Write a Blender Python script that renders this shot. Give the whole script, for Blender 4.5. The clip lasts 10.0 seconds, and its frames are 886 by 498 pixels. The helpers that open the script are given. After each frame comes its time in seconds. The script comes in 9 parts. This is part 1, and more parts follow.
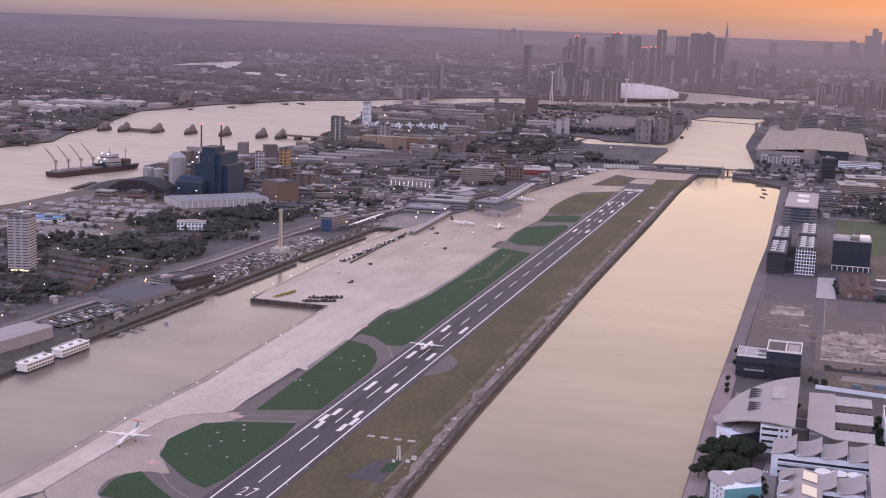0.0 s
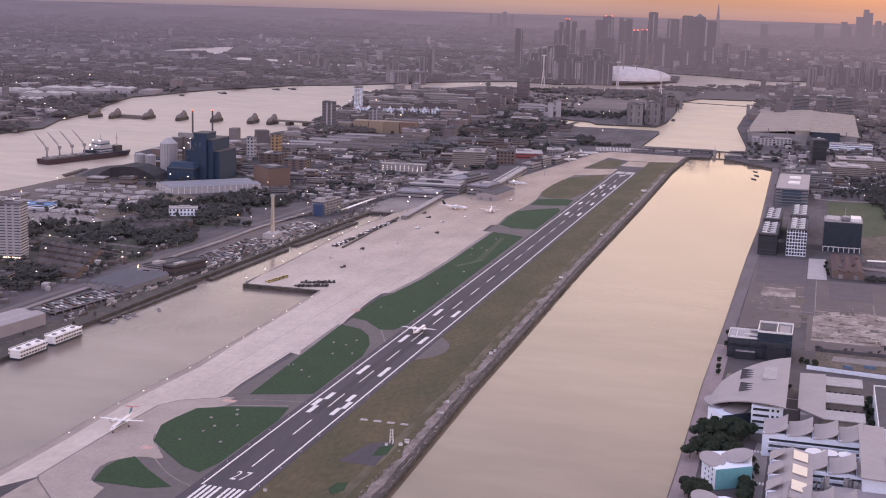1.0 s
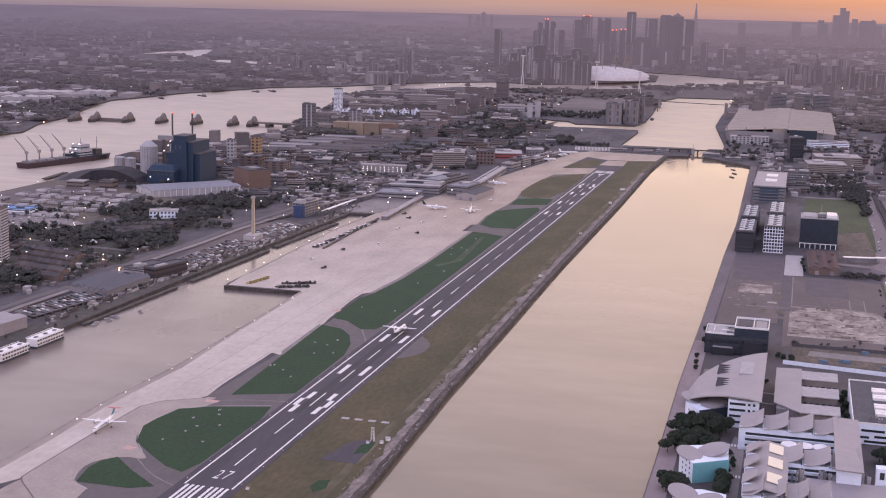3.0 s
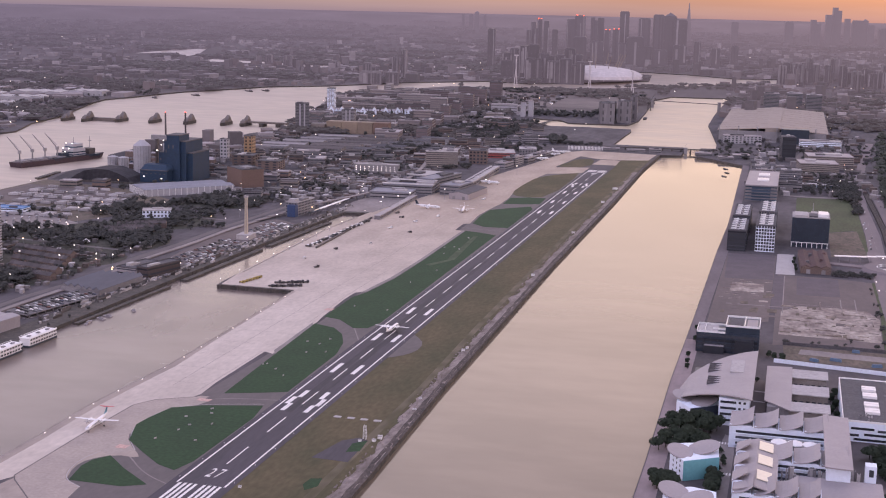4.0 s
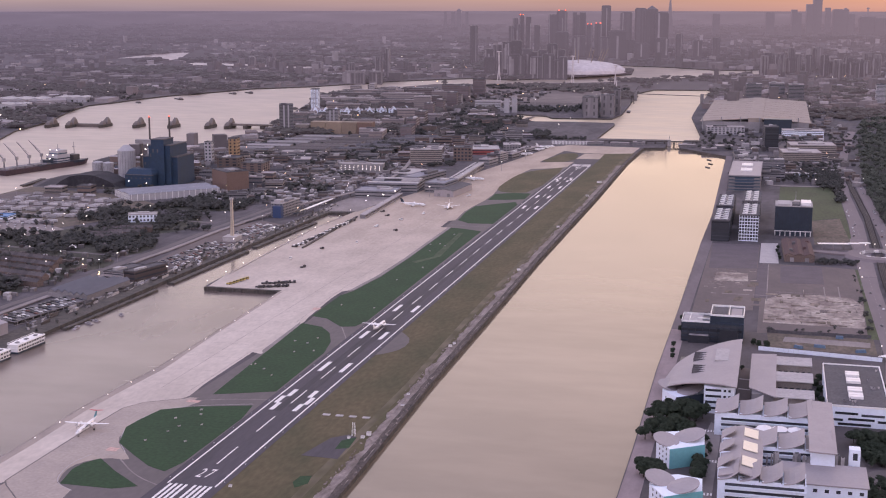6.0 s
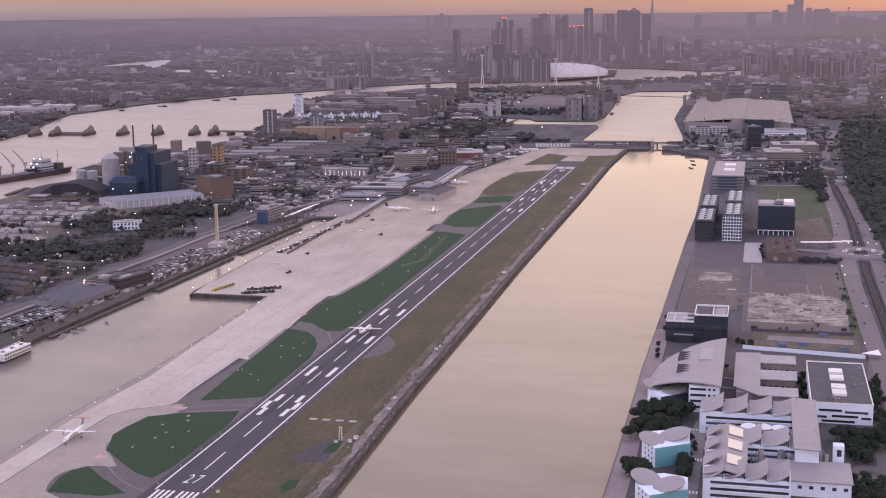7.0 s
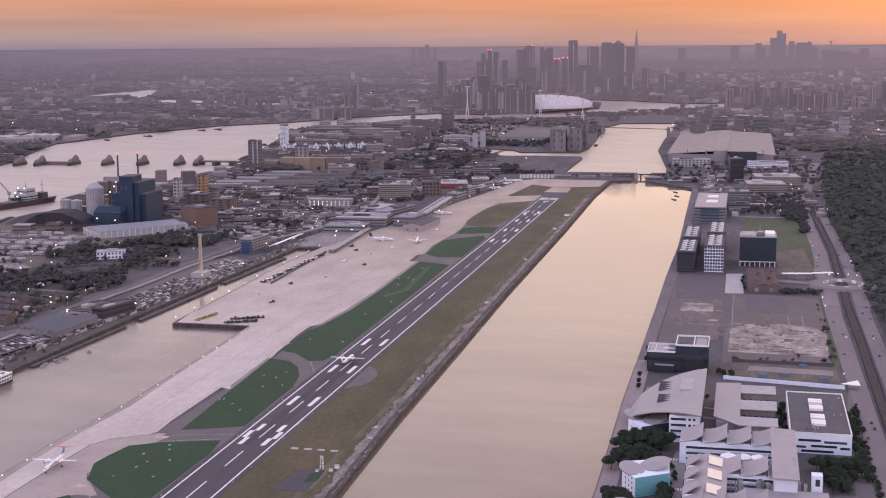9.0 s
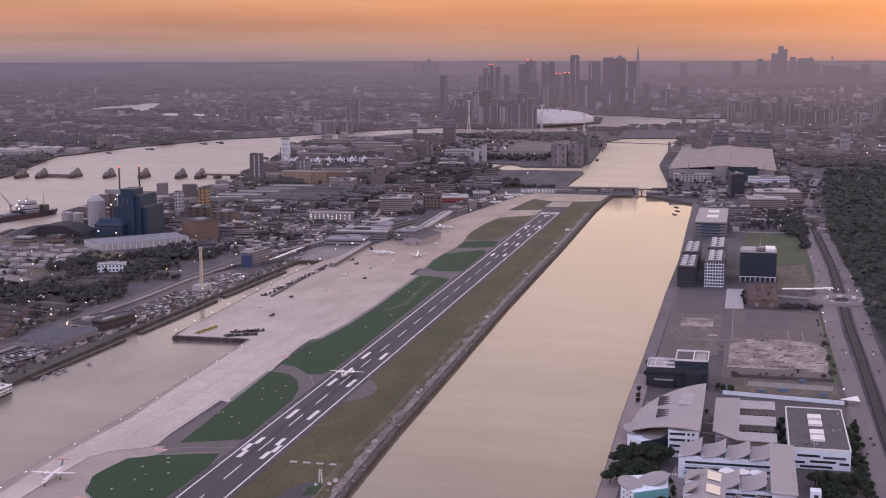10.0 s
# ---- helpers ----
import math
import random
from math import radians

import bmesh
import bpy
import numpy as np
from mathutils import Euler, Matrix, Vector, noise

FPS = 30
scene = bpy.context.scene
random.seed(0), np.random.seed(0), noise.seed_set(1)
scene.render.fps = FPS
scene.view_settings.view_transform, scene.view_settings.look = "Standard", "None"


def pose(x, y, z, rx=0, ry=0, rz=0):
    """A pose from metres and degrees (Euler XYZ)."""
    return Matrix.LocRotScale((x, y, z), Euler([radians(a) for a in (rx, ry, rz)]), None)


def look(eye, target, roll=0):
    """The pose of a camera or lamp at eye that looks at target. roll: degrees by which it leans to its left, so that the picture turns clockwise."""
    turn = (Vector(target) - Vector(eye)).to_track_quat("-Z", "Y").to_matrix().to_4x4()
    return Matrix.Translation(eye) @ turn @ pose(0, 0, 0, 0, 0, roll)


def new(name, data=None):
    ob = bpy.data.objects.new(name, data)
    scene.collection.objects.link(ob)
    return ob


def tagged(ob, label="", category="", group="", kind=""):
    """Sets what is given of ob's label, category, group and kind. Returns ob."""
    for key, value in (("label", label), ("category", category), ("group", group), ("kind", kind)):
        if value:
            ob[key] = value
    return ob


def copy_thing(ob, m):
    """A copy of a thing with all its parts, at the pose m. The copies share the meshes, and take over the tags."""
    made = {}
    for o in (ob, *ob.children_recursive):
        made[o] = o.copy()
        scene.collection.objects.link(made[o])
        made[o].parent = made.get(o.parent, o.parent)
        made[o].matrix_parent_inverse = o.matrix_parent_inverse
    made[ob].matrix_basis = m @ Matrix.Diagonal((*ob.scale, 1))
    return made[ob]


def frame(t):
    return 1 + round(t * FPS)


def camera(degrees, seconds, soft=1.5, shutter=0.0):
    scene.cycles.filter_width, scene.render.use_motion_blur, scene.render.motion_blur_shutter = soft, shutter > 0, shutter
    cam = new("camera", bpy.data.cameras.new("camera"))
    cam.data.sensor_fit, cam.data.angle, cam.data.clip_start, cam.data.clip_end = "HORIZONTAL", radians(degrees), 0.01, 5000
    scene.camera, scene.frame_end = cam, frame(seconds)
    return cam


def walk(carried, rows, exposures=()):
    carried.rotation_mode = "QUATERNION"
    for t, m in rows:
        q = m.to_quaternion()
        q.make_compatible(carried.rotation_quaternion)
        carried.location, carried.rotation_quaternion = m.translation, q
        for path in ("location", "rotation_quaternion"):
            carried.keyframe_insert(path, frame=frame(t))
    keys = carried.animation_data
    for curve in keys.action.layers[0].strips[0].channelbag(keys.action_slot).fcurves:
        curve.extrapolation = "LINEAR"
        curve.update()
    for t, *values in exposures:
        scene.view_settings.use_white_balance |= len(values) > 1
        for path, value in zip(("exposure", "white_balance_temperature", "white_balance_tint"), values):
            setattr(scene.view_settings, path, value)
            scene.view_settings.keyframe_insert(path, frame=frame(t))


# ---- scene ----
from mathutils.geometry import delaunay_2d_cdt, tessellate_polygon

# ---- the camera and its walk: x to the north, y along the runway to the west, 0 at its landing threshold ----
cam = camera(37.07, 10.0, soft=1.1)
ROWS = [
    (0.0, 294.6, -612.7, 264.3, 16.46, -9.98, -2.00),
    (0.5, 295.6, -612.6, 264.1, 16.29, -10.37, -1.84),
    (1.0, 296.2, -614.1, 264.1, 16.09, -10.64, -1.63),
    (1.5, 297.2, -615.9, 264.3, 15.91, -10.72, -1.44),
    (2.0, 298.1, -617.7, 264.6, 15.65, -10.71, -1.33),
    (2.5, 299.1, -619.9, 264.5, 15.41, -10.60, -1.26),
    (4.0, 302.1, -624.1, 264.9, 14.95, -10.60, -1.28),
    (4.5, 303.3, -625.7, 264.8, 14.84, -10.68, -1.17),
    (5.0, 304.5, -627.1, 264.6, 14.72, -10.72, -0.87),
    (6.5, 307.4, -630.6, 264.9, 13.83, -10.63, 0.38),
    (7.0, 308.4, -632.3, 264.9, 13.47, -10.50, 0.64),
    (7.5, 309.2, -633.6, 265.0, 13.19, -10.26, 0.71),
    (8.0, 309.9, -634.3, 265.1, 12.97, -9.94, 0.65),
    (8.5, 310.8, -634.9, 265.3, 12.86, -9.57, 0.51),
    (9.0, 311.8, -636.2, 265.1, 12.88, -9.17, 0.37),
    (9.5, 312.5, -636.7, 265.1, 12.91, -8.82, 0.24),
    (10.0, 313.3, -637.1, 265.2, 12.98, -8.56, 0.16),
]
walk(cam, [(t, pose(x, y, z, 90 + pitch, roll, yaw)) for t, x, y, z, yaw, pitch, roll in ROWS], exposures=[(0.0, -0.06, 6000, 27), (8.5, -0.07, 6000, 27), (9.5, -0.10, 6000, 27), (10.0, -0.30, 6000, 27)])

# ---- world and sun: dusk, the sun low behind cloud to the north-west ----
world = bpy.data.worlds.new("dusk_sky")
scene.world = world
world.use_nodes = True
wn, wl = world.node_tree.nodes, world.node_tree.links
wn.clear()
w_out, w_bg = wn.new("ShaderNodeOutputWorld"), wn.new("ShaderNodeBackground")
w_tc, w_sep = wn.new("ShaderNodeTexCoord"), wn.new("ShaderNodeSeparateXYZ")
wl.new(w_tc.outputs["Generated"], w_sep.inputs[0])
w_ramp = wn.new("ShaderNodeValToRGB")
w_map = wn.new("ShaderNodeMapRange")
w_map.inputs["From Min"].default_value, w_map.inputs["From Max"].default_value = -0.02, 0.98
wl.new(w_sep.outputs["Z"], w_map.inputs["Value"])
wl.new(w_map.outputs[0], w_ramp.inputs[0])
SKY = [(0.0, (0.30, 0.245, 0.265)), (0.0115, (0.32, 0.26, 0.275)), (0.018, (0.43, 0.33, 0.285)), (0.027, (0.51, 0.335, 0.245)), (0.046, (0.66, 0.31, 0.175)), (0.060, (0.80, 0.40, 0.19)), (0.085, (1.25, 0.95, 0.66)),
       (0.14, (1.45, 1.17, 0.86)), (0.30, (1.55, 1.30, 1.07)), (0.55, (1.12, 1.04, 1.05)), (1.0, (0.78, 0.80, 0.92))]
els = w_ramp.color_ramp.elements
while len(els) < len(SKY):
    els.new(0.5)
for el, (p, c) in zip(els, SKY):
    el.position, el.color = p, (*c, 1)
# streaks of thin cloud
w_mp, w_no = wn.new("ShaderNodeMapping"), wn.new("ShaderNodeTexNoise")
w_mp.inputs["Scale"].default_value = (2.2, 2.2, 38)
w_mp.inputs["Rotation"].default_value = (0, radians(5), radians(10))
w_no.inputs["Scale"].default_value, w_no.inputs["Detail"].default_value = 2.0, 5
wl.new(w_tc.outputs["Generated"], w_mp.inputs[0])
wl.new(w_mp.outputs[0], w_no.inputs["Vector"])
w_cl = wn.new("ShaderNodeMapRange")
w_cl.inputs["From Min"].default_value, w_cl.inputs["From Max"].default_value = 0.3, 0.7
w_cl.inputs["To Min"].default_value, w_cl.inputs["To Max"].default_value = 0.89, 1.11
wl.new(w_no.outputs[0], w_cl.inputs["Value"])
# brighter towards the hidden sun
w_dot = wn.new("ShaderNodeVectorMath")
w_dot.operation = "DOT_PRODUCT"
w_dot.inputs[1].default_value = Vector((0.42, 0.90, 0.1)).normalized()
wl.new(w_tc.outputs["Generated"], w_dot.inputs[0])
w_side = wn.new("ShaderNodeMapRange")
w_side.inputs["From Min"].default_value, w_side.inputs["From Max"].default_value = -1, 1
w_side.inputs["To Min"].default_value, w_side.inputs["To Max"].default_value = 0.0, 1.0
wl.new(w_dot.outputs["Value"], w_side.inputs["Value"])
w_tint = wn.new("ShaderNodeValToRGB")
wl.new(w_side.outputs[0], w_tint.inputs[0])
tel = w_tint.color_ramp.elements
tel.new(0.78), tel.new(0.9)
for el, (p, c) in zip(tel, ((0.0, (1.22, 1.32, 1.60)), (0.50, (0.80, 0.80, 0.91)), (0.80, (0.94, 0.98, 1.05)), (1.0, (1.09, 0.97, 0.84)))):
    el.position, el.color = p, (*c, 1)
w_mul = wn.new("ShaderNodeMath")
w_mul.operation = "MULTIPLY"
wl.new(w_cl.outputs[0], w_mul.inputs[0])
w_mul.inputs[1].default_value = 1.0
w_mix = wn.new("ShaderNodeVectorMath")
w_mix.operation = "SCALE"
w_by = wn.new("ShaderNodeVectorMath")
w_by.operation = "MULTIPLY"
wl.new(w_ramp.outputs[0], w_by.inputs[0])
wl.new(w_tint.outputs[0], w_by.inputs[1])
wl.new(w_by.outputs[0], w_mix.inputs[0])
wl.new(w_mul.outputs[0], w_mix.inputs["Scale"])
w_sky = wn.new("ShaderNodeTexSky")
w_sky.sky_type, w_sky.sun_disc = "NISHITA", False
w_sky.sun_elevation, w_sky.sun_rotation = radians(1.5), radians(25)
w_ns = wn.new("ShaderNodeVectorMath")
w_ns.operation = "SCALE"
w_ns.inputs["Scale"].default_value = 0.05
wl.new(w_sky.outputs[0], w_ns.inputs[0])
w_add = wn.new("ShaderNodeVectorMath")
w_add.operation = "ADD"
wl.new(w_mix.outputs[0], w_add.inputs[0])
wl.new(w_ns.outputs[0], w_add.inputs[1])
wl.new(w_add.outputs[0], w_bg.inputs["Color"])
w_bg.inputs["Strength"].default_value = 1.0
wl.new(w_bg.outputs[0], w_out.inputs[0])
sun_data = bpy.data.lights.new("sun", "SUN")
sun_data.energy, sun_data.angle, sun_data.color = 0.6, radians(14), (1.0, 0.72, 0.5)
sun = new("sun", sun_data)
sun.matrix_world = look((420, 900, 60), (0, 0, 0))

# ---- the distance: past 2.8 km everything is drawn in towards the viewer's ground point, at its true angle ----
C0 = Vector((306, -627, 265))
NEAR, ROOM = 2800.0, 1890.0


def far(x, y, z=0.0):
    """A place of the true plan as it stands here: the same direction, its distance shortened past NEAR; the earth curves down."""
    d = Vector((x - C0.x, y - C0.y, z - C0.z))
    r = math.hypot(d.x, d.y)
    if r <= NEAR:
        return Vector((x, y, z))
    d.z -= (r - NEAR) ** 2 / 14.8e6
    s = (NEAR + ROOM * (1 - math.exp(-(r - NEAR) / ROOM))) / r
    return C0 + d * s


def shrink(x, y):
    r = math.hypot(x - C0.x, y - C0.y)
    return 1.0 if r <= NEAR else (NEAR + ROOM * (1 - math.exp(-(r - NEAR) / ROOM))) / r


# ---- materials ----
def mat(name, color, rough=0.8, metal=0.0, grain=0.0, size=1.0, stain=0.0, stain_size=20.0, second=None, bump=0.0, island=0.0, emit=None, power=0.0, ior=1.45, stretch=(1, 1, 1)):
    """A procedural surface: base colour, varied by fine grain and by wide stains towards a second colour; sizes in metres."""
    m = bpy.data.materials.new(name)
    m.use_nodes = True
    n, l = m.node_tree.nodes, m.node_tree.links
    b = n["Principled BSDF"]
    b.inputs["Roughness"].default_value, b.inputs["Metallic"].default_value, b.inputs["IOR"].default_value = rough, metal, ior
    b.inputs["Base Color"].default_value = (*color, 1)
    tc = n.new("ShaderNodeTexCoord")
    mp = n.new("ShaderNodeMapping")
    mp.inputs["Scale"].default_value = stretch
    geo = n.new("ShaderNodeNewGeometry")
    l.new(geo.outputs["Position"], mp.inputs[0])
    last = None
    if stain:
        t = n.new("ShaderNodeTexNoise")
        t.inputs["Scale"].default_value, t.inputs["Detail"].default_value, t.inputs["Roughness"].default_value = 1 / stain_size, 6, 0.6
        l.new(mp.outputs[0], t.inputs["Vector"])
        r = n.new("ShaderNodeMapRange")
        r.inputs["From Min"].default_value, r.inputs["From Max"].default_value = 0.38, 0.62
        r.inputs["To Max"].default_value = stain
        l.new(t.outputs[0], r.inputs["Value"])
        x = n.new("ShaderNodeMix")
        x.data_type = "RGBA"
        x.inputs["A"].default_value = (*color, 1)
        x.inputs["B"].default_value = (*(second or [c * 0.5 for c in color]), 1)
        l.new(r.outputs[0], x.inputs["Factor"])
        last = x.outputs["Result"]
    if grain:
        t = n.new("ShaderNodeTexNoise")
        t.inputs["Scale"].default_value, t.inputs["Detail"].default_value = 1 / size, 4
        l.new(mp.outputs[0], t.inputs["Vector"])
        r = n.new("ShaderNodeMapRange")
        r.inputs["From Min"].default_value, r.inputs["From Max"].default_value = 0.3, 0.7
        r.inputs["To Min"].default_value, r.inputs["To Max"].default_value = 1 - grain, 1 + grain
        l.new(t.outputs[0], r.inputs["Value"])
        x = n.new("ShaderNodeVectorMath")
        x.operation = "SCALE"
        x.inputs[0].default_value = color
        if last:
            l.new(last, x.inputs[0])
        l.new(r.outputs[0], x.inputs["Scale"])
        last = x.outputs[0]
        if bump:
            bp = n.new("ShaderNodeBump")
            bp.inputs["Strength"].default_value, bp.inputs["Distance"].default_value = bump, size * 0.3
            l.new(t.outputs[0], bp.inputs["Height"])
            l.new(bp.outputs[0], b.inputs["Normal"])
    if island:
        oi = n.new("ShaderNodeObjectInfo")
        ad = n.new("ShaderNodeMath")
        l.new(geo.outputs["Random Per Island"], ad.inputs[0])
        l.new(oi.outputs["Random"], ad.inputs[1])
        fr = n.new("ShaderNodeMath")
        fr.operation = "FRACT"
        l.new(ad.outputs[0], fr.inputs[0])
        r = n.new("ShaderNodeMapRange")
        r.inputs["To Min"].default_value, r.inputs["To Max"].default_value = 1 - island, 1 + island
        l.new(fr.outputs[0], r.inputs["Value"])
        x = n.new("ShaderNodeVectorMath")
        x.operation = "SCALE"
        x.inputs[0].default_value = color
        if last:
            l.new(last, x.inputs[0])
        l.new(r.outputs[0], x.inputs["Scale"])
        last = x.outputs[0]
    if last:
        l.new(last, b.inputs["Base Color"])
    if emit:
        b.inputs["Emission Color"].default_value, b.inputs["Emission Strength"].default_value = (*emit, 1), power
    return m


# tones and reach of the haze that is painted into distant materials
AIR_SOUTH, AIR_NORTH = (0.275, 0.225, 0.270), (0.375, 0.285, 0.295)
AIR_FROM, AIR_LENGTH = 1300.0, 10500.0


def paint_haze(m):
    """Paints evening haze into a backdrop material: with true distance the base colour fades and a pale emission grows.
    """
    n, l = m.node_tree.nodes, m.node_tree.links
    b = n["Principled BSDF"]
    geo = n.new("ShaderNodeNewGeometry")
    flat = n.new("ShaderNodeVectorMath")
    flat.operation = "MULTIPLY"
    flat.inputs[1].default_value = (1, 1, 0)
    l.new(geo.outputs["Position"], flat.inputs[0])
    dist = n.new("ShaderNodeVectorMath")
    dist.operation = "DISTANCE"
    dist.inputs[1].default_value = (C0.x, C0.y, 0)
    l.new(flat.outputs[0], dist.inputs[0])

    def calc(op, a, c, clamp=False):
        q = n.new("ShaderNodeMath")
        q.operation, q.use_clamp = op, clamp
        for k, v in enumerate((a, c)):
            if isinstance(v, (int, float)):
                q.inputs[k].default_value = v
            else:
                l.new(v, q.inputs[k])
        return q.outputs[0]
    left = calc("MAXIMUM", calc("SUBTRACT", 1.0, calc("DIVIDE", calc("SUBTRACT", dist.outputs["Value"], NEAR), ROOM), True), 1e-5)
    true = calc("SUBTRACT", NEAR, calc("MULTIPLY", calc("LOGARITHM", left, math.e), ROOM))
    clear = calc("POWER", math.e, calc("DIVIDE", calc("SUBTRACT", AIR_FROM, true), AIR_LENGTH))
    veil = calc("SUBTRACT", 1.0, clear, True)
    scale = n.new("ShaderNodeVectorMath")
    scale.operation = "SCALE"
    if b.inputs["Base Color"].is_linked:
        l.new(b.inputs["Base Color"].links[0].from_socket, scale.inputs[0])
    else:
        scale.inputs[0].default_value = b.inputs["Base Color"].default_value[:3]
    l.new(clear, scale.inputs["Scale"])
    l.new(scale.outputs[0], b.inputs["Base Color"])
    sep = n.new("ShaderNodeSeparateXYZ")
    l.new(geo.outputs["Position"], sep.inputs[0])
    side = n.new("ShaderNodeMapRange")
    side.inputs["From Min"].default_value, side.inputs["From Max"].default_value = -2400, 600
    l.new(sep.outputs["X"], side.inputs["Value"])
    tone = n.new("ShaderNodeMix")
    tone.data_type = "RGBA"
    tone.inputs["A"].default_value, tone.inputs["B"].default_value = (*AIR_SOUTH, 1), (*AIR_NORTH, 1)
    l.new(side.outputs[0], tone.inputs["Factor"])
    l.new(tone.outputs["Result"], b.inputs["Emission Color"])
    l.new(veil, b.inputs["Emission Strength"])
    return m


M_GROUND = mat("urban_ground", (0.108, 0.094, 0.102), 0.95, grain=0.22, size=9, stain=0.9, stain_size=45, second=(0.064, 0.058, 0.062), stretch=(1, 0.4, 1))
# haze painted in here, rising towards the horizon
M_FAR = paint_haze(mat("distant_ground", (0.075, 0.066, 0.066), 1.0, grain=0.25, size=40, stain=0.8, stain_size=260, second=(0.035, 0.036, 0.030), stretch=(1, 0.35, 1)))
M_SCRUB = mat("scrub_land", (0.066, 0.060, 0.047), 0.95, grain=0.3, size=4, stain=0.8, stain_size=22, second=(0.034, 0.038, 0.026))
M_QUAY = mat("quay_wall", (0.10, 0.085, 0.075), 0.9, grain=0.3, size=2, stain=0.7, stain_size=9, second=(0.04, 0.04, 0.035))
M_ASPHALT = mat("runway_asphalt", (0.068, 0.058, 0.072), 0.75, grain=0.15, size=1.2, stain=0.7, stain_size=16, second=(0.042, 0.038, 0.045), stretch=(1, 0.12, 1))
M_TAXI = mat("taxiway_asphalt", (0.135, 0.116, 0.113), 0.8, grain=0.08, size=3, stain=0.6, stain_size=30, second=(0.105, 0.091, 0.09), stretch=(1, 0.4, 1))
M_CONCRETE = mat("apron_concrete", (0.58, 0.505, 0.440), 0.7, grain=0.09, size=3, stain=0.75, stain_size=38, second=(0.42, 0.36, 0.31), stretch=(1, 0.4, 1))
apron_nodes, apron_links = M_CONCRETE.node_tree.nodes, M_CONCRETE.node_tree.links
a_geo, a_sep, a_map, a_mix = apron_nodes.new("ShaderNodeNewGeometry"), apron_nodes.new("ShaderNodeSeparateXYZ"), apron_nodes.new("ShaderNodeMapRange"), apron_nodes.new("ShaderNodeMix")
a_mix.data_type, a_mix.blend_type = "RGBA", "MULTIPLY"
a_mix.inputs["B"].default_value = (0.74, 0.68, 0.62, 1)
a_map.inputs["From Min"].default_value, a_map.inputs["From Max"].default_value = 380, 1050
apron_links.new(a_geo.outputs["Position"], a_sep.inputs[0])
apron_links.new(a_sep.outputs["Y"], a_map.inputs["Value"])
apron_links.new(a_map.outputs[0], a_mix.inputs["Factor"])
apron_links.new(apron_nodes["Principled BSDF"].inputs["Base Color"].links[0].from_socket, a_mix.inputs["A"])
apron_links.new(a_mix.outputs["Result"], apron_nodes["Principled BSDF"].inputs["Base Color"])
M_TAN = mat("worn_tan_concrete", (0.39, 0.325, 0.275), 0.8, grain=0.07, size=3, stain=0.7, stain_size=28, second=(0.26, 0.22, 0.195), stretch=(1, 0.45, 1))
M_PAVE = mat("paving", (0.26, 0.225, 0.215), 0.8, grain=0.1, size=4, stain=0.7, stain_size=22, second=(0.17, 0.145, 0.14), stretch=(1, 0.4, 1))
M_WHITE = mat("runway_paint", (0.80, 0.77, 0.74), 0.6, grain=0.12, size=0.8, stain=0.5, stain_size=3, second=(0.6, 0.57, 0.55))
M_GRASS = mat("mown_grass", (0.024, 0.060, 0.023), 0.95, grain=0.25, size=2.5, stain=0.55, stain_size=30, second=(0.019, 0.044, 0.019))
M_DRY = mat("dry_grass", (0.108, 0.086, 0.045), 0.95, grain=0.18, size=3, stain=0.9, stain_size=40, second=(0.066, 0.064, 0.031), stretch=(1, 0.4, 1))
M_RED = mat("red_hatch_paint", (0.52, 0.34, 0.29), 0.7, grain=0.2, size=1.5)


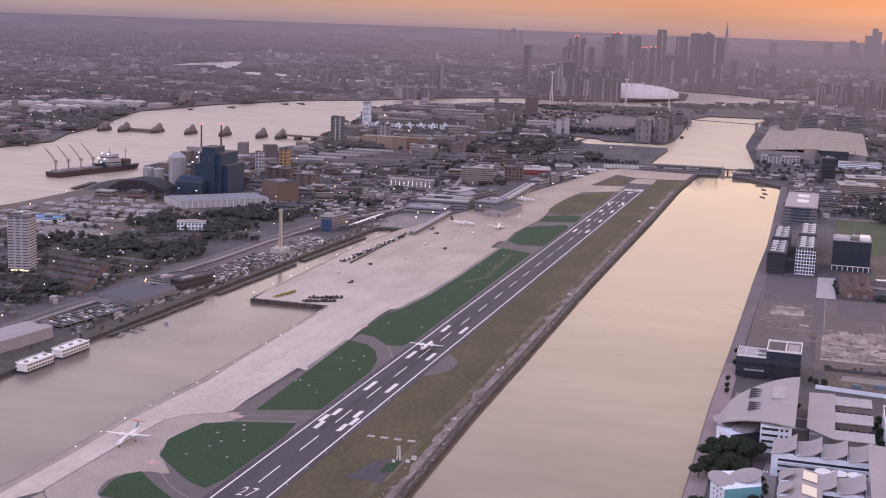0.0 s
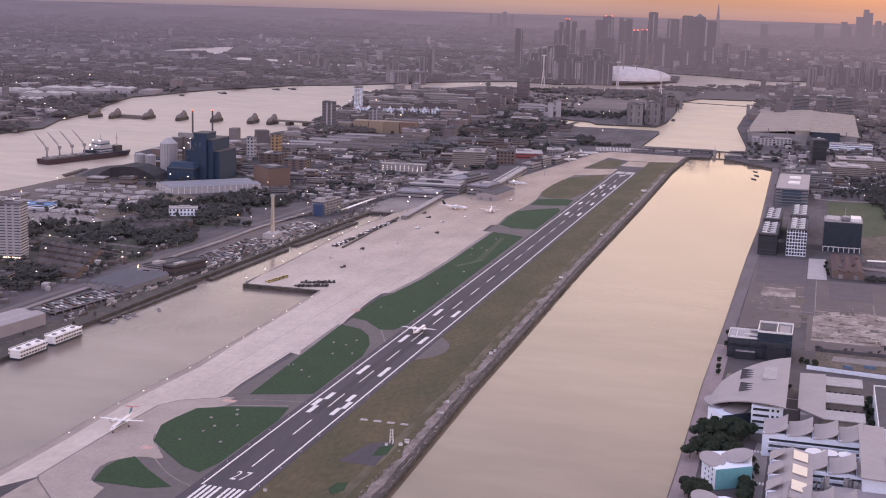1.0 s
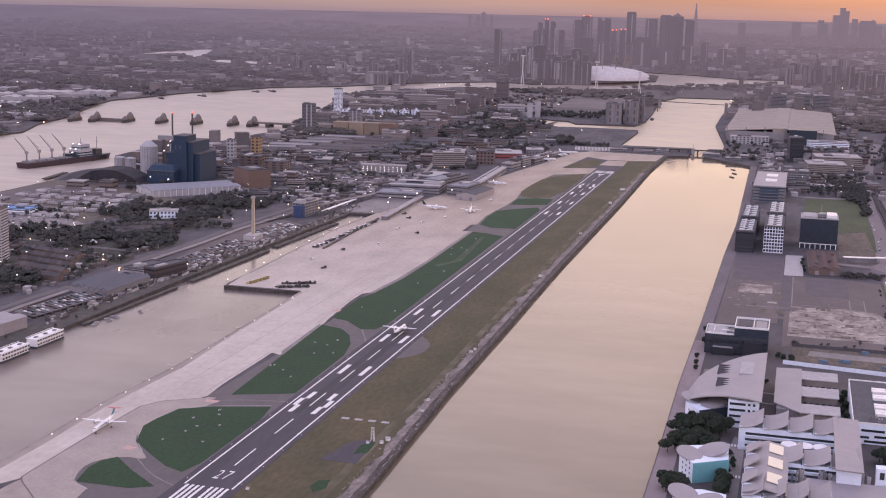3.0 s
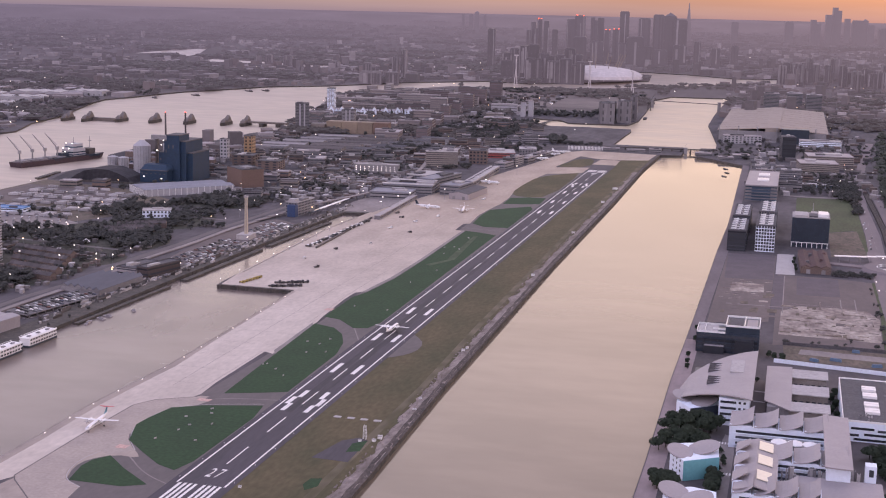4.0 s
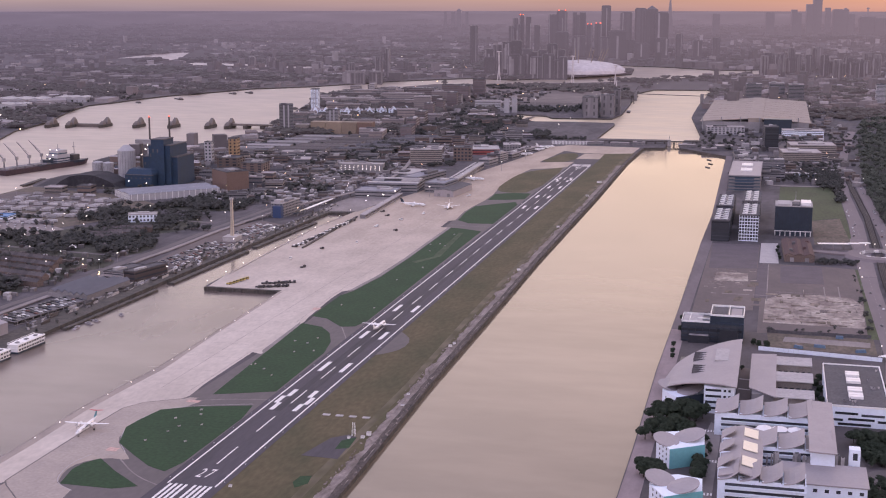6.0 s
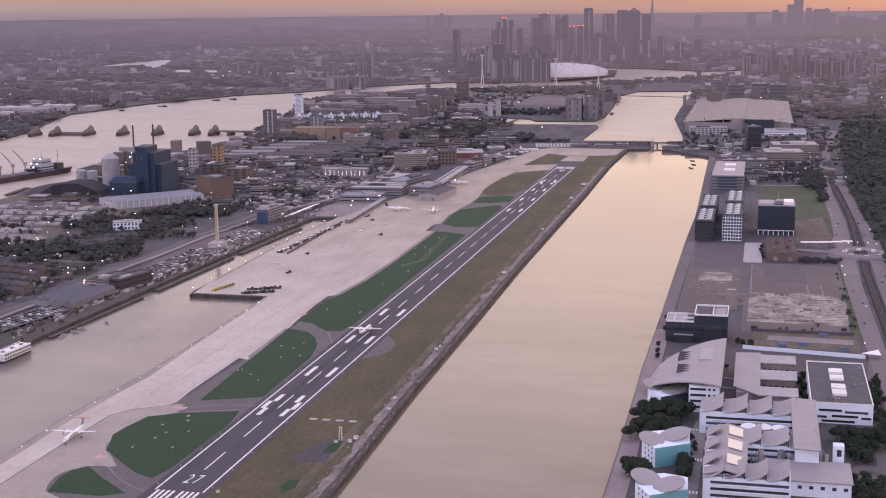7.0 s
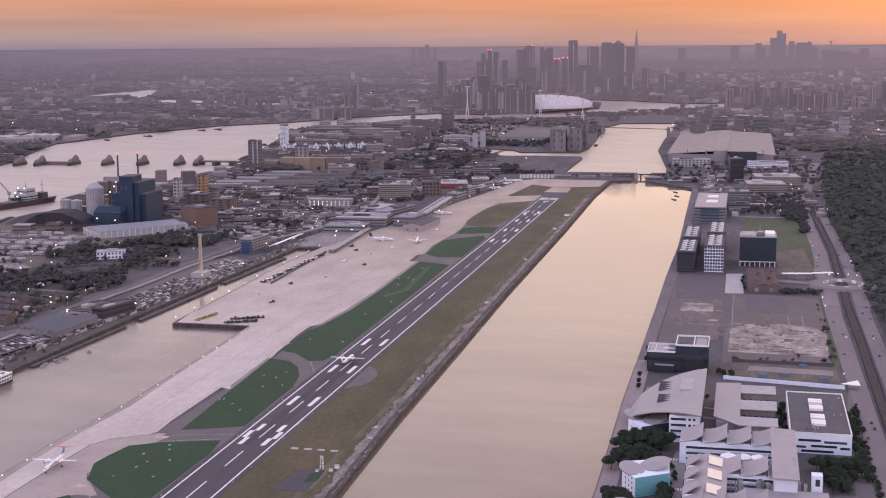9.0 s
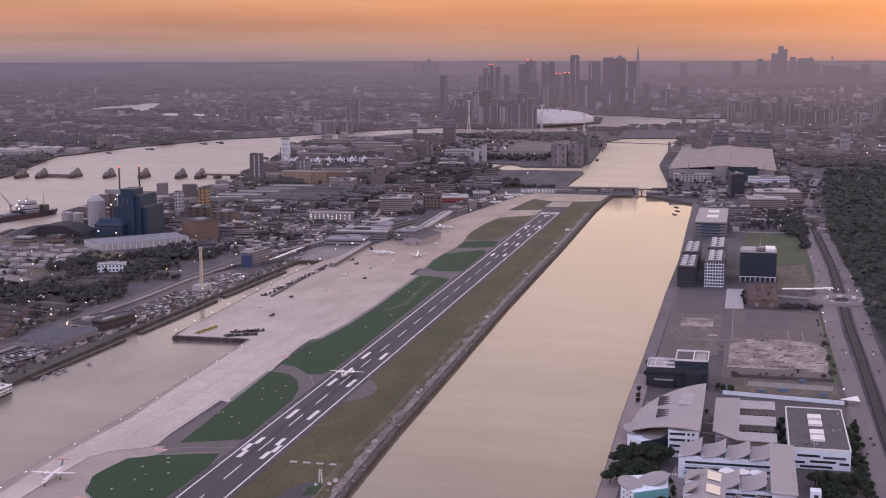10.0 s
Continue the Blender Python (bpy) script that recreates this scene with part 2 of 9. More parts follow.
def water_material(name, base, swell, gloss=(0.02, 0.10)):
    m = bpy.data.materials.new(name)
    m.use_nodes = True
    n, l = m.node_tree.nodes, m.node_tree.links
    b = n["Principled BSDF"]
    b.inputs["Base Color"].default_value = (*base, 1)
    b.inputs["Roughness"].default_value, b.inputs["IOR"].default_value = 0.16, 1.45
    geo = n.new("ShaderNodeNewGeometry")
    mp = n.new("ShaderNodeMapping")
    mp.inputs["Scale"].default_value = (0.7, 0.25, 1)
    mp.inputs["Rotation"].default_value = (0, 0, radians(20))
    l.new(geo.outputs["Position"], mp.inputs[0])
    a = n.new("ShaderNodeTexNoise")
    a.inputs["Scale"].default_value, a.inputs["Detail"].default_value = 0.012, 5
    l.new(mp.outputs[0], a.inputs["Vector"])
    r = n.new("ShaderNodeMapRange")
    r.inputs["From Min"].default_value, r.inputs["From Max"].default_value = 0.35, 0.65
    r.inputs["To Min"].default_value, r.inputs["To Max"].default_value = gloss
    l.new(a.outputs[0], r.inputs["Value"])
    l.new(r.outputs[0], b.inputs["Roughness"])
    # soft streaks of reflected cloud, painted into the base colour
    sky_streaks = n.new("ShaderNodeMix")
    sky_streaks.data_type = "RGBA"
    sky_streaks.inputs["A"].default_value, sky_streaks.inputs["B"].default_value = (*[v * .87 for v in base], 1), (*[v * 1.1 for v in base], 1)
    wide = n.new("ShaderNodeMapping")
    wide.inputs["Scale"].default_value = (1, 2.2, 1)
    wide.inputs["Rotation"].default_value = (0, 0, radians(-14))
    l.new(geo.outputs["Position"], wide.inputs[0])
    drift = n.new("ShaderNodeTexNoise")
    drift.inputs["Scale"].default_value, drift.inputs["Detail"].default_value = 0.011, 5
    l.new(wide.outputs[0], drift.inputs["Vector"])
    span = n.new("ShaderNodeMapRange")
    span.inputs["From Min"].default_value, span.inputs["From Max"].default_value = 0.36, 0.64
    l.new(drift.outputs[0], span.inputs["Value"])
    l.new(span.outputs[0], sky_streaks.inputs["Factor"])
    l.new(sky_streaks.outputs["Result"], b.inputs["Base Color"])
    c = n.new("ShaderNodeTexNoise")
    c.inputs["Scale"].default_value, c.inputs["Detail"].default_value = 0.8, 3
    l.new(geo.outputs["Position"], c.inputs["Vector"])
    bp = n.new("ShaderNodeBump")
    bp.inputs["Strength"].default_value, bp.inputs["Distance"].default_value = swell, 0.3
    l.new(c.outputs[0], bp.inputs["Height"])
    l.new(bp.outputs[0], b.inputs["Normal"])
    return m


M_WATER = water_material("dock_water", (0.190, 0.149, 0.106), 0.045)
# the basin's bright sky reflection is painted into this pale base colour
M_WATER_CREAM = mat("sky_toned_basin_water", (0.55, 0.44, 0.295), 0.4, grain=0.10, size=20, stain=0.6, stain_size=90, second=(0.45, 0.37, 0.275), ior=1.6, stretch=(0.35, 1, 1))
M_WATER_RUFFLED = water_material("ruffled_dock_water", (0.155, 0.122, 0.108), 0.2, (0.17, 0.30))
# likewise the river: mirrored sky put into the base colour
M_WATER_FAR = mat("sky_toned_river_water", (0.40, 0.325, 0.262), 0.42, grain=0.12, size=24, stain=0.7, stain_size=150, second=(0.33, 0.27, 0.225), ior=1.6, stretch=(0.35, 1, 1))


# ---- mesh helpers ----
def mesh_object(name, bm, material, parent=None, label=""):
    me = bpy.data.meshes.new(name)
    bm.normal_update()
    bm.to_mesh(me)
    bm.free()
    for one in material if isinstance(material, (list, tuple)) else [material]:
        me.materials.append(one)
    ob = new(name, me)
    if parent is not None:
        ob.parent = parent
    if label:
        tagged(ob, label)
    return ob


def part(name, bm, material, parent, label=""):
    return mesh_object(name, bm, material, parent, label)


def thing(name, x, y, z=0.0, turn=0.0, label="", category="", group="", kind=""):
    ob = new(name)
    ob.empty_display_size = 1
    ob.matrix_basis = pose(x, y, z, 0, 0, turn)
    return tagged(ob, label, category, group, kind)


def box(bm, x0, x1, y0, y1, z0, z1, mi=0):
    v = [bm.verts.new(p) for p in ((x0, y0, z0), (x1, y0, z0), (x1, y1, z0), (x0, y1, z0), (x0, y0, z1), (x1, y0, z1), (x1, y1, z1), (x0, y1, z1))]
    for q in ((3, 2, 1, 0), (4, 5, 6, 7), (0, 1, 5, 4), (1, 2, 6, 5), (2, 3, 7, 6), (3, 0, 4, 7)):
        f = bm.faces.new([v[i] for i in q])
        f.material_index = mi
    return v


def prism(bm, outline, z0, z1, mi=0, top=None):
    """An outline (anticlockwise) raised from z0 to z1, with caps."""
    a = [bm.verts.new((x, y, z0)) for x, y in outline]
    b = [bm.verts.new((x, y, z1)) for x, y in (top or outline)]
    k = len(a)
    for i in range(k):
        f = bm.faces.new((a[i], a[(i + 1) % k], b[(i + 1) % k], b[i]))
        f.material_index = mi
    for tri in tessellate_polygon([[Vector((x, y, 0)) for x, y in outline]]):
        p = [Vector((*outline[i], 0)) for i in tri]
        if (p[1] - p[0]).cross(p[2] - p[0]).z < 0:
            tri = tri[::-1]
        f = bm.faces.new([b[i] for i in tri])
        f.material_index = mi
        f = bm.faces.new([a[i] for i in tri[::-1]])
        f.material_index = mi


def tube(bm, p, q, r0, r1=None, sides=8, mi=0):
    p, q = Vector(p), Vector(q)
    r1 = r0 if r1 is None else r1
    side = (q - p).orthogonal().normalized()
    up = (q - p).normalized().cross(side)
    a, b = [], []
    for i in range(sides):
        t = 2 * math.pi * i / sides
        d = side * math.cos(t) + up * math.sin(t)
        a.append(bm.verts.new(p + d * r0))
        b.append(bm.verts.new(q + d * r1))
    for i in range(sides):
        f = bm.faces.new((a[i], a[(i + 1) % sides], b[(i + 1) % sides], b[i]))
        f.material_index = mi
    for ring in (a[::-1], b):
        f = bm.faces.new(ring)
        f.material_index = mi


def inside(x, y, poly):
    hit = False
    for (x0, y0), (x1, y1) in zip(poly, poly[1:] + poly[:1]):
        if (y0 > y) != (y1 > y) and x < (x1 - x0) * (y - y0) / (y1 - y0) + x0:
            hit = not hit
    return hit


def smooth_outline(pts, rounds=2, keep=()):
    """Rounds the corners of a closed outline, but for those kept sharp."""
    for _ in range(rounds):
        out, k = [], len(pts)
        for i, p in enumerate(pts):
            if p in keep:
                out.append(p)
                continue
            a, b = pts[i - 1], pts[(i + 1) % k]
            out += [(0.75 * p[0] + 0.25 * a[0], 0.75 * p[1] + 0.25 * a[1]), (0.75 * p[0] + 0.25 * b[0], 0.75 * p[1] + 0.25 * b[1])]
        pts = out
    return pts


def sheet(name, outline, z, material, label, category, thick=0.06, kind="structure"):
    if sum(a[0] * b[1] - b[0] * a[1] for a, b in zip(outline, outline[1:] + outline[:1])) < 0:
        outline = outline[::-1]
    bm = bmesh.new()
    prism(bm, outline, z - thick, z)
    return tagged(mesh_object(name, bm, material), label, category, kind=kind)


# ---- ground and water ----
WATER_Z = -3.0
ALBERT = [(86, -520), (84, 60), (79, 230), (77, 420), (73, 700), (72, 1165), (68, 1560), (72, 1790), (109, 1798), (106, 1950), (134, 1950), (137, 1800), (223, 1690), (232, 1040), (230, 840), (230, 500), (229, 310), (231, 130), (231, -520)]
GEORGE = [(-129, -520), (-129, 47), (-131.5, 120), (-129.5, 170), (-126.5, 225), (-128, 309), (-131, 420), (-133, 489), (-207, 493), (-210, 500), (-211, 548), (-214, 637), (-218, 790), (-211, 947), (-241, 940), (-251, 690), (-257, 500), (-262, 300), (-262, -520)]
VICTORIA = [(-33, 1935), (-34, 2226), (-40, 2270), (-142, 2278), (-216, 2267), (-285, 2343), (-291, 2450), (-216, 2414), (-193, 2362), (-59, 2377), (-50, 2500), (-61, 2741), (-72, 2934), (-95, 3196), (-57, 3399), (111, 3421), (109, 2765), (114, 2464), (158, 2046), (162, 1945)]
THAMES = [(-760, -3000), (-741, 872), (-719, 1043), (-742, 1075), (-756, 1130), (-754, 1186), (-731, 1231), (-758, 1290), (-804, 1365), (-811, 1488), (-790, 1590), (-746, 1640), (-737, 1722), (-738, 1810), (-712, 1925), (-769, 2153), (-834, 2418), (-879, 2624), (-932, 2816), (-900, 3150), (-764, 3500), (-526, 3562), (-271, 3712), (-105, 3900), (72, 4185), (300, 4400), (300, 4700), (73, 4600), (-117, 4782), (-285, 4862), (-420, 4900), (-366, 4759), (-249, 4634), (-216, 4228), (-403, 3956), (-568, 3790), (-724, 3852), (-937, 3620), (-1104, 3294), (-1250, 3144), (-1293, 2991), (-1363, 2799), (-1378, 2692), (-1388, 2552), (-1407, 2438), (-1382, 2337), (-1315, 2142), (-1259, 1998), (-1217, 1794), (-1155, 1640), (-1171, 1493), (-1250, -3000)]
BODIES = [("water_albert_dock", ALBERT), ("water_george_dock", GEORGE), ("water_victoria_dock", VICTORIA), ("water_river", THAMES)]


def finer(poly, step=120.0):
    out = []
    for (x0, y0), (x1, y1) in zip(poly, poly[1:] + poly[:1]):
        k = max(1, int(math.hypot(x1 - x0, y1 - y0) / step))
        out += [(x0 + (x1 - x0) * i / k, y0 + (y1 - y0) * i / k) for i in range(k)]
    return out


RINGS = (200, 450, 800, 1200, 1600, 2000, 2400, 2800, 3100, 3400, 3700, 4100, 4600, 5200, 6000, 7500, 10000, 16000, 30000, 70000)


def flat_mesh(polys, holes, keep_inside, z, name, materials, rings=RINGS):
    """One sheet over the plan, cut along the shore lines; keeps the side of them that is asked for."""
    pts, edges = [], []
    for poly in polys:
        k = len(pts)
        pts += [Vector(p) for p in poly]
        edges += [(k + i, k + (i + 1) % len(poly)) for i in range(len(poly))]
    for r in rings:
        for i in range(72):
            a = 2 * math.pi * (i + 0.5 * (rings.index(r) % 2)) / 72
            pts.append(Vector((C0.x + r * math.sin(a), C0.y + r * math.cos(a))))
    vs, _, fs, *_ = delaunay_2d_cdt(pts, edges, [], 0, 0.01)
    bm = bmesh.new()
    made = [bm.verts.new(far(v.x, v.y, z)) for v in vs]
    for f in fs:
        c = sum((vs[i] for i in f), Vector((0, 0))) / len(f)
        if any(inside(c.x, c.y, p) for p in holes) != keep_inside:
            continue
        face = bm.faces.new([made[i] for i in f])
        if len(materials) > 2 and math.hypot(c.x - C0.x, c.y - C0.y) > 3400:
            face.material_index = 1
    if not keep_inside:
        rim = [e for e in bm.edges if len(e.link_faces) == 1 and max(math.hypot(v.co.x - C0.x, v.co.y - C0.y) for v in e.verts) < 4650]
        for e in rim:
            a, b = e.verts
            lo = [bm.verts.new(v.co - Vector((0, 0, 5))) for v in (b, a)]
            face = bm.faces.new((a, b, *lo))
            face.material_index = 2
    bmesh.ops.delete(bm, geom=[v for v in bm.verts if not v.link_faces], context="VERTS")
    bmesh.ops.recalc_face_normals(bm, faces=bm.faces)
    if sum(f.normal.z for f in bm.faces) < 0:
        bmesh.ops.reverse_faces(bm, faces=bm.faces)
    return mesh_object(name, bm, materials)


SHORES = [finer(p) for _, p in BODIES]
tagged(flat_mesh(SHORES, [p for _, p in BODIES], False, 0.0, "ground", [M_GROUND, M_FAR, M_QUAY]), "dark built-up city ground with quay walls along the docks", "ground", kind="structure")
# albert and george mirror the sky; victoria and river carry it painted in
for (name, poly), shore in zip(BODIES, SHORES):
    tagged(flat_mesh([shore], [poly], True, WATER_Z, name, {"water_albert_dock": [M_WATER], "water_george_dock": [M_WATER_RUFFLED], "water_victoria_dock": [M_WATER_CREAM]}.get(name, [M_WATER_FAR])), "calm murky water toned by the pale dusk sky, part mirrored, part painted", "water", kind="structure")

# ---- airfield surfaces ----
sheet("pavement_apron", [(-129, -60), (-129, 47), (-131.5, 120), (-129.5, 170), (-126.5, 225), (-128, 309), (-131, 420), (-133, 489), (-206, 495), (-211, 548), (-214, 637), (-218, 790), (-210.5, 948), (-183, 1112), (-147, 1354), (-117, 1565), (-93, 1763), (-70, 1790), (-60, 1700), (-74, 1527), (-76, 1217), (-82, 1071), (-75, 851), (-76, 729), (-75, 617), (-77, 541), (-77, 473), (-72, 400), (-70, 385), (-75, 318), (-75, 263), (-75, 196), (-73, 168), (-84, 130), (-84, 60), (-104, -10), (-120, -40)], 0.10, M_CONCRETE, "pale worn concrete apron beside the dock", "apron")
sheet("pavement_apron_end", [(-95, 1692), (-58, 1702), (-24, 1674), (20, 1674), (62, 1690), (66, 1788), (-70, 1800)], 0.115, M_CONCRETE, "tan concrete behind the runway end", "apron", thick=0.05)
sheet("field_north_strip", [(14, -40), (74, -40), (76, 230), (72, 420), (68, 700), (68, 1165), (64, 1560), (68, 1700), (20, 1700), (14, 1650)], 0.08, M_DRY, "dry brownish grass strip beside the runway", "grass field")
sheet("taxiway", [(-14, -40), (-104, -40), (-104, -10), (-84, 60), (-84, 130), (-73, 166), (-70, 263), (-68, 385), (-72, 491), (-70, 616), (-69, 843), (-80, 1071), (-76, 1217), (-72, 1500), (-14, 1500)], 0.14, M_TAXI, "grey asphalt taxiway and shoulders", "taxiway")
sheet("taxiway_turn", smooth_outline([(-104, -60), (-104, -10), (-84, 60), (-84, 130), (-74, 164), (-62, 164), (-79, 140), (-84.5, 100), (-75, 66), (-58, 49), (-52, 40), (-68, 41), (-79, 29), (-80, 15), (-73, -6), (-60, -60)], 1), 0.17, M_TAN, "worn tan concrete turning area", "taxiway")
sheet("runway", [(-18.5, -70), (18.5, -70), (18.5, 1600), (-18.5, 1600)], 0.20, M_ASPHALT, "dark grey grooved asphalt runway with worn middle", "runway")
GRASSES = [
    [(-72, -4), (-77, 18), (-76, 29), (-70, 39), (-52, 22), (-28, 3), (-40, -4)],
    [(-73, 67), (-83, 95), (-82, 111), (-78, 134), (-60, 145), (-23, 157), (-19, 130), (-20, 45), (-24, 28), (-37, 34), (-55, 50)],
    [(-59, 174), (-64, 266), (-70, 380), (-50, 372), (-37, 354), (-27, 328), (-21, 295), (-19.5, 191), (-35, 184)],
    [(-71, 406), (-73, 486), (-67, 508), (-61, 577), (-60, 674), (-62, 866), (-45, 862), (-22, 850), (-19.5, 400), (-24, 380), (-35, 376), (-55, 400)],
    [(-67, 921), (-72, 985), (-71, 1034), (-50, 1060), (-27, 1083), (-20, 1060), (-19.5, 905), (-49, 902)],
    [(-67, 1093), (-69, 1150), (-45, 1166), (-22, 1166), (-20, 1111), (-40, 1100)],
]
for g in GRASSES:
    sheet("grass_field", g, 0.24, M_GRASS, "dark green mown grass between taxiways", "grass field")
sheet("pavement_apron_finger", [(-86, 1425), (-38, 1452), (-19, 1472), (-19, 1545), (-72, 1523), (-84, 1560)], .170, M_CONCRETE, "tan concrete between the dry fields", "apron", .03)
for g in ([(-78, 1195), (-80, 1290), (-76, 1390), (-38, 1450), (-20, 1470), (-20, 1178), (-59, 1164)], [(-76, 1527), (-64, 1600), (-58, 1660), (-27, 1672), (-20, 1546)]):
    sheet("grass_field", smooth_outline(g, 1), 0.24, M_DRY, "dry brown grass beside the far apron", "grass field")


# ---- more materials ----
M_GLASS = mat("dark_window_glass", (0.055, 0.058, 0.068), 0.15, island=0.5, ior=1.5)
M_GLASS_BLUE = mat("blue_window_glass", (0.058, 0.080, 0.112), 0.12, island=0.4)
M_PLANE = mat("white_aircraft_paint", (0.80, 0.78, 0.77), 0.3, grain=0.03, size=2)
M_TEAL = mat("teal_tail_paint", (0.08, 0.26, 0.33), 0.35)
M_TAILRED = mat("red_tail_paint", (0.42, 0.05, 0.06), 0.35)
M_TYRE = mat("black_rubber", (0.025, 0.025, 0.027), 0.8)
M_STEEL = mat("grey_steel", (0.30, 0.29, 0.30), 0.5, 0.5, grain=0.15, size=0.5)
M_WHITEWALL = mat("white_render", (0.78, 0.83, 0.92), 0.6, grain=0.05, size=1.5, stain=0.3, stain_size=6, second=(0.66, 0.70, 0.79))
M_GREYROOF = mat("grey_metal_roof", (0.345, 0.310, 0.318), 0.55, 0.1, grain=0.05, size=1.5, stain=0.25, stain_size=14, second=(0.24, 0.22, 0.23))
M_DARKROOF = mat("dark_roofing_felt", (0.105, 0.098, 0.105), 0.85, grain=0.2, size=1.5, stain=0.5, stain_size=8, second=(0.07, 0.066, 0.07))
M_PALEROOF = mat("pale_roof", (0.42, 0.39, 0.385), 0.7, grain=0.12, size=2, stain=0.4, stain_size=10, second=(0.3, 0.28, 0.275))
M_BRICK = mat("brown_brick", (0.165, 0.122, 0.105), 0.85, grain=0.2, size=1, stain=0.5, stain_size=7, second=(0.12, 0.085, 0.072), island=0.25)
M_BUFF = mat("buff_brick", (0.27, 0.235, 0.212), 0.85, grain=0.15, size=1, stain=0.4, stain_size=7, second=(0.19, 0.155, 0.135), island=0.25)
M_GREYWALL = mat("grey_cladding", (0.23, 0.215, 0.22), 0.7, grain=0.12, size=1.2, stain=0.4, stain_size=8, second=(0.16, 0.15, 0.155), island=0.25)
M_NAVY = mat("navy_cladding", (0.030, 0.042, 0.062), 0.35, grain=0.15, size=1.5, stain=0.5, stain_size=6, second=(0.02, 0.028, 0.042))
M_BLACK = mat("black_cladding", (0.028, 0.030, 0.038), 0.4, grain=0.15, size=1.2, stain=0.4, stain_size=5, second=(0.018, 0.02, 0.026))
M_TILE = mat("slate_and_tile_roof", (0.095, 0.08, 0.078), 0.85, grain=0.25, size=0.8, stain=0.5, stain_size=5, second=(0.075, 0.065, 0.066), island=0.3)
M_LAMP = mat("lit_lamp", (0.9, 0.85, 0.75), 0.5, emit=(1.0, 0.88, 0.70), power=3.5)
M_WARM = mat("lit_warm_lamp", (0.9, 0.8, 0.6), 0.5, emit=(1.0, 0.62, 0.28), power=7)
M_REDLAMP = mat("red_beacon", (0.8, 0.2, 0.1), 0.5, emit=(1.0, 0.10, 0.05), power=3)
M_YELLOW = mat("yellow_machine_paint", (0.40, 0.30, 0.08), 0.5, grain=0.15, size=0.6)
M_DARKMETAL = mat("dark_machinery", (0.07, 0.06, 0.058), 0.6, grain=0.3, size=0.8, island=0.4)
M_TEALWALL = mat("turquoise_render", (0.16, 0.40, 0.42), 0.6, grain=0.06, size=1.5)
M_STONE = mat("rough_stone_bank", (0.27, 0.225, 0.205), 0.9, grain=0.25, size=2.2, stain=0.9, stain_size=11, second=(0.15, 0.122, 0.105), bump=0.4, stretch=(1, 0.4, 1))


M_SHEDPALE = mat("pale_sheet_roof", (0.33, 0.31, 0.315), .7, grain=.15, size=2, island=.45)
M_SHEDDARK = mat("dark_sheet_roof", (0.105, 0.095, 0.098), .8, grain=.2, size=2, island=.5)
M_SHEDBRICK = mat("small_brick_walls", (0.122, 0.096, 0.090), .85, grain=.2, size=2, island=.45)
M_SHEDGREY = mat("grey_sheet_roof", (0.21, 0.19, 0.19), .75, grain=.15, size=2, island=.4)
M_BLUEROOF = mat("blue_grey_sheet_roof", (0.215, 0.215, 0.25), .6, grain=.08, size=2, stain=.4, stain_size=12, second=(.17, .17, .195), stretch=(1, .2, 1))
M_BLUEDARK = mat("dark_blue_grey_roof", (0.105, 0.108, 0.135), .6, grain=.1, size=2, stain=.4, stain_size=8, second=(.075, .078, .098), stretch=(1, .2, 1))
M_MAST = mat("sand_coloured_render", (0.50, 0.425, 0.33), .7, grain=.05, size=2)


# ---- runway paint, pieces of the runway ----
runway = bpy.data.objects["runway"]


def paint(name, x0, x1, y0, y1, material=None, z=0.225, parent=None):
    bm = bmesh.new()
    box(bm, x0, x1, y0, y1, z - 0.02, z)
    return part(name, bm, material or M_WHITE, runway if parent is None else parent)


for s in (-1, 1):
    paint("edge_line", s * 14.2 - 0.55, s * 14.2 + 0.55, 12, 1512)
for y0 in (-17, 1484):
    for i in range(4):
        for s in (-1, 1):
            c = s * (2.6 + i * 3.1)
            paint("threshold_bar", c - 0.85, c + 0.85, y0, y0 + 29)
y = 47.0
while y < 1440:
    paint("centre_dash", -0.45, 0.45, y, y + 31)
    y += 60.5
for flip in (False, True):
    for x, a, b in ((8, 152, 168), (10.5, 167, 183), (7.5, 183, 199), (8, 247, 272), (8, 344, 368), (8, 440, 465)):
        for s in (-1, 1):
            y0, y1 = (1496 - b, 1496 - a) if flip else (a, b)
            paint("touchdown_bar", s * x - 1.6, s * x + 1.6, y0, y1)
num = bpy.data.curves.new("numeral", "FONT")
num.body, num.size, num.align_x, num.extrude = "27", 7.6, "CENTER", 0.01
num.space_character = 1.4
num.materials.append(M_WHITE)
numeral = new("numeral", num)
numeral.parent = runway
numeral.matrix_basis = Matrix.Translation((0.4, 24.5, 0.226)) @ Matrix.Diagonal((1.0, 2.6, 1, 1))
for x0, x1 in ((-4.2, -1.2), (1.0, 4.0)):
    paint("painted_bar", x0, x1, 1460, 1471)
# worn rubber marks in the touchdown zone
M_RUBBER = mat("tyre_rubber_marks", (0.027, 0.024, 0.031), 0.7, grain=0.2, size=1.5, stain=0.8, stain_size=12, second=(0.052, 0.045, 0.055), stretch=(1, 0.08, 1))
for x0, x1, y0, y1 in ((-5.8, -.7, 150, 560), (.7, 5.8, 160, 540), (-4.6, -1.2, 560, 760), (1.2, 4.6, 540, 740), (-5.0, -1.2, 960, 1330), (1.2, 5.0, 940, 1340)):
    paint("rubber_streak", x0, x1, y0, y1, M_RUBBER, 0.215)

# taxiway and apron lines
taxiway = bpy.data.objects["taxiway"]
apron = bpy.data.objects["pavement_apron"]


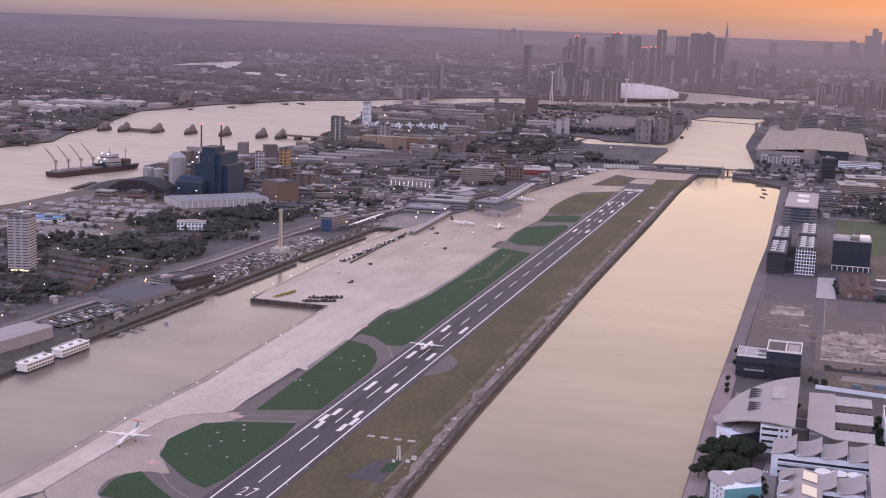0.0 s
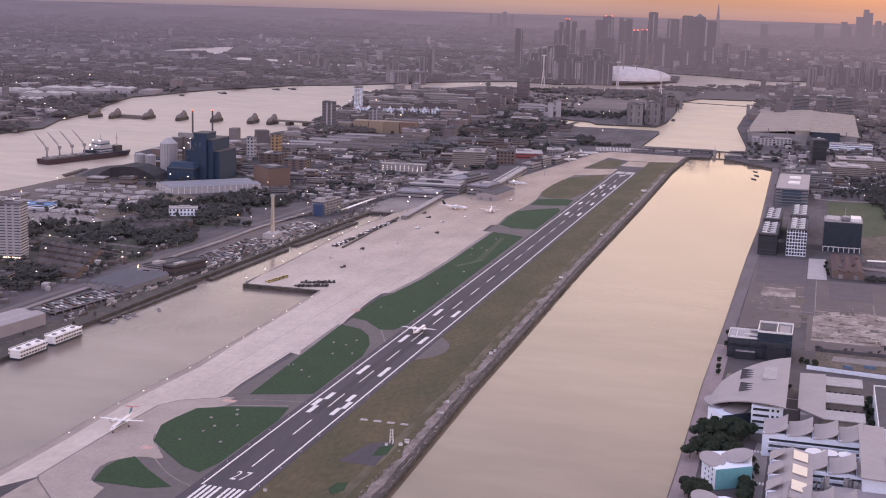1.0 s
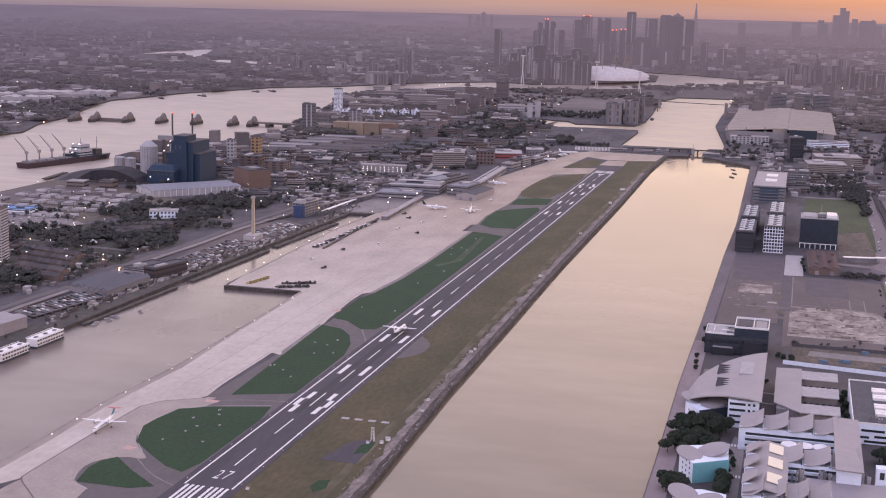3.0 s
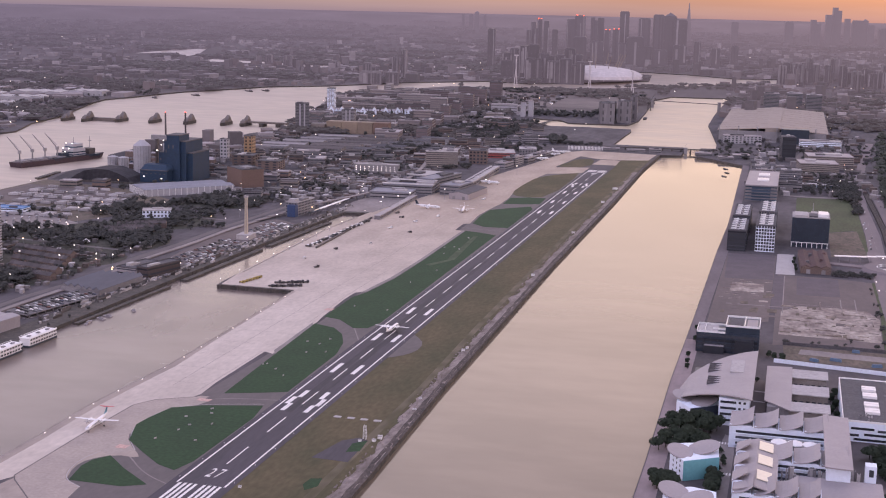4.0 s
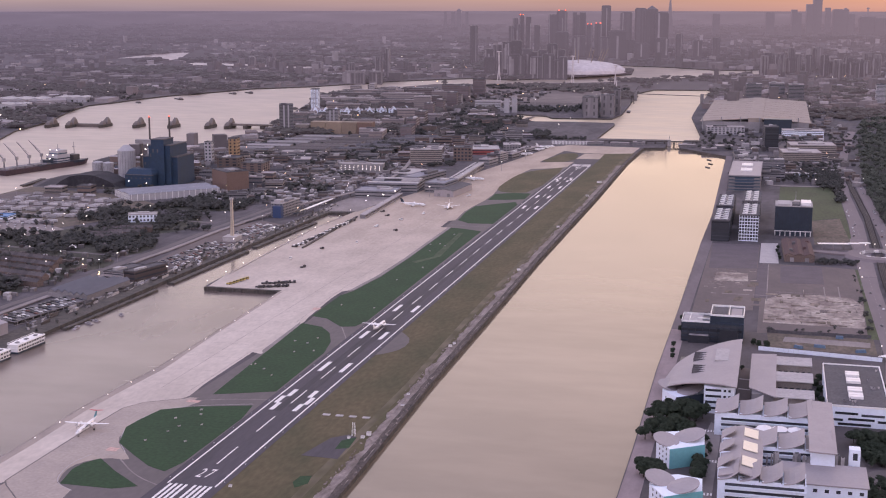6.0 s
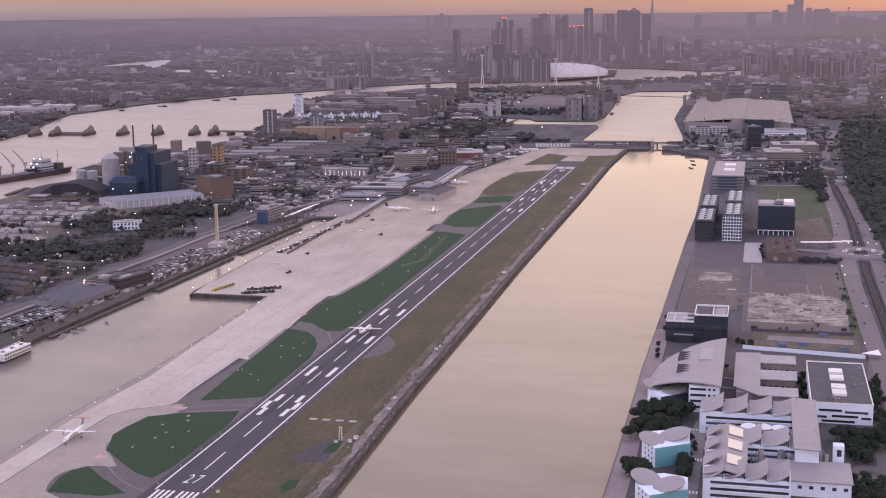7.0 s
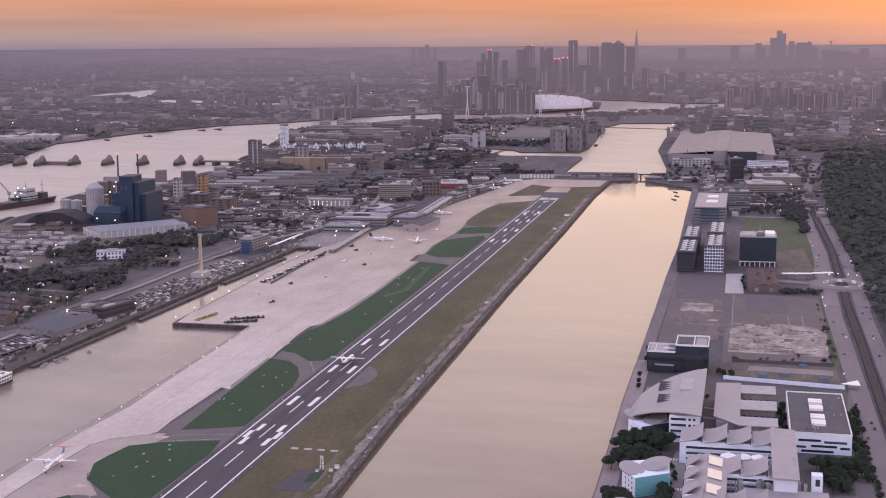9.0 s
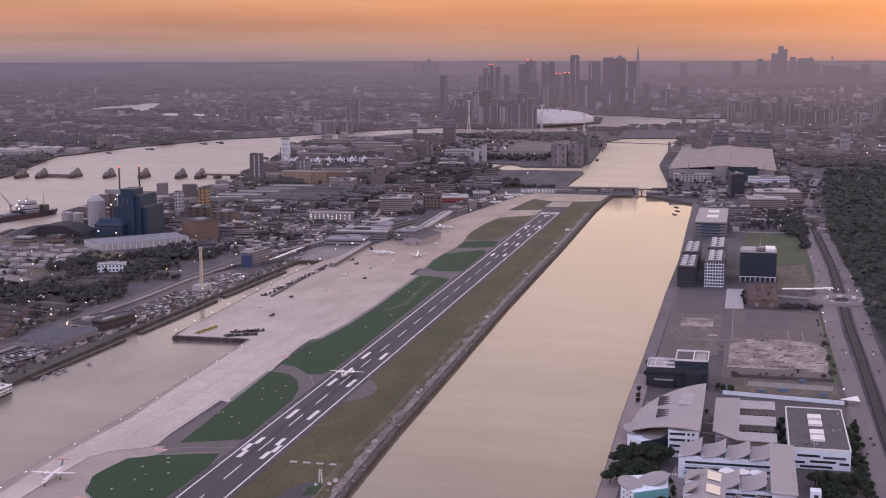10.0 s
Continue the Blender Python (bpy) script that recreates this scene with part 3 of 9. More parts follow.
def stripe(name, pts, width, z, material, parent):
    bm = bmesh.new()
    left, right = [], []
    for i, p in enumerate(pts):
        a, b = Vector(pts[max(0, i - 1)]), Vector(pts[min(len(pts) - 1, i + 1)])
        d = (b - a).normalized()
        n = Vector((-d.y, d.x)) * width / 2
        left.append(bm.verts.new((p[0] + n.x, p[1] + n.y, z)))
        right.append(bm.verts.new((p[0] - n.x, p[1] - n.y, z)))
    for i in range(len(pts) - 1):
        bm.faces.new((right[i], right[i + 1], left[i + 1], left[i]))
    return part(name, bm, material, parent)


def curve(pts, rounds=2):
    for _ in range(rounds):
        out = [pts[0]]
        for a, b in zip(pts, pts[1:]):
            out += [(0.75 * a[0] + 0.25 * b[0], 0.75 * a[1] + 0.25 * b[1]), (0.25 * a[0] + 0.75 * b[0], 0.25 * a[1] + 0.75 * b[1])]
        pts = out + [pts[-1]]
    return pts


for pts in ([(-14, 5), (-38, 18), (-62, 45), (-80, 60), (-92, 80)], [(-14, 172), (-50, 166), (-76, 150)], [(-14, 330), (-40, 390), (-66, 430)], [(-14, 880), (-50, 884), (-74, 890)]):
    stripe("guide_line", curve(pts), 0.9, 0.165, M_PAVE, taxiway)
M_LOOP = mat("brushed_taxi_concrete", (0.39, 0.33, 0.285), 0.8, grain=0.1, size=2, stain=0.6, stain_size=24, second=(0.31, 0.265, 0.235))
M_JOINT = mat("sealed_concrete_joint", (0.34, 0.29, 0.26), 0.8, grain=0.2, size=3)
LOOP = [(-78, -35), (-100, -13), (-104, -7), (-105, 70), (-104, 131), (-96, 146), (-73, 161), (-60, 158), (-64, 145), (-76, 129), (-81, 97), (-78, 77), (-74, 68), (-61, 51), (-72, 40), (-81, 45), (-84, 30), (-81, 9), (-75, -3), (-61, -11), (-58, -30)]
sheet("taxi_loop", LOOP, 0.185, M_LOOP, "tan brushed concrete taxi loop round the grass", "taxiway")
stripe("loop_edge", LOOP[:7], 0.8, 0.2, M_TAXI, apron)
stripe("loop_inner_line", curve([(-60, -12), (-74, -4), (-80, 9), (-83, 28), (-79, 44)]), 0.5, 0.2, M_PALEROOF, apron)
stripe("loop_inner_line", curve([(-61, 52), (-74, 69), (-84, 97), (-79, 133), (-62, 147), (-24, 160)]), 0.5, 0.2, M_PALEROOF, apron)
for pts in ([(-78, 175), (-76, 385), (-80, 490), (-77, 850), (-88, 1060)], [(-100, 180), (-100, 1300)]):
    stripe("apron_line", pts, 0.5, 0.125, M_JOINT, apron)
QUAY = [(-128.3, -60), (-128.3, 47), (-130.8, 120), (-128.8, 170), (-125.8, 225), (-127.3, 309), (-130.3, 420), (-132.3, 489)]
stripe("quay_kerb", QUAY, 1.0, 0.16, M_STONE, apron)
sheet("apron_fringe", [(x + .6, y) for x, y in QUAY] + [(x + (6 if y < 240 else 3), y) for x, y in QUAY[::-1]], 0.13, M_TAN, "worn tan fringe of the apron at the dock edge", "apron", thick=.02)
for y in range(190, 1300, 38):
    stripe("concrete_joint", [(-134, y), (-78, y)], 0.35, 0.12, M_JOINT, apron)
for poly in ([(-79, 500), (-69, 514), (-63.5, 580), (-62.5, 674), (-64.5, 866), (-79, 868)], [(-84, 905), (-70, 920), (-75, 985), (-73.5, 1036), (-70, 1086), (-71, 1152), (-76, 1200), (-78, 1290), (-75, 1388), (-70, 1440), (-72, 1498), (-84, 1400), (-86, 1071)], [(-79, 286), (-66.5, 280), (-73, 384), (-79, 384)]):
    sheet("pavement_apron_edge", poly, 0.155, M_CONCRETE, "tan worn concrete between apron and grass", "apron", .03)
# the brown shoulder between apron and grass
for poly in ([(-69.5, 290), (-65, 280), (-69, 372), (-73, 384)], [(-72, 506), (-68, 513), (-62, 580), (-61, 674), (-63, 868), (-66.5, 868), (-64.5, 674), (-66, 580)]):
    sheet("shoulder_strip", poly, 0.20, M_PAVE, "bare brownish gravel shoulder beside the grass", "shoulder")
for x, y, w, d in ((-65, 156, 9, 5), (-71, 55, 7, 6), (-76, 432, 7, 8)):
    sheet("holding_mark", [(x - w / 2, y - d / 2), (x + w / 2, y - d / 2), (x + w / 2, y + d / 2), (x - w / 2, y + d / 2)], 0.28, M_RED, "faded reddish painted hatching on taxiway", "marking")
sheet("turning_pad", smooth_outline([(14, 296), (25, 304), (34, 322), (33, 348), (22, 368), (14, 376)], 1), 0.18, M_TAXI, "grey asphalt widening beside the runway", "pavement")
sheet("access_pad", [(42, 73), (49, 107), (58, 116), (64, 112), (65, 72)], 0.18, M_ASPHALT, "dark asphalt pad in dry grass", "pavement")
sheet("grass_patch", [(58, 88), (57, 104), (64, 112), (65.5, 92)], .22, M_GRASS, "dark green grass corner of the asphalt pad", "grass field")
sheet("grass_patch", [(54, 40), (60, 42), (62, 30), (57, 22), (53, 30)], 0.22, M_GRASS, "small dark green grass patch beside bank", "grass field")
M_MOWN = mat("pale_mown_grass", (0.062, 0.088, 0.048), 0.95, grain=0.2, size=3, stain=0.6, stain_size=14, second=(0.040, 0.062, 0.032), stretch=(1, 0.3, 1))
sheet("grass_track", curve([(-52, 655), (-44, 672), (-36, 690)]) + curve([(-30, 690), (-38, 668), (-46, 650)]), 0.27, M_MOWN, "pale track worn through the grass", "track")
sheet("grass_track", [(-38, 690), (-30, 690), (-40, 835), (-45, 835)], 0.275, M_MOWN, "paler mown strip in the grass", "track")
sheet("pavement_far_pad", [(-22, 1590), (18, 1590), (16, 1665), (-18, 1665)], 0.24, M_CONCRETE, "pale concrete pad past the runway end", "pavement")
# bank between the airfield and the dock: track, stones
M_DIRT = mat("dusty_track", (0.16, 0.13, 0.09), 0.95, grain=0.2, size=3, stain=1.0, stain_size=12, second=(0.085, 0.075, 0.04), stretch=(1, 0.4, 1))
sheet("bank_road", [(60, -40), (66, -40), (67, 230), (63, 420), (60, 700), (57, 900), (59, 1374), (62, 1650), (56, 1650), (54, 1374), (52, 900), (55, 700), (58, 420), (62, 230)], 0.14, M_DIRT, "dusty brown perimeter track along the dock", "track")
rng = random.Random(3)
bm = bmesh.new()
prev = None
for i in range(260):
    y = -40 + i * 6.0
    edge = float(np.interp(y, [-40, 60, 230, 420, 700, 1165, 1560], [85, 84, 79, 77, 73, 72, 68]))
    w = 9 + 5 * noise.noise((0, y / 26, 3)) + 2.5 * noise.noise((4, y / 7, 1))
    row = [bm.verts.new((edge - 1.7 - w * t, y, .10 + h + .25 * noise.noise((t * 4, y / 5, 7)) * (0 < t < 1))) for t, h in ((0, .55), (.3, .7), (.6, .5), (1, .0))]
    if prev:
        for j in range(3):
            bm.faces.new((prev[j], row[j], row[j + 1], prev[j + 1]))
    prev = row
for i in range(900):
    y = rng.uniform(-40, 1000) if i % 3 else rng.uniform(-40, 1500)
    edge = float(np.interp(y, [-40, 60, 230, 420, 700, 1165, 1560], [85, 84, 79, 77, 73, 72, 68]))
    x, r = edge - rng.uniform(1, 13), rng.uniform(0.35, 1.3)
    q = [bm.verts.new((x + r * math.cos(a + rng.uniform(-.4, .4)) * rng.uniform(.6, 1), y + 1.8 * r * math.sin(a) * rng.uniform(.6, 1), 0.3)) for a in (0.3, 1.6, 2.9, 4.1, 5.4)]
    t = bm.verts.new((x, y, rng.uniform(0.85, 1.7)))
    for a, b in zip(q, q[1:] + q[:1]):
        bm.faces.new((a, b, t))
bmesh.ops.recalc_face_normals(bm, faces=bm.faces)
tagged(mesh_object("bank_rubble", bm, M_STONE), "broken pale stones and soil along the dock bank", "rubble", kind="stuff")
M_REVET = mat("dark_stone_revetment", (0.105, 0.085, 0.075), 0.95, grain=0.35, size=1.6, stain=0.9, stain_size=7, second=(0.055, 0.047, 0.043), bump=0.5, stretch=(1, 0.4, 1))
bm = bmesh.new()
prev = None
for i in range(304):
    y = -40 + i * 6.0
    edge = float(np.interp(y, [-40, 60, 230, 420, 700, 1165, 1560, 1780], [85.9, 84, 79, 77, 73, 72, 68, 72]))
    w = 4.6 + 1.2 * noise.noise((9, y / 17, 2))
    row = [bm.verts.new((edge + dx, y, z)) for dx, z in ((-w - .4, .2), (-w, 1.0 + .2 * noise.noise((5, y / 4, 8))), (-w * .5, .75 + .3 * noise.noise((2, y / 5, 4))), (-.5, .35), (.06, .3), (.06, -.4))]
    if prev:
        for j in range(5):
            bm.faces.new((prev[j], row[j], row[j + 1], prev[j + 1]))
    prev = row
bmesh.ops.recalc_face_normals(bm, faces=bm.faces)
tagged(mesh_object("trim_dock_coping", bm, M_REVET), "dark stone coping along the dock edge", "coping", kind="structure")


# ---- aircraft ----
def lathe(bm, rows, sides=12):
    """Rings (y, centre z, radius x, radius z) joined into a closed body."""
    rings = [[bm.verts.new((rx * math.sin(2 * math.pi * i / sides), y, z + rz * math.cos(2 * math.pi * i / sides))) for i in range(sides)] for y, z, rx, rz in rows]
    for a, b in zip(rings, rings[1:]):
        for i in range(sides):
            bm.faces.new((a[i], b[i], b[(i + 1) % sides], a[(i + 1) % sides]))
    bm.faces.new(rings[0])
    bm.faces.new(rings[-1][::-1])
    bmesh.ops.recalc_face_normals(bm, faces=bm.faces)


def blade(bm, root, tip, chord0, chord1, thick):
    """A tapered aerofoil slab from root to tip; chords run along y (or along y for a fin standing up)."""
    r, t = Vector(root), Vector(tip)
    n = Vector((0, 1, 0)).cross(t - r).normalized()
    vs = []
    for p, c, k in ((r, chord0, thick), (t, chord1, thick * 0.6)):
        vs.append([bm.verts.new(p + Vector((0, c * u, 0)) + n * k * w) for u, w in ((-0.5, 0), (-0.25, 0.5), (0.1, 0.4), (0.5, 0), (0.1, -0.3), (-0.25, -0.4))])
    k = len(vs[0])
    for i in range(k):
        bm.faces.new((vs[0][i], vs[0][(i + 1) % k], vs[1][(i + 1) % k], vs[1][i]))
    bm.faces.new(vs[0][::-1])
    bm.faces.new(vs[1])
    bmesh.ops.recalc_face_normals(bm, faces=bm.faces)


def aircraft(x, y, turn, label, jet, tail, z=0.12):
    """A twin-engined airliner, nose to its own -y; a turboprop with a high wing and a T-tail, or a low-winged jet."""
    ob = thing("passenger_aircraft", x, y, z, turn, label, "aircraft")
    span, length, rad = (14.3, 36.0, 1.6) if jet else (14.2, 32.8, 1.4)
    h = 3.2
    bm = bmesh.new()
    n = -length / 2
    lathe(bm, [(n, h - .3, .1, .1), (n + .8, h - .15, .75, .7), (n + 2.2, h, 1.2, 1.15), (n + 4, h, rad, rad), (n + length * .62, h, rad, rad), (n + length * .8, h + .4, rad * .7, rad * .75), (n + length * .93, h + .9, rad * .35, rad * .45), (n + length, h + 1.1, .1, .15)], 14)
    part("fuselage", bm, M_PLANE, ob)
    bm = bmesh.new()
    box(bm, -rad * .985, rad * .985, n + 5.2, n + length * .64, h + .2, h + .55)
    part("window_row", bm, M_GLASS, ob)
    bm = bmesh.new()
    box(bm, -.8, .8, n + 1.75, n + 2.3, h + .55, h + 1.0)
    part("cockpit_window", bm, M_GLASS, ob)
    wz = h - .8 if jet else h + 1.35
    for s in (-1, 1):
        bm = bmesh.new()
        blade(bm, (s * .3, -.5 + (0 if not jet else .5), wz), (s * span, .2 + (4.0 if jet else 0), wz + (1.4 if jet else .25)), 4.6 if jet else 3.1, 1.3 if jet else 1.6, .5)
        part("wing", bm, M_PLANE, ob)
        bm = bmesh.new()
        ex = s * (4.6 if jet else 4.4)
        if jet:
            lathe(bm, [(-4.3, wz - .75, .75, .75), (-4.0, wz - .75, .95, .95), (-2.4, wz - .75, .95, .95), (-.6, wz - .7, .5, .5)], 12)
        else:
            lathe(bm, [(-4.6, wz - .1, .2, .2), (-4.1, wz - .15, .5, .55), (-2.5, wz - .25, .62, .8), (1.4, wz - .2, .58, .75), (3.2, wz, .15, .2)], 10)
        for v in bm.verts:
            v.co.x += ex
        eng = part("engine", bm, M_PLANE, ob)
        if not jet:
            for k in range(6):
                bm = bmesh.new()
                a = 2 * math.pi * k / 6 + .3
                tube(bm, (ex + .2 * math.cos(a), -4.45, wz - .1 + .2 * math.sin(a)), (ex + 2.0 * math.cos(a), -4.5, wz - .1 + 2.0 * math.sin(a)), .13, .07, 5)
                part("propeller_blade", bm, M_DARKMETAL, eng)
    bm = bmesh.new()
    end = n + length
    blade(bm, (0, end - 3.6, h + .8), (0, end - .6, h + (6.6 if jet else 4.9)), 5.0, 2.6, .4)
    part("tail_fin", bm, tail, ob, "coloured tail fin")
    tz = h + (1.3 if jet else 4.85)
    for s in (-1, 1):
        bm = bmesh.new()
        blade(bm, (0, end - (1.6 if jet else .8), tz), (s * (5.6 if jet else 4.6), end - .1, tz + .2), 2.6, 1.3, .28)
        part("tailplane", bm, M_TAILRED if tail is M_TEAL else M_PLANE, ob)
    for gx, gy in ((0, n + 3.5), (-2.4 if jet else -4.4, .8), (2.4 if jet else 4.4, .8)):
        bm = bmesh.new()
        tube(bm, (gx, gy, .5), (gx, gy, wz - .3 if gx else h - 1), .12)
        gear = part("landing_gear", bm, M_STEEL, ob)
        bm = bmesh.new()
        for s in (-.25, .25):
            tube(bm, (gx + s - .12, gy, .48), (gx + s + .12, gy, .48), .48, sides=10)
        part("tyre", bm, M_TYRE, gear)
    return ob


aircraft(-104, 84, 6, "white turboprop airliner with teal and red tail waiting on apron", False, M_TEAL)
aircraft(-1.5, 375, 180, "white turboprop airliner rolling along the dark runway", False, M_PLANE, z=0.22)
aircraft(-150, 1015, 80, "white jet airliner with dark blue tail parked at stand", True, M_NAVY)
aircraft(-101, 1010, 10, "white jet airliner turning off the apron stand", True, M_PLANE)
aircraft(-130, 1279, 80, "white jet airliner parked beside the long pier", True, M_PLANE)
for x, y, a in ((-117, 1612, 120), (-109, 1690, 130), (-100, 1735, 120)):
    aircraft(x, y, a, "small white jet parked on the far apron", True, M_PLANE)


# ---- apron equipment and lamps ----
def vehicle(name, x, y, turn, size, material, label, cat, group=""):
    l, w, hh = size
    ob = thing(name, x, y, 0.12, turn, label, cat, group)
    bm = bmesh.new()
    box(bm, -w / 2, w / 2, -l / 2, l / 2, .45, hh * .55)
    box(bm, -w / 2 + .1, w / 2 - .1, -l / 2 + l * .02, -l / 2 + l * .35, hh * .55, hh)
    bmesh.ops.bevel(bm, geom=bm.edges[:], offset=.12, segments=1, affect="EDGES")
    part("body", bm, material, ob)
    bm = bmesh.new()
    box(bm, -w / 2 + .06, w / 2 - .06, -l / 2 - .02, -l / 2 + l * .3, hh * .65, hh * .9)
    part("cab_window", bm, M_GLASS, ob)
    for yy in (-l * .32, l * .32):
        bm = bmesh.new()
        for s in (-1, 1):
            tube(bm, (s * w / 2 - .15, yy, .45), (s * w / 2 + .12, yy, .45), .45, sides=8)
        tube(bm, (-w / 2, yy, .45), (w / 2, yy, .45), .12, sides=5)
        part("axle", bm, M_TYRE, ob)
    return ob


rng = random.Random(8)
for i in range(6):
    vehicle("airport_tug", -190 + i * 1.2, 507 + i * 5.4, 80 + rng.uniform(-15, 15), (5.5, 2.6, 2.6), M_YELLOW, "yellow ground handling truck parked on dock apron", "truck", "handling trucks on the pier yard")
for i in range(16):
    vehicle("baggage_trailer", -158 + (i % 8) * 3.3 + rng.uniform(-.6, .6), 500 + (i // 8) * 17 + (i % 8) * 1.6, rng.uniform(50, 130), (6.5, 2.8, rng.uniform(2, 3.2)), M_DARKMETAL, "dark loading equipment parked on concrete apron", "trailer", "loading equipment on the pier yard")
for i in range(34):
    t = i / 33
    vehicle("service_vehicle", -197 + 6 * t + rng.uniform(-1.2, 1.2), 704 + 186 * t, 90 + rng.uniform(-10, 10), (7, 2.6, rng.uniform(2.2, 3.4)), M_DARKMETAL if rng.random() < .7 else M_PLANE, "service vehicle in a row along the dock edge", "truck", "service vehicles along the dock")
for x, y in ((-150, 600), (-178, 640), (-165, 700), (-140, 745), (-120, 830), (-150, 850), (-135, 905), (-160, 930), (-120, 955), (-175, 960), (-100, 1120), (-118, 1170)):
    vehicle("service_vehicle", x, y, rng.uniform(0, 180), (6, 2.4, 2.6), M_DARKMETAL if rng.random() < .5 else M_PLANE, "service vehicle standing on the open apron", "truck", "service vehicles on the apron")


def flood_mast(x, y, h, label="tall grey floodlight mast with lit lamp head", head=M_LAMP, size=.3, cat="floodlight"):
    ob = thing("floodlight_mast", x, y, 0, 0, label, cat, "floodlight masts")
    bm = bmesh.new()
    tube(bm, (0, 0, 0), (0, 0, h), .28, .14, 7)
    part("pole", bm, M_STEEL, ob)
    bm = bmesh.new()
    box(bm, -size * 1.2, size * 1.2, -size, size, h, h + size * 1.4)
    part("lamp_head", bm, head, ob)
    return ob


for i in range(11):
    flood_mast(-209 - (i > 4) * 2, 500 + i * 44, 4)
for x, y, h in ((-196, 958, 14), (-186, 1000, 16), (-180, 1034, 16), (-210, 1010, 12), (-150, 1100, 14), (-120, 1220, 14), (-112, 1400, 14), (-104, 1560, 14)):
    flood_mast(x, y, h, size=.6)
for i in range(14):
    y = 60 + i * 31
    edge = float(np.interp(y, [47, 120, 170, 225, 309, 420, 489], [-128, -130.5, -128.5, -125.5, -127, -130, -132]))
    ob = thing("edge_lamp", edge + 2.5, y, .1, 0, "low lit lamp along the dock edge of the apron", "lamp", "apron edge lamps")
    bm = bmesh.new()
    tube(bm, (0, 0, 0), (0, 0, 1.0), .12, .1, 6)
    part("post", bm, M_STEEL, ob)
    bm = bmesh.new()
    box(bm, -.22, .22, -.22, .22, 1.0, 1.4)
    part("lamp_head", bm, M_LAMP, ob)
# landing aids and huts along the northern strip
for x in (31, 40, 49, 58):
    ob = thing("concrete_slab", x, 150.5, .1, 0, "pale concrete slab lying in dry grass", "slab", "slabs beside the runway")
    bm = bmesh.new()
    box(bm, -2.4, 2.4, -1.5, 1.5, -.05, .35)
    part("slab_body", bm, M_PALEROOF, ob)
for x, y, h, wd in ((60, 109, 1.4, 1.6), (70, 118, 2, 2.6), (68, 112, 1.5, 2), (68, 336, 1.8, 2.4), (71, 205, 1.4, 2), (74, 180, 1.2, 2.4), (69, 345, 1.5, 2), (22, 15, 1, 1.6), (63, 640, 1.8, 3), (60, 900, 1.8, 3), (58, 1160, 2, 4), (56, 1300, 2.4, 6)):
    ob = thing("equipment_cabinet", x, y, .1, rng.uniform(-8, 8), "small white equipment cabinet beside the dock bank", "cabinet")
    bm = bmesh.new()
    box(bm, -wd / 2, wd / 2, -wd / 2, wd / 2, -.05, h * .85)
    part("body", bm, M_PLANE, ob)
    bm = bmesh.new()
    prism(bm, [(-wd / 2 - .15, -wd / 2 - .15), (wd / 2 + .15, -wd / 2 - .15), (wd / 2 + .15, wd / 2 + .15), (-wd / 2 - .15, wd / 2 + .15)], h * .85, h)
    part("lid", bm, M_PALEROOF, ob)
tower = thing("lattice_mast", 61.5, 114, .1, 0, "white steel lattice mast beside the dock bank", "mast")
for s in ((-1, -1), (1, -1), (1, 1), (-1, 1)):
    bm = bmesh.new()
    tube(bm, (s[0], s[1], 0), (s[0] * .6, s[1] * .6, 9), .15, .1, 5)
    part("leg", bm, M_PLANE, tower)
for z in (1.5, 3.5, 5.5, 7.5):
    bm = bmesh.new()
    k = 1 - .4 * z / 9
    for a, b in (((-k, -k), (k, -k)), ((k, -k), (k, k)), ((k, k), (-k, k)), ((-k, k), (-k, -k))):
        tube(bm, (*a, z), (*b, z + 1), .08, sides=4)
    part("brace", bm, M_PLANE, tower)
for i in range(28):
    x, y = rng.uniform(-66, -26), rng.choice([rng.uniform(60, 140), rng.uniform(200, 340), rng.uniform(430, 820)])
    if not any(inside(x, y, g) for g in GRASSES):
        continue
    ob = thing("taxiway_sign", x, y, .2, rng.uniform(0, 90), "small pale sign board standing in the grass", "sign", "boards in the grass")
    bm = bmesh.new()
    box(bm, -.9, .9, -.15, .15, .3, 1.1)
    for s in (-.6, .6):
        box(bm, s - .06, s + .06, -.06, .06, 0, .3)
    part("board", bm, M_PALEROOF, ob)
bm = bmesh.new()
for y in range(20, 1500, 30):
    for s in (-1, 1):
        tube(bm, (s * 16.5, y, .2), (s * 16.5, y, .75), .22, .12, 6)
tagged(mesh_object("runway_edge_lamps", bm, M_WHITE), "small pale lamps in rows along the runway", "runway lamps", kind="stuff")


# ---- buildings: a kit of parts ----
def band(w, d, z0, z1, out=.06, inset=.5):
    """A ring of glazing round a rectangular body, a hand's width proud of its wall."""
    bm = bmesh.new()
    for s in (-1, 1):
        box(bm, -w / 2 + inset, w / 2 - inset, s * d / 2 - out, s * d / 2 + out, z0, z1)
        box(bm, s * w / 2 - out, s * w / 2 + out, -d / 2 + inset, d / 2 - inset, z0, z1)
    return bm


def flat_roof(w, d, h, parapet=.9, lip=.15):
    bm = bmesh.new()
    box(bm, -w / 2 - lip, w / 2 + lip, -d / 2 - lip, d / 2 + lip, h - .3, h)
    t = .4
    for x0, x1, y0, y1 in ((-w / 2 - lip, w / 2 + lip, -d / 2 - lip, -d / 2 - lip + t), (-w / 2 - lip, w / 2 + lip, d / 2 + lip - t, d / 2 + lip), (-w / 2 - lip, -w / 2 - lip + t, -d / 2 - lip + t, d / 2 + lip - t), (w / 2 + lip - t, w / 2 + lip, -d / 2 - lip + t, d / 2 + lip - t)):
        box(bm, x0, x1, y0, y1, h, h + parapet)
    return bm


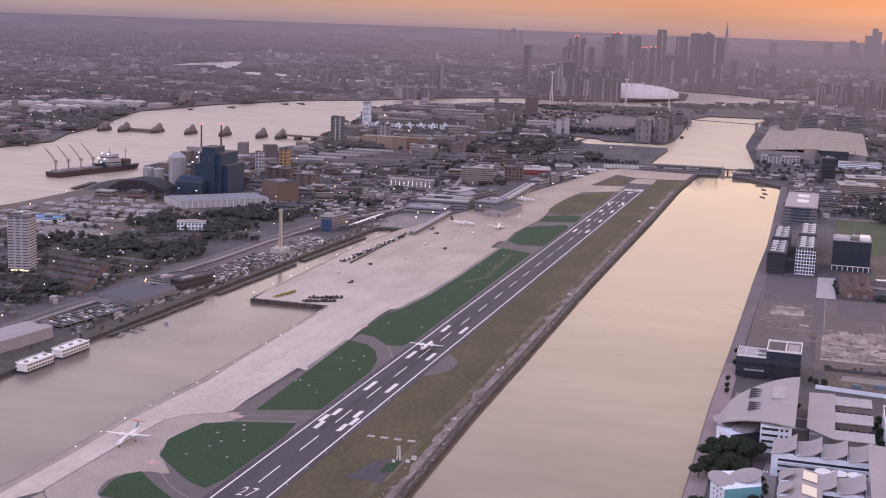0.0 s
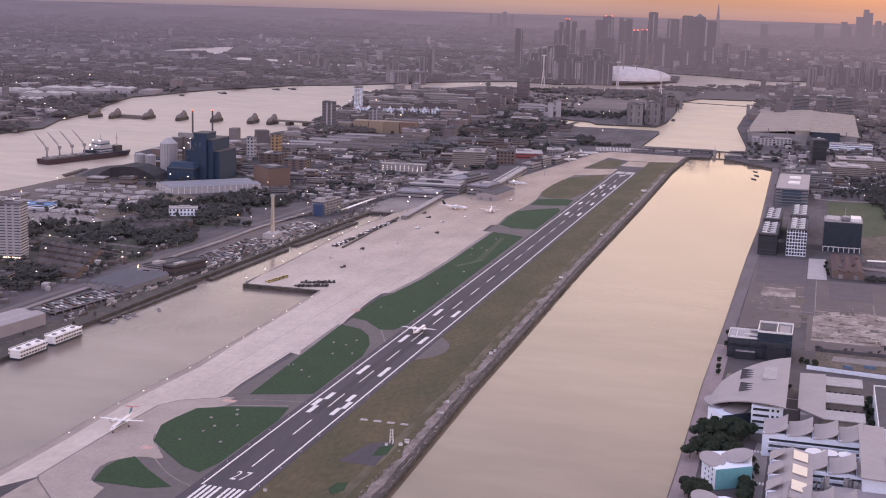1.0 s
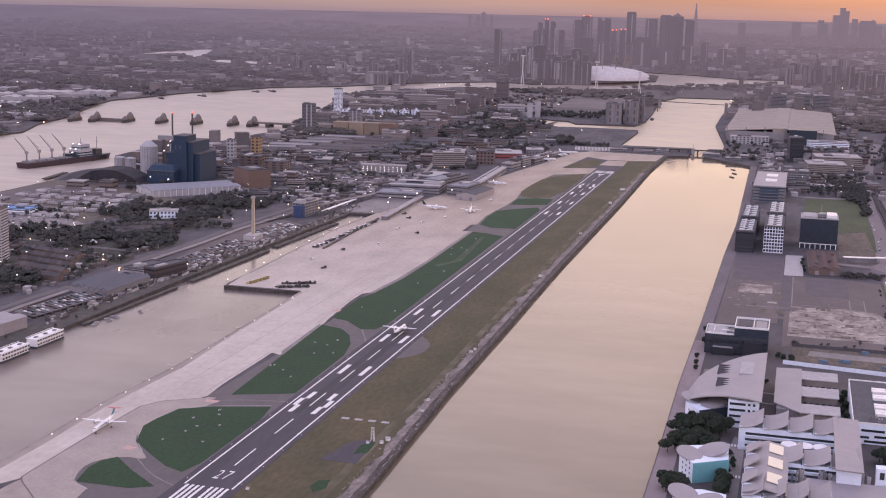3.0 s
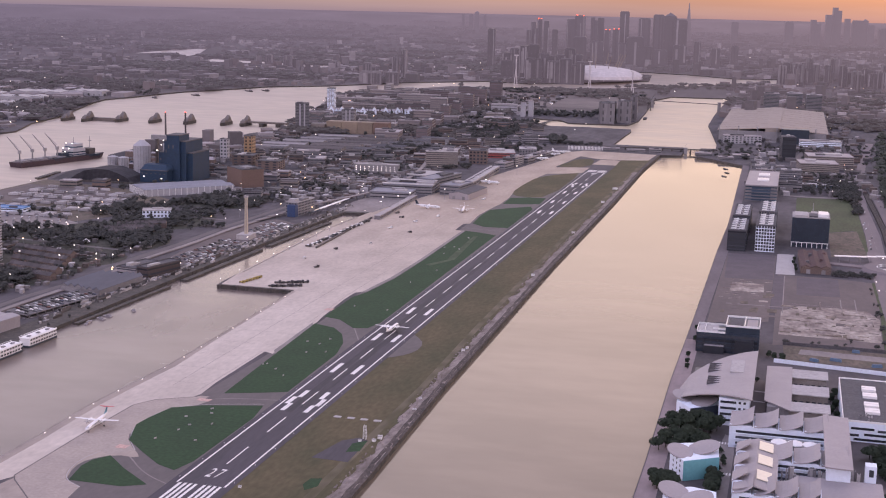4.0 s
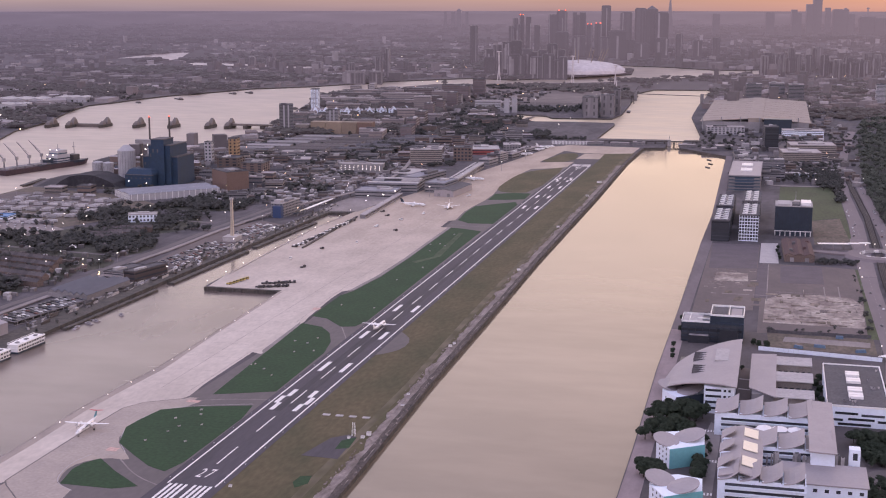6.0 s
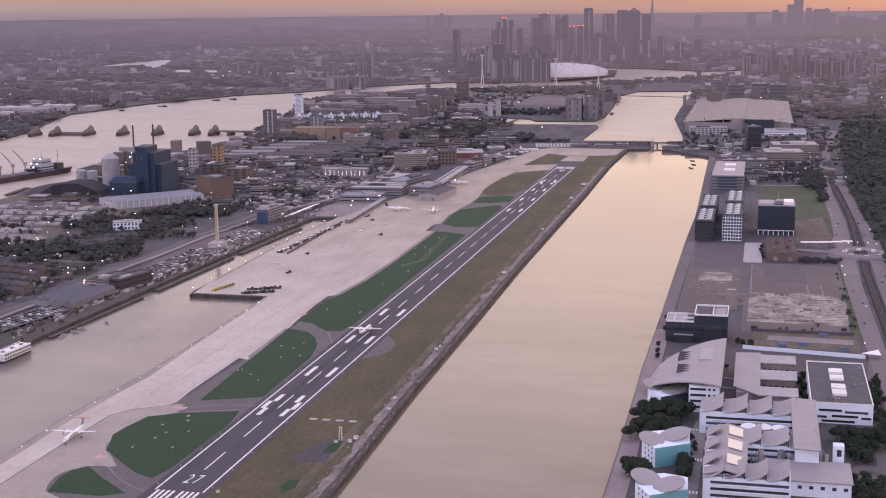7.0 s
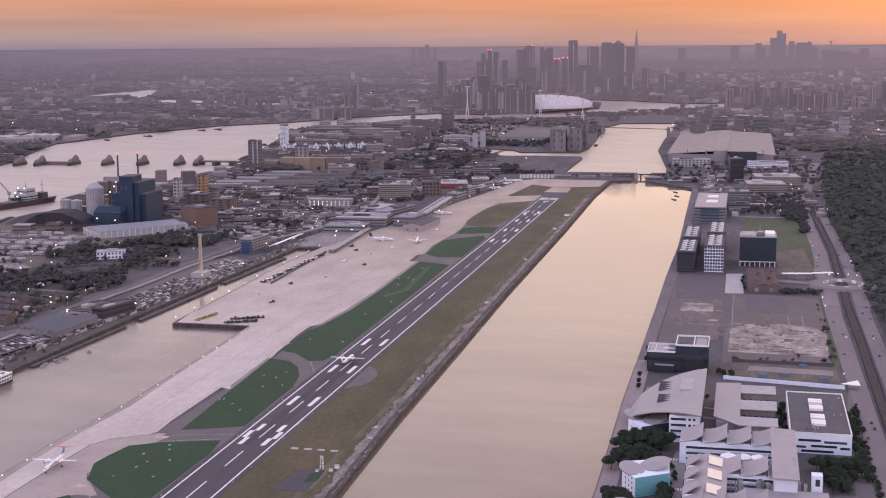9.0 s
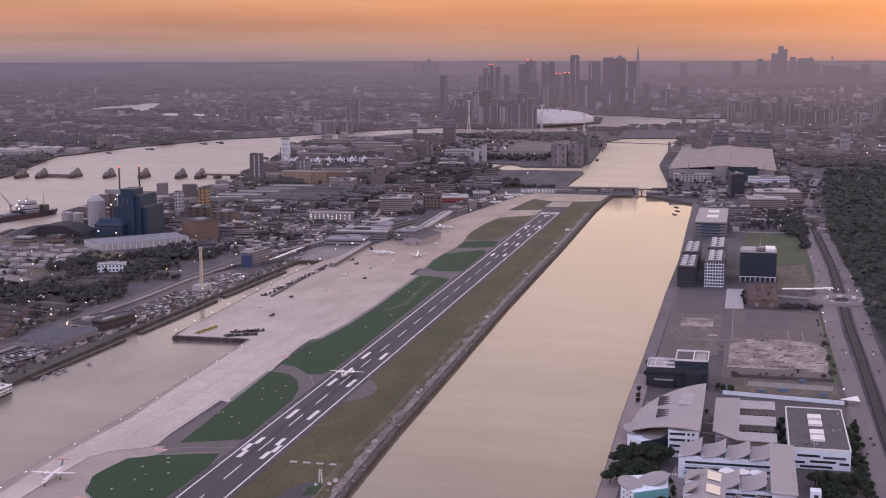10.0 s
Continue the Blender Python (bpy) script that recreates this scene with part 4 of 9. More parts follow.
def building(name, x, y, w, d, h, turn, label, wall, roof=None, storeys=3, style="bands", cat="building", group="", seed=1, plant=2, glass=None, bay=4.0, pane=(.55, .5), side_bay=None):
    """A flat-roofed building: walls, storey by storey glazing as bands or single windows, roof with parapet and plant boxes."""
    rr = random.Random(seed * 7919 + int(x) * 31 + int(y))
    p = far(x, y, 0)
    k = shrink(x, y)
    ob = thing(name, p.x, p.y, p.z, turn, label, cat, group)
    ob.scale = (k, k, k)
    glass = glass or M_GLASS
    bm = bmesh.new()
    box(bm, -w / 2, w / 2, -d / 2, d / 2, -1, h - .3)
    part("wall", bm, wall, ob)
    sh = h / storeys
    if style == "bands":
        for i in range(storeys):
            part("window_band", band(w, d, i * sh + sh * .4, i * sh + sh * .72), glass, ob)
    elif style == "windows":
        ww = bay * pane[0]
        bays = (bay, side_bay or bay, bay, side_bay or bay)
        bmx = bmesh.new()
        box(bmx, -ww / 2, ww / 2, -.08, .08, 0, sh * pane[1])
        first = None
        for i in range(storeys):
            for face in range(4):
                run = w if face % 2 == 0 else d
                cnt = 0 if side_bay and face == 2 else max(1, int(run / bays[face]))
                for j in range(cnt):
                    u = (j + .5) / cnt * run - run / 2
                    loc = ((u, -d / 2, 0), (w / 2, u, 90), (-u, d / 2, 180), (-w / 2, -u, 270))[face]
                    if first is None:
                        first = part("window", bmx, glass, ob)
                        o = first
                    else:
                        o = new("window", first.data)
                        o.parent = ob
                    o.matrix_basis = pose(loc[0], loc[1], i * sh + sh * .3, 0, 0, loc[2])
    part("roof", flat_roof(w, d, h), roof or M_DARKROOF, ob)
    for i in range(plant):
        bm = bmesh.new()
        a, b = rr.uniform(.1, .22) * w, rr.uniform(.1, .22) * d
        cx, cy = rr.uniform(-.3, .3) * w, rr.uniform(-.3, .3) * d
        box(bm, cx - a, cx + a, cy - b, cy + b, h, h + rr.uniform(1.5, 3))
        part("roof_plant", bm, rr.choice([M_GREYWALL, M_PALEROOF, M_DARKROOF]), ob)
    return ob


def shed(name, x, y, w, d, h, turn, label, wall, roof, ridge=2.5, bays=1, cat="warehouse", group=""):
    """A low-pitched industrial shed in one or more ridged bays along its y, with roof sheets, gutter and doors."""
    p = far(x, y, 0)
    k = shrink(x, y)
    ob = thing(name, p.x, p.y, p.z, turn, label, cat, group)
    ob.scale = (k, k, k)
    bm = bmesh.new()
    box(bm, -w / 2, w / 2, -d / 2, d / 2, -1, h)
    bw = w / bays
    for i in range(bays):
        x0 = -w / 2 + i * bw
        for yy in (-d / 2, d / 2):
            f = [bm.verts.new(q) for q in ((x0, yy, h), (x0 + bw, yy, h), (x0 + bw / 2, yy, h + ridge))]
            bm.faces.new(f if yy < 0 else f[::-1])
    part("wall", bm, wall, ob)
    for i in range(bays):
        x0 = -w / 2 + i * bw
        for a, b in (((x0 - .2, h), (x0 + bw / 2, h + ridge)), ((x0 + bw / 2, h + ridge), (x0 + bw + .2, h))):
            bm = bmesh.new()
            lo = [bm.verts.new((a[0], yy, a[1] + .05)) for yy in (-d / 2 - .4, d / 2 + .4)] + [bm.verts.new((b[0], yy, b[1] + .05)) for yy in (d / 2 + .4, -d / 2 - .4)]
            hi = [bm.verts.new(v.co + Vector((0, 0, .3))) for v in lo]
            bm.faces.new(hi)
            bm.faces.new(lo[::-1])
            for j in range(4):
                bm.faces.new((lo[j], lo[(j + 1) % 4], hi[(j + 1) % 4], hi[j]))
            bmesh.ops.recalc_face_normals(bm, faces=bm.faces)
            part("roof_slope", bm, roof, ob)
    cnt = max(1, int(w / 14))
    for j in range(cnt):
        u = (j + .5) / cnt * w - w / 2
        bm = bmesh.new()
        box(bm, u - 2, u + 2, -d / 2 - .1, -d / 2 + .1, 0, min(4.5, h * .7))
        part("loading_door", bm, M_GREYWALL, ob)
    return ob


def terrace(x, y, n, turn, label, wall, roof, h=5.6, w=5.2, d=8.5, group="terraced houses"):
    """A row of n pitched-roof houses; each house a part with its own roof, window and chimney."""
    ob = thing("terraced_houses", x, y, 0, turn, label, "houses", group)
    for i in range(n):
        x0 = (i - n / 2) * w
        bm = bmesh.new()
        box(bm, x0, x0 + w, -d / 2, d / 2, -.5, h)
        for s in (0, w):
            f = [bm.verts.new(q) for q in ((x0 + s, -d / 2, h), (x0 + s, d / 2, h), (x0 + s, 0, h + 2.6))]
            bm.faces.new(f if s else f[::-1])
        house = part("house", bm, wall, ob)
        bm = bmesh.new()
        for s in (-1, 1):
            q = [bm.verts.new(v) for v in ((x0, s * (d / 2 + .3), h - .15), (x0 + w, s * (d / 2 + .3), h - .15), (x0 + w, 0, h + 2.75), (x0, 0, h + 2.75))]
            bm.faces.new(q if s < 0 else q[::-1])
        box(bm, x0 + .3, x0 + .9, -.5, .5, h + 2, h + 3.8)
        part("roof", bm, roof, house)
    return ob


# ---- trees ----
M_LEAF = mat("dark_foliage", (0.043, 0.053, 0.037), 0.9, grain=0.2, size=1.2, stain=0.6, stain_size=9, second=(0.032, 0.042, 0.030), island=0.16, ior=1.1)
# lighter copies of the foliage, haze over the woods put into their colour
M_WOODLEAF = mat("wood_foliage", (0.090, 0.088, 0.082), 0.95, grain=0.08, size=5, stain=0.7, stain_size=30, second=(0.062, 0.064, 0.060), island=0.06, ior=1.1)
M_NORTHWOOD = mat("soft_wood_foliage", (0.104, 0.110, 0.090), 0.95, grain=0.06, size=8, stain=0.8, stain_size=45, second=(0.076, 0.083, 0.069), island=0.04, ior=1.1)
M_BARK = mat("bark", (0.06, 0.048, 0.04), 0.9, grain=0.3, size=.3)


def crown_clumps(bm, cx, cy, z0, r, h, count, rr, leaf=1.0, lift=.35):
    """A crown of many small leafy scraps, thicker towards an uneven outer shell, with gaps."""
    lobes = [(cx + rr.uniform(-.45, .45) * r, cy + rr.uniform(-.45, .45) * r, z0 + h * rr.uniform(.3, .75), rr.uniform(.45, .75)) for _ in range(5)]
    for lx, ly, lz, k in lobes:
        q = [Vector((lx, ly, lz)) + Vector((x * r, y * r, z * h * .5)) * k * rr.uniform(.7, .95) for x, y, z in ((1, 0, 0), (.2, 1, 0), (-1, .2, 0), (-.1, -1, 0), (.1, .1, .9), (0, 0, -.8))]
        q = [bm.verts.new(p) for p in q]
        for i in range(4):
            bm.faces.new((q[i], q[(i + 1) % 4], q[4]))
            bm.faces.new((q[(i + 1) % 4], q[i], q[5]))
    for _ in range(count):
        lx, ly, lz, k = rr.choice(lobes)
        a, b = rr.uniform(0, 2 * math.pi), rr.uniform(-.5, 1.5)
        q = rr.uniform(.7, 1.05) * k
        p = Vector((lx + r * q * math.cos(b) * math.cos(a), ly + r * q * math.cos(b) * math.sin(a), lz + h * .42 * q * math.sin(b)))
        s = leaf * rr.uniform(.6, 1.3)
        out = Vector((math.cos(b) * math.cos(a) + rr.uniform(-.5, .5), math.cos(b) * math.sin(a) + rr.uniform(-.5, .5), math.sin(b) + lift + rr.uniform(-.4, .4)))
        u = out.cross(Vector((rr.uniform(-1, 1), rr.uniform(-1, 1), rr.uniform(-1, 1)))).normalized() * s
        v = out.cross(u).normalized() * s
        c = [bm.verts.new(p + d) for d in (u, v * .9, -u * .8, -v)]
        bm.faces.new(c)


def tree_mesh(seed, r=4.5, h=9.0, leaf=.8, count=1100):
    rr = random.Random(seed)
    ob = thing("tree", 0, 0, 0, 0, "broad tree with dark green summer leaves", "tree", "trees")
    bm = bmesh.new()
    tube(bm, (0, 0, -.3), (.1, 0, h * .45), .4, .22, 7)
    for a in range(5):
        t = a * 1.26 + rr.uniform(-.3, .3)
        tube(bm, (.05, 0, h * rr.uniform(.25, .42)), (math.cos(t) * r * .6, math.sin(t) * r * .6, h * rr.uniform(.55, .8)), .16, .05, 5)
    part("trunk", bm, M_BARK, ob)
    bm = bmesh.new()
    crown_clumps(bm, 0, 0, h * .12, r, h * .88, count, rr, leaf, .8)
    part("crown", bm, M_LEAF, ob)
    return ob


TREES = [tree_mesh(s, r, h) for s, r, h in ((1, 6.0, 11.5), (2, 7.0, 13), (3, 4.0, 9))]
TREES[0].matrix_basis, TREES[1].matrix_basis, TREES[2].matrix_basis = pose(246, 196, 0), pose(256, 198, 0), pose(247, 146, 0)


def tree(x, y, kind=0, size=1.0, turn=0.0):
    p = far(x, y, 0)
    k = shrink(x, y)
    o = copy_thing(TREES[kind], pose(p.x, p.y, p.z, 0, 0, turn))
    o.scale = (size * k, size * k, size * k)
    return o


# ---- cars ----
CAR_PAINTS = [mat("car_paint_" + n, c, 0.3, 0.2) for n, c in (("white", (.62, .61, .61)), ("silver", (.36, .36, .38)), ("black", (.03, .03, .035)), ("blue", (.05, .055, .085)), ("red", (.12, .05, .045)), ("grey", (.12, .12, .13)))]


def car_mesh(paint, label):
    bm = bmesh.new()
    side = [(-2.1, .35), (-2.15, .75), (-1.3, .9), (-.7, 1.42), (.9, 1.45), (1.6, .95), (2.1, .85), (2.15, .35)]
    for s in (-.88, .88):
        vs = [bm.verts.new((s * (1 if z < 1 else .8), y, z)) for y, z in side]
        bm.faces.new(vs if s > 0 else vs[::-1])
    bm.verts.ensure_lookup_table()
    k = len(side)
    for i in range(k):
        j = (i + 1) % k
        bm.faces.new((bm.verts[i], bm.verts[j], bm.verts[k + j], bm.verts[k + i]))
    bmesh.ops.recalc_face_normals(bm, faces=bm.faces)
    for s in (-1, 1):
        for yy in (-1.35, 1.35):
            tube(bm, (s * .72, yy, .33), (s * .92, yy, .33), .33, sides=7, mi=1)
    ob = tagged(mesh_object("car", bm, [paint, M_TYRE]), label, "car", "parked cars")
    bm = bmesh.new()
    prism(bm, [(-.8, -1.15), (.8, -1.15), (.8, 1.35), (-.8, 1.35)], .98, 1.3, top=[(-.74, -.82), (.74, -.82), (.74, 1.1), (-.74, 1.1)])
    part("windows", bm, M_GLASS, ob)
    return ob


CARS = [car_mesh(p, "parked %s car on dark tarmac" % n) for p, n in zip(CAR_PAINTS, ("white", "silver", "black", "dark blue", "red", "grey"))]
for i, c in enumerate(CARS):
    c.matrix_basis = pose(-262 - 3 * i, 600 + 3 * i, .05, 0, 0, 20)


def car(x, y, turn, rr, z=.05):
    return copy_thing(CARS[rr.choice((0, 0, 1, 1, 2, 2, 3, 4, 5, 5))], pose(x, y, z, 0, 0, turn + rr.uniform(-3, 3)))


# ---- north bank: quay, campus, offices ----
M_LOT = mat("derelict_tarmac", (0.150, 0.121, 0.115), 0.9, grain=0.07, size=4, stain=0.8, stain_size=34, second=(0.115, 0.095, 0.092), stretch=(1, 0.4, 1))
M_RUIN = mat("broken_concrete", (0.195, 0.155, 0.138), 0.9, grain=0.3, size=4, stain=0.85, stain_size=20, second=(0.43, 0.375, 0.325), stretch=(1, 0.7, 1))
M_PINK = mat("pink_paving", (0.30, 0.235, 0.235), 0.8, grain=0.08, size=3, stain=0.6, stain_size=18, second=(0.22, 0.175, 0.175), stretch=(1, 0.4, 1))
M_OLDQUAY = mat("old_quay_paving", (0.165, 0.138, 0.146), 0.85, grain=0.08, size=3, stain=0.7, stain_size=20, second=(0.12, 0.10, 0.105), stretch=(1, 0.3, 1))
sheet("pavement_quay", [(231.5, -100), (244, -100), (242, 300), (241, 436), (230.2, 436), (229.6, 310), (231.6, 130)], .10, M_PINK, "pinkish paved promenade along the dock", "promenade")
sheet("pavement_old_quay", [(230.2, 436.5), (241, 436.5), (240, 500), (242, 840), (244, 1040), (234, 1690), (223.5, 1690), (232.5, 1040), (230.6, 840), (230.6, 500)], .10, M_OLDQUAY, "old purple-grey paved quay along the dock", "quay")
sheet("pavement_campus", [(244, 40), (392, 40), (390, 300), (392, 425), (300, 440), (240, 470), (242, 300)], .08, mat("dark_campus_paving", (0.098, 0.082, 0.086), 0.85, grain=0.1, size=3, stain=0.7, stain_size=14, second=(0.068, 0.06, 0.058), stretch=(1, 0.5, 1)), "dark grey paved campus grounds", "pavement")
sheet("pavement_car_park", [(242, 500), (293, 520), (294, 842), (242, 840)], .10, M_LOT, "empty dark tarmac car park beside the dock", "car park")
sheet("pavement_lot", [(298, 440), (388, 455), (392, 724), (352, 735), (298, 735)], .10, M_LOT, "derelict tarmac lot with worn markings", "lot")
M_EARTH = mat("brown_earth", (0.155, 0.122, 0.098), 0.95, grain=0.2, size=3, stain=0.9, stain_size=9, second=(0.095, 0.082, 0.06), stretch=(1, 0.5, 1))
M_LAWN = mat("rough_lawn", (0.074, 0.090, 0.044), 0.95, grain=0.2, size=3, stain=0.7, stain_size=26, second=(0.060, 0.066, 0.038), stretch=(1, 0.5, 1))
M_TAR = mat("purple_tarmac", (0.118, 0.097, 0.108), 0.85, grain=0.08, size=3, stain=0.7, stain_size=18, second=(0.092, 0.077, 0.084))
sheet("pavement_ruin", [(302, 478), (384, 474), (387, 560), (378, 590), (350, 596), (318, 592), (303, 566)], .13, M_RUIN, "mottled broken concrete and bare brown earth", "ruin")
sheet("pavement_square", [(316, 642), (356, 645), (356, 729), (316, 725)], .14, M_TAR, "clean purple-grey tarmac square", "tarmac")
sheet("pavement_lane", [(293.5, 571), (304, 574), (304, 731), (294, 729)], .14, M_TAR, "purple-grey tarmac lane across the lot", "tarmac")
sheet("pavement_square", [(246, 700), (293, 706), (293, 841), (243, 838)], .14, M_TAR, "empty purple-grey tarmac parking square", "tarmac")
sheet("pavement_ruin", [(254, 638), (286, 642), (285, 681), (255, 680)], .16, M_RUIN, "patch of broken pale concrete on tarmac", "ruin")
sheet("pavement_terrace", [(295, 737), (314, 739), (313, 856), (295, 853)], .14, M_PALEROOF, "pale paved square before the offices", "square")
sheet("pavement_compound", [(308, 396), (388, 390), (388, 440), (306, 442)], .16, M_EARTH, "brown earth compound behind hoarding", "compound")
sheet("pavement_compound_track", [(318, 416), (384, 412), (385, 428), (320, 432)], .20, M_PAVE, "pinkish gravel track in the compound", "track")
sheet("grass_park", [(312, 955), (351, 955), (351, 1022), (383, 1048), (382, 880), (393, 880), (394, 1010), (393, 1256), (392, 1330), (314, 1322)], .12, M_LAWN, "green park lawn beside offices", "lawn")
sheet("lot_bare", [(352, 858), (391, 880), (386, 1046), (352, 1020)], .14, M_EARTH, "bare brown plot beside the lawn", "plot")
sheet("grass_verge", [(384, 440), (395, 440), (397, 560), (398.5, 726), (388, 726), (389, 600), (387, 540)], .14, M_LAWN, "green verge along the road", "verge")
stripe_pts = [(292, 1338), (312, 1334), (340, 1332), (372, 1338), (398, 1345)]
bm = bmesh.new()
for (xa, ya), (xb, yb) in zip(stripe_pts, stripe_pts[1:]):
    prism(bm, [(xa, ya - 4), (xb, yb - 4), (xb, yb + 4), (xa, ya + 4)], .05, .22)
tagged(mesh_object("pavement_park_path", bm, M_PAVE), "pale curved path across the park", "path", kind="structure")
rng = random.Random(21)
# rubble heaps and low walls on the derelict lot
bm = bmesh.new()
for i in range(44):
    x, y = rng.uniform(303, 380), rng.uniform(478, 588)
    w, d = rng.choice((1.2, 2, 3, 5, 8)), rng.choice((1.5, 3, 6, 10))
    box(bm, x, min(386, x + w), y, min(594, y + d), .05, .17 + rng.uniform(.02, .25), rng.choice((0, 0, 1, 1, 2)))
for i in range(24):
    x, y = 303 + 4.8 * rng.randrange(17), 478 + 6 * rng.randrange(19)
    if rng.random() < .5:
        box(bm, x, x + rng.uniform(6, 20), y, y + .5, .05, rng.uniform(.6, 1.6), 0)
    else:
        box(bm, x, x + .5, y, y + rng.uniform(8, 26), .05, rng.uniform(.6, 1.6), 0)
for i in range(26):
    x, y = rng.uniform(250, 292), rng.uniform(510, 630)
    box(bm, x, x + rng.uniform(3, 9), y, y + rng.uniform(2, 14), .05, .15 + rng.uniform(.02, .1), rng.choice((1, 2, 2, 0)))
for i in range(40):
    x, y = rng.uniform(246, 292), rng.uniform(600, 700)
    box(bm, x, x + rng.uniform(.5, 8), y, y + rng.uniform(.3, 1.5), .1, .1 + rng.uniform(.1, .4))
tagged(mesh_object("rubble", bm, [M_RUIN, M_EARTH, M_LOT]), "scattered slabs and low broken walls on the lot", "rubble", kind="stuff")
for x0, x1, y0, y1 in ((303.6, 304.6, 560, 731), (355, 356, 579, 634), (368, 369, 582, 637), (254, 312, 581, 583.5), (312, 352, 600, 601)):
    sheet("lot_marking", [(x0, y0), (x1, y0), (x1, y1), (x0, y1)], .18, M_PAVE, "worn pale line on derelict tarmac", "marking", .04)

# roads: dual carriageway, railway between, roundabout
M_CARRIAGE = mat("carriageway_asphalt", (0.190, 0.158, 0.162), 0.85, grain=0.06, size=3, stain=0.5, stain_size=24, second=(0.150, 0.126, 0.130), stretch=(1, 0.3, 1))
sheet("road_north", [(396, -100), (408, -100), (407, 372), (406, 640), (408, 760), (412, 1010), (408, 1256), (412, 1513), (428, 1760), (470, 2300), (455, 2310), (414, 1765), (399, 1513), (394, 1256), (395, 1010), (391, 800), (391, 640), (393, 372)], .18, M_CARRIAGE, "pinkish asphalt carriageway along the north side", "road")
sheet("road_north_far_side", [(419, -100), (433, -100), (433, 640), (437, 760), (438, 935), (433, 1261), (428, 1420), (419, 1420), (421, 1261), (425, 935), (422, 760), (420, 640)], .12, M_CARRIAGE, "pinkish asphalt carriageway beside the woods", "road")
M_DARKBALLAST = mat("dark_ballast", (0.05, 0.042, 0.042), 0.95, grain=0.3, size=1.5)
for x, y0, y1 in ((399, 420, 760), (403, 930, 1130), (427, 420, 740), (431, 900, 1060)):
    for i in range(int((y1 - y0) / 14)):
        sheet("lane_line", [(x - .09, y0 + i * 14), (x + .09, y0 + i * 14), (x + .09, y0 + i * 14 + 4), (x - .09, y0 + i * 14 + 4)], .205, M_PALEROOF, "worn white lane line on the carriageway", "marking", .02)
viad = thing("railway_track", 0, 0, 0, 0, "dark fenced railway between the carriageways", "railway")
vpts = [(413, -80), (413, 293), (414, 500), (414, 700), (416, 790), (419, 1058), (415, 1259), (410, 1500)]
for (x0, y0), (x1, y1) in zip(vpts, vpts[1:]):
    bm = bmesh.new()
    prism(bm, [(x0 - 4, y0), (x0 + 4, y0), (x1 + 4, y1), (x1 - 4, y1)], -.2, .45)
    deck = part("deck", bm, M_DARKBALLAST, viad)
    for s in (-3.8, 3.5):
        bm = bmesh.new()
        prism(bm, [(x0 + s, y0), (x0 + s + .3, y0), (x1 + s + .3, y1), (x1 + s, y1)], .45, 1.5)
        part("fence", bm, M_DARKBALLAST, deck)
    for s in (-2.4, -.9, .9, 2.4):
        bm = bmesh.new()
        prism(bm, [(x0 + s - .15, y0), (x0 + s + .15, y0), (x1 + s + .15, y1), (x1 + s - .15, y1)], .45, .62)
        part("rail", bm, M_DARKMETAL, deck)


def ring_sheet(name, x, y, r0, r1, z, material, label, cat):
    bm = bmesh.new()
    a = [bm.verts.new((x + r0 * math.cos(i * math.pi / 16), y + r0 * math.sin(i * math.pi / 16), z)) for i in range(32)]
    b = [bm.verts.new((x + r1 * math.cos(i * math.pi / 16), y + r1 * math.sin(i * math.pi / 16), z)) for i in range(32)]
    for i in range(32):
        bm.faces.new((a[i], b[i], b[(i + 1) % 32], a[(i + 1) % 32]))
    return tagged(mesh_object(name, bm, material), label, cat, kind="structure")


M_ROAD = mat("pinkish_road_asphalt", (0.205, 0.170, 0.172), 0.85, grain=0.06, size=3, stain=0.5, stain_size=24, second=(0.165, 0.138, 0.142), stretch=(1, 0.4, 1))
HUB = (417, 803)
bm = bmesh.new()
hub = [[bm.verts.new((HUB[0] + r * math.cos(i * math.pi / 24), HUB[1] + r * math.sin(i * math.pi / 24), z)) for i in range(48)] for r, z in ((20.5, -.2), (20.5, 2.6), (33, 2.6), (37, -.2))]
for a, b in zip(hub, hub[1:]):
    for i in range(48):
        bm.faces.new((a[i], b[i], b[(i + 1) % 48], a[(i + 1) % 48]))
bmesh.ops.recalc_face_normals(bm, faces=bm.faces)
tagged(mesh_object("roundabout_road", bm, M_ROAD), "raised ring road round an opening over the railway", "roundabout", kind="structure")
sheet("road_to_roundabout", [(336, 812), (352, 806), (386, 797), (386, 811), (352, 818), (336, 822)], 1.6, M_ROAD, "pinkish ramp road up to the roundabout", "road", thick=1.8)
sheet("road_to_woods", [(446, 797), (475, 788), (512, 764), (516, 774), (478, 801), (446, 812)], 1.6, M_ROAD, "pinkish ramp road towards the woods", "road", thick=1.8)
for x0, x1, y0, y1 in ((391, 406, 826, 905), (424, 440, 826, 905), (391, 407, 690, 782), (422, 436, 690, 782)):
    sheet("slip_road", [(x0, y0), (x1, y0), (x1, y1), (x0, y1)], .26, M_ROAD, "pinkish slip road beside the roundabout", "road", .1)
wall = thing("roundabout_parapet", *HUB, 0, 0, "white curved parapet round the opening over the railway", "parapet")
for i in range(24):
    a0, a1 = i * math.pi / 12, (i + 1) * math.pi / 12
    bm = bmesh.new()
    prism(bm, [(19.8 * math.cos(a0), 19.8 * math.sin(a0)), (20.6 * math.cos(a0), 20.6 * math.sin(a0)), (20.6 * math.cos(a1), 20.6 * math.sin(a1)), (19.8 * math.cos(a1), 19.8 * math.sin(a1))], -.2, 3.3)
    part("parapet_panel", bm, M_PALEROOF if i % 3 else M_PLANE, wall)
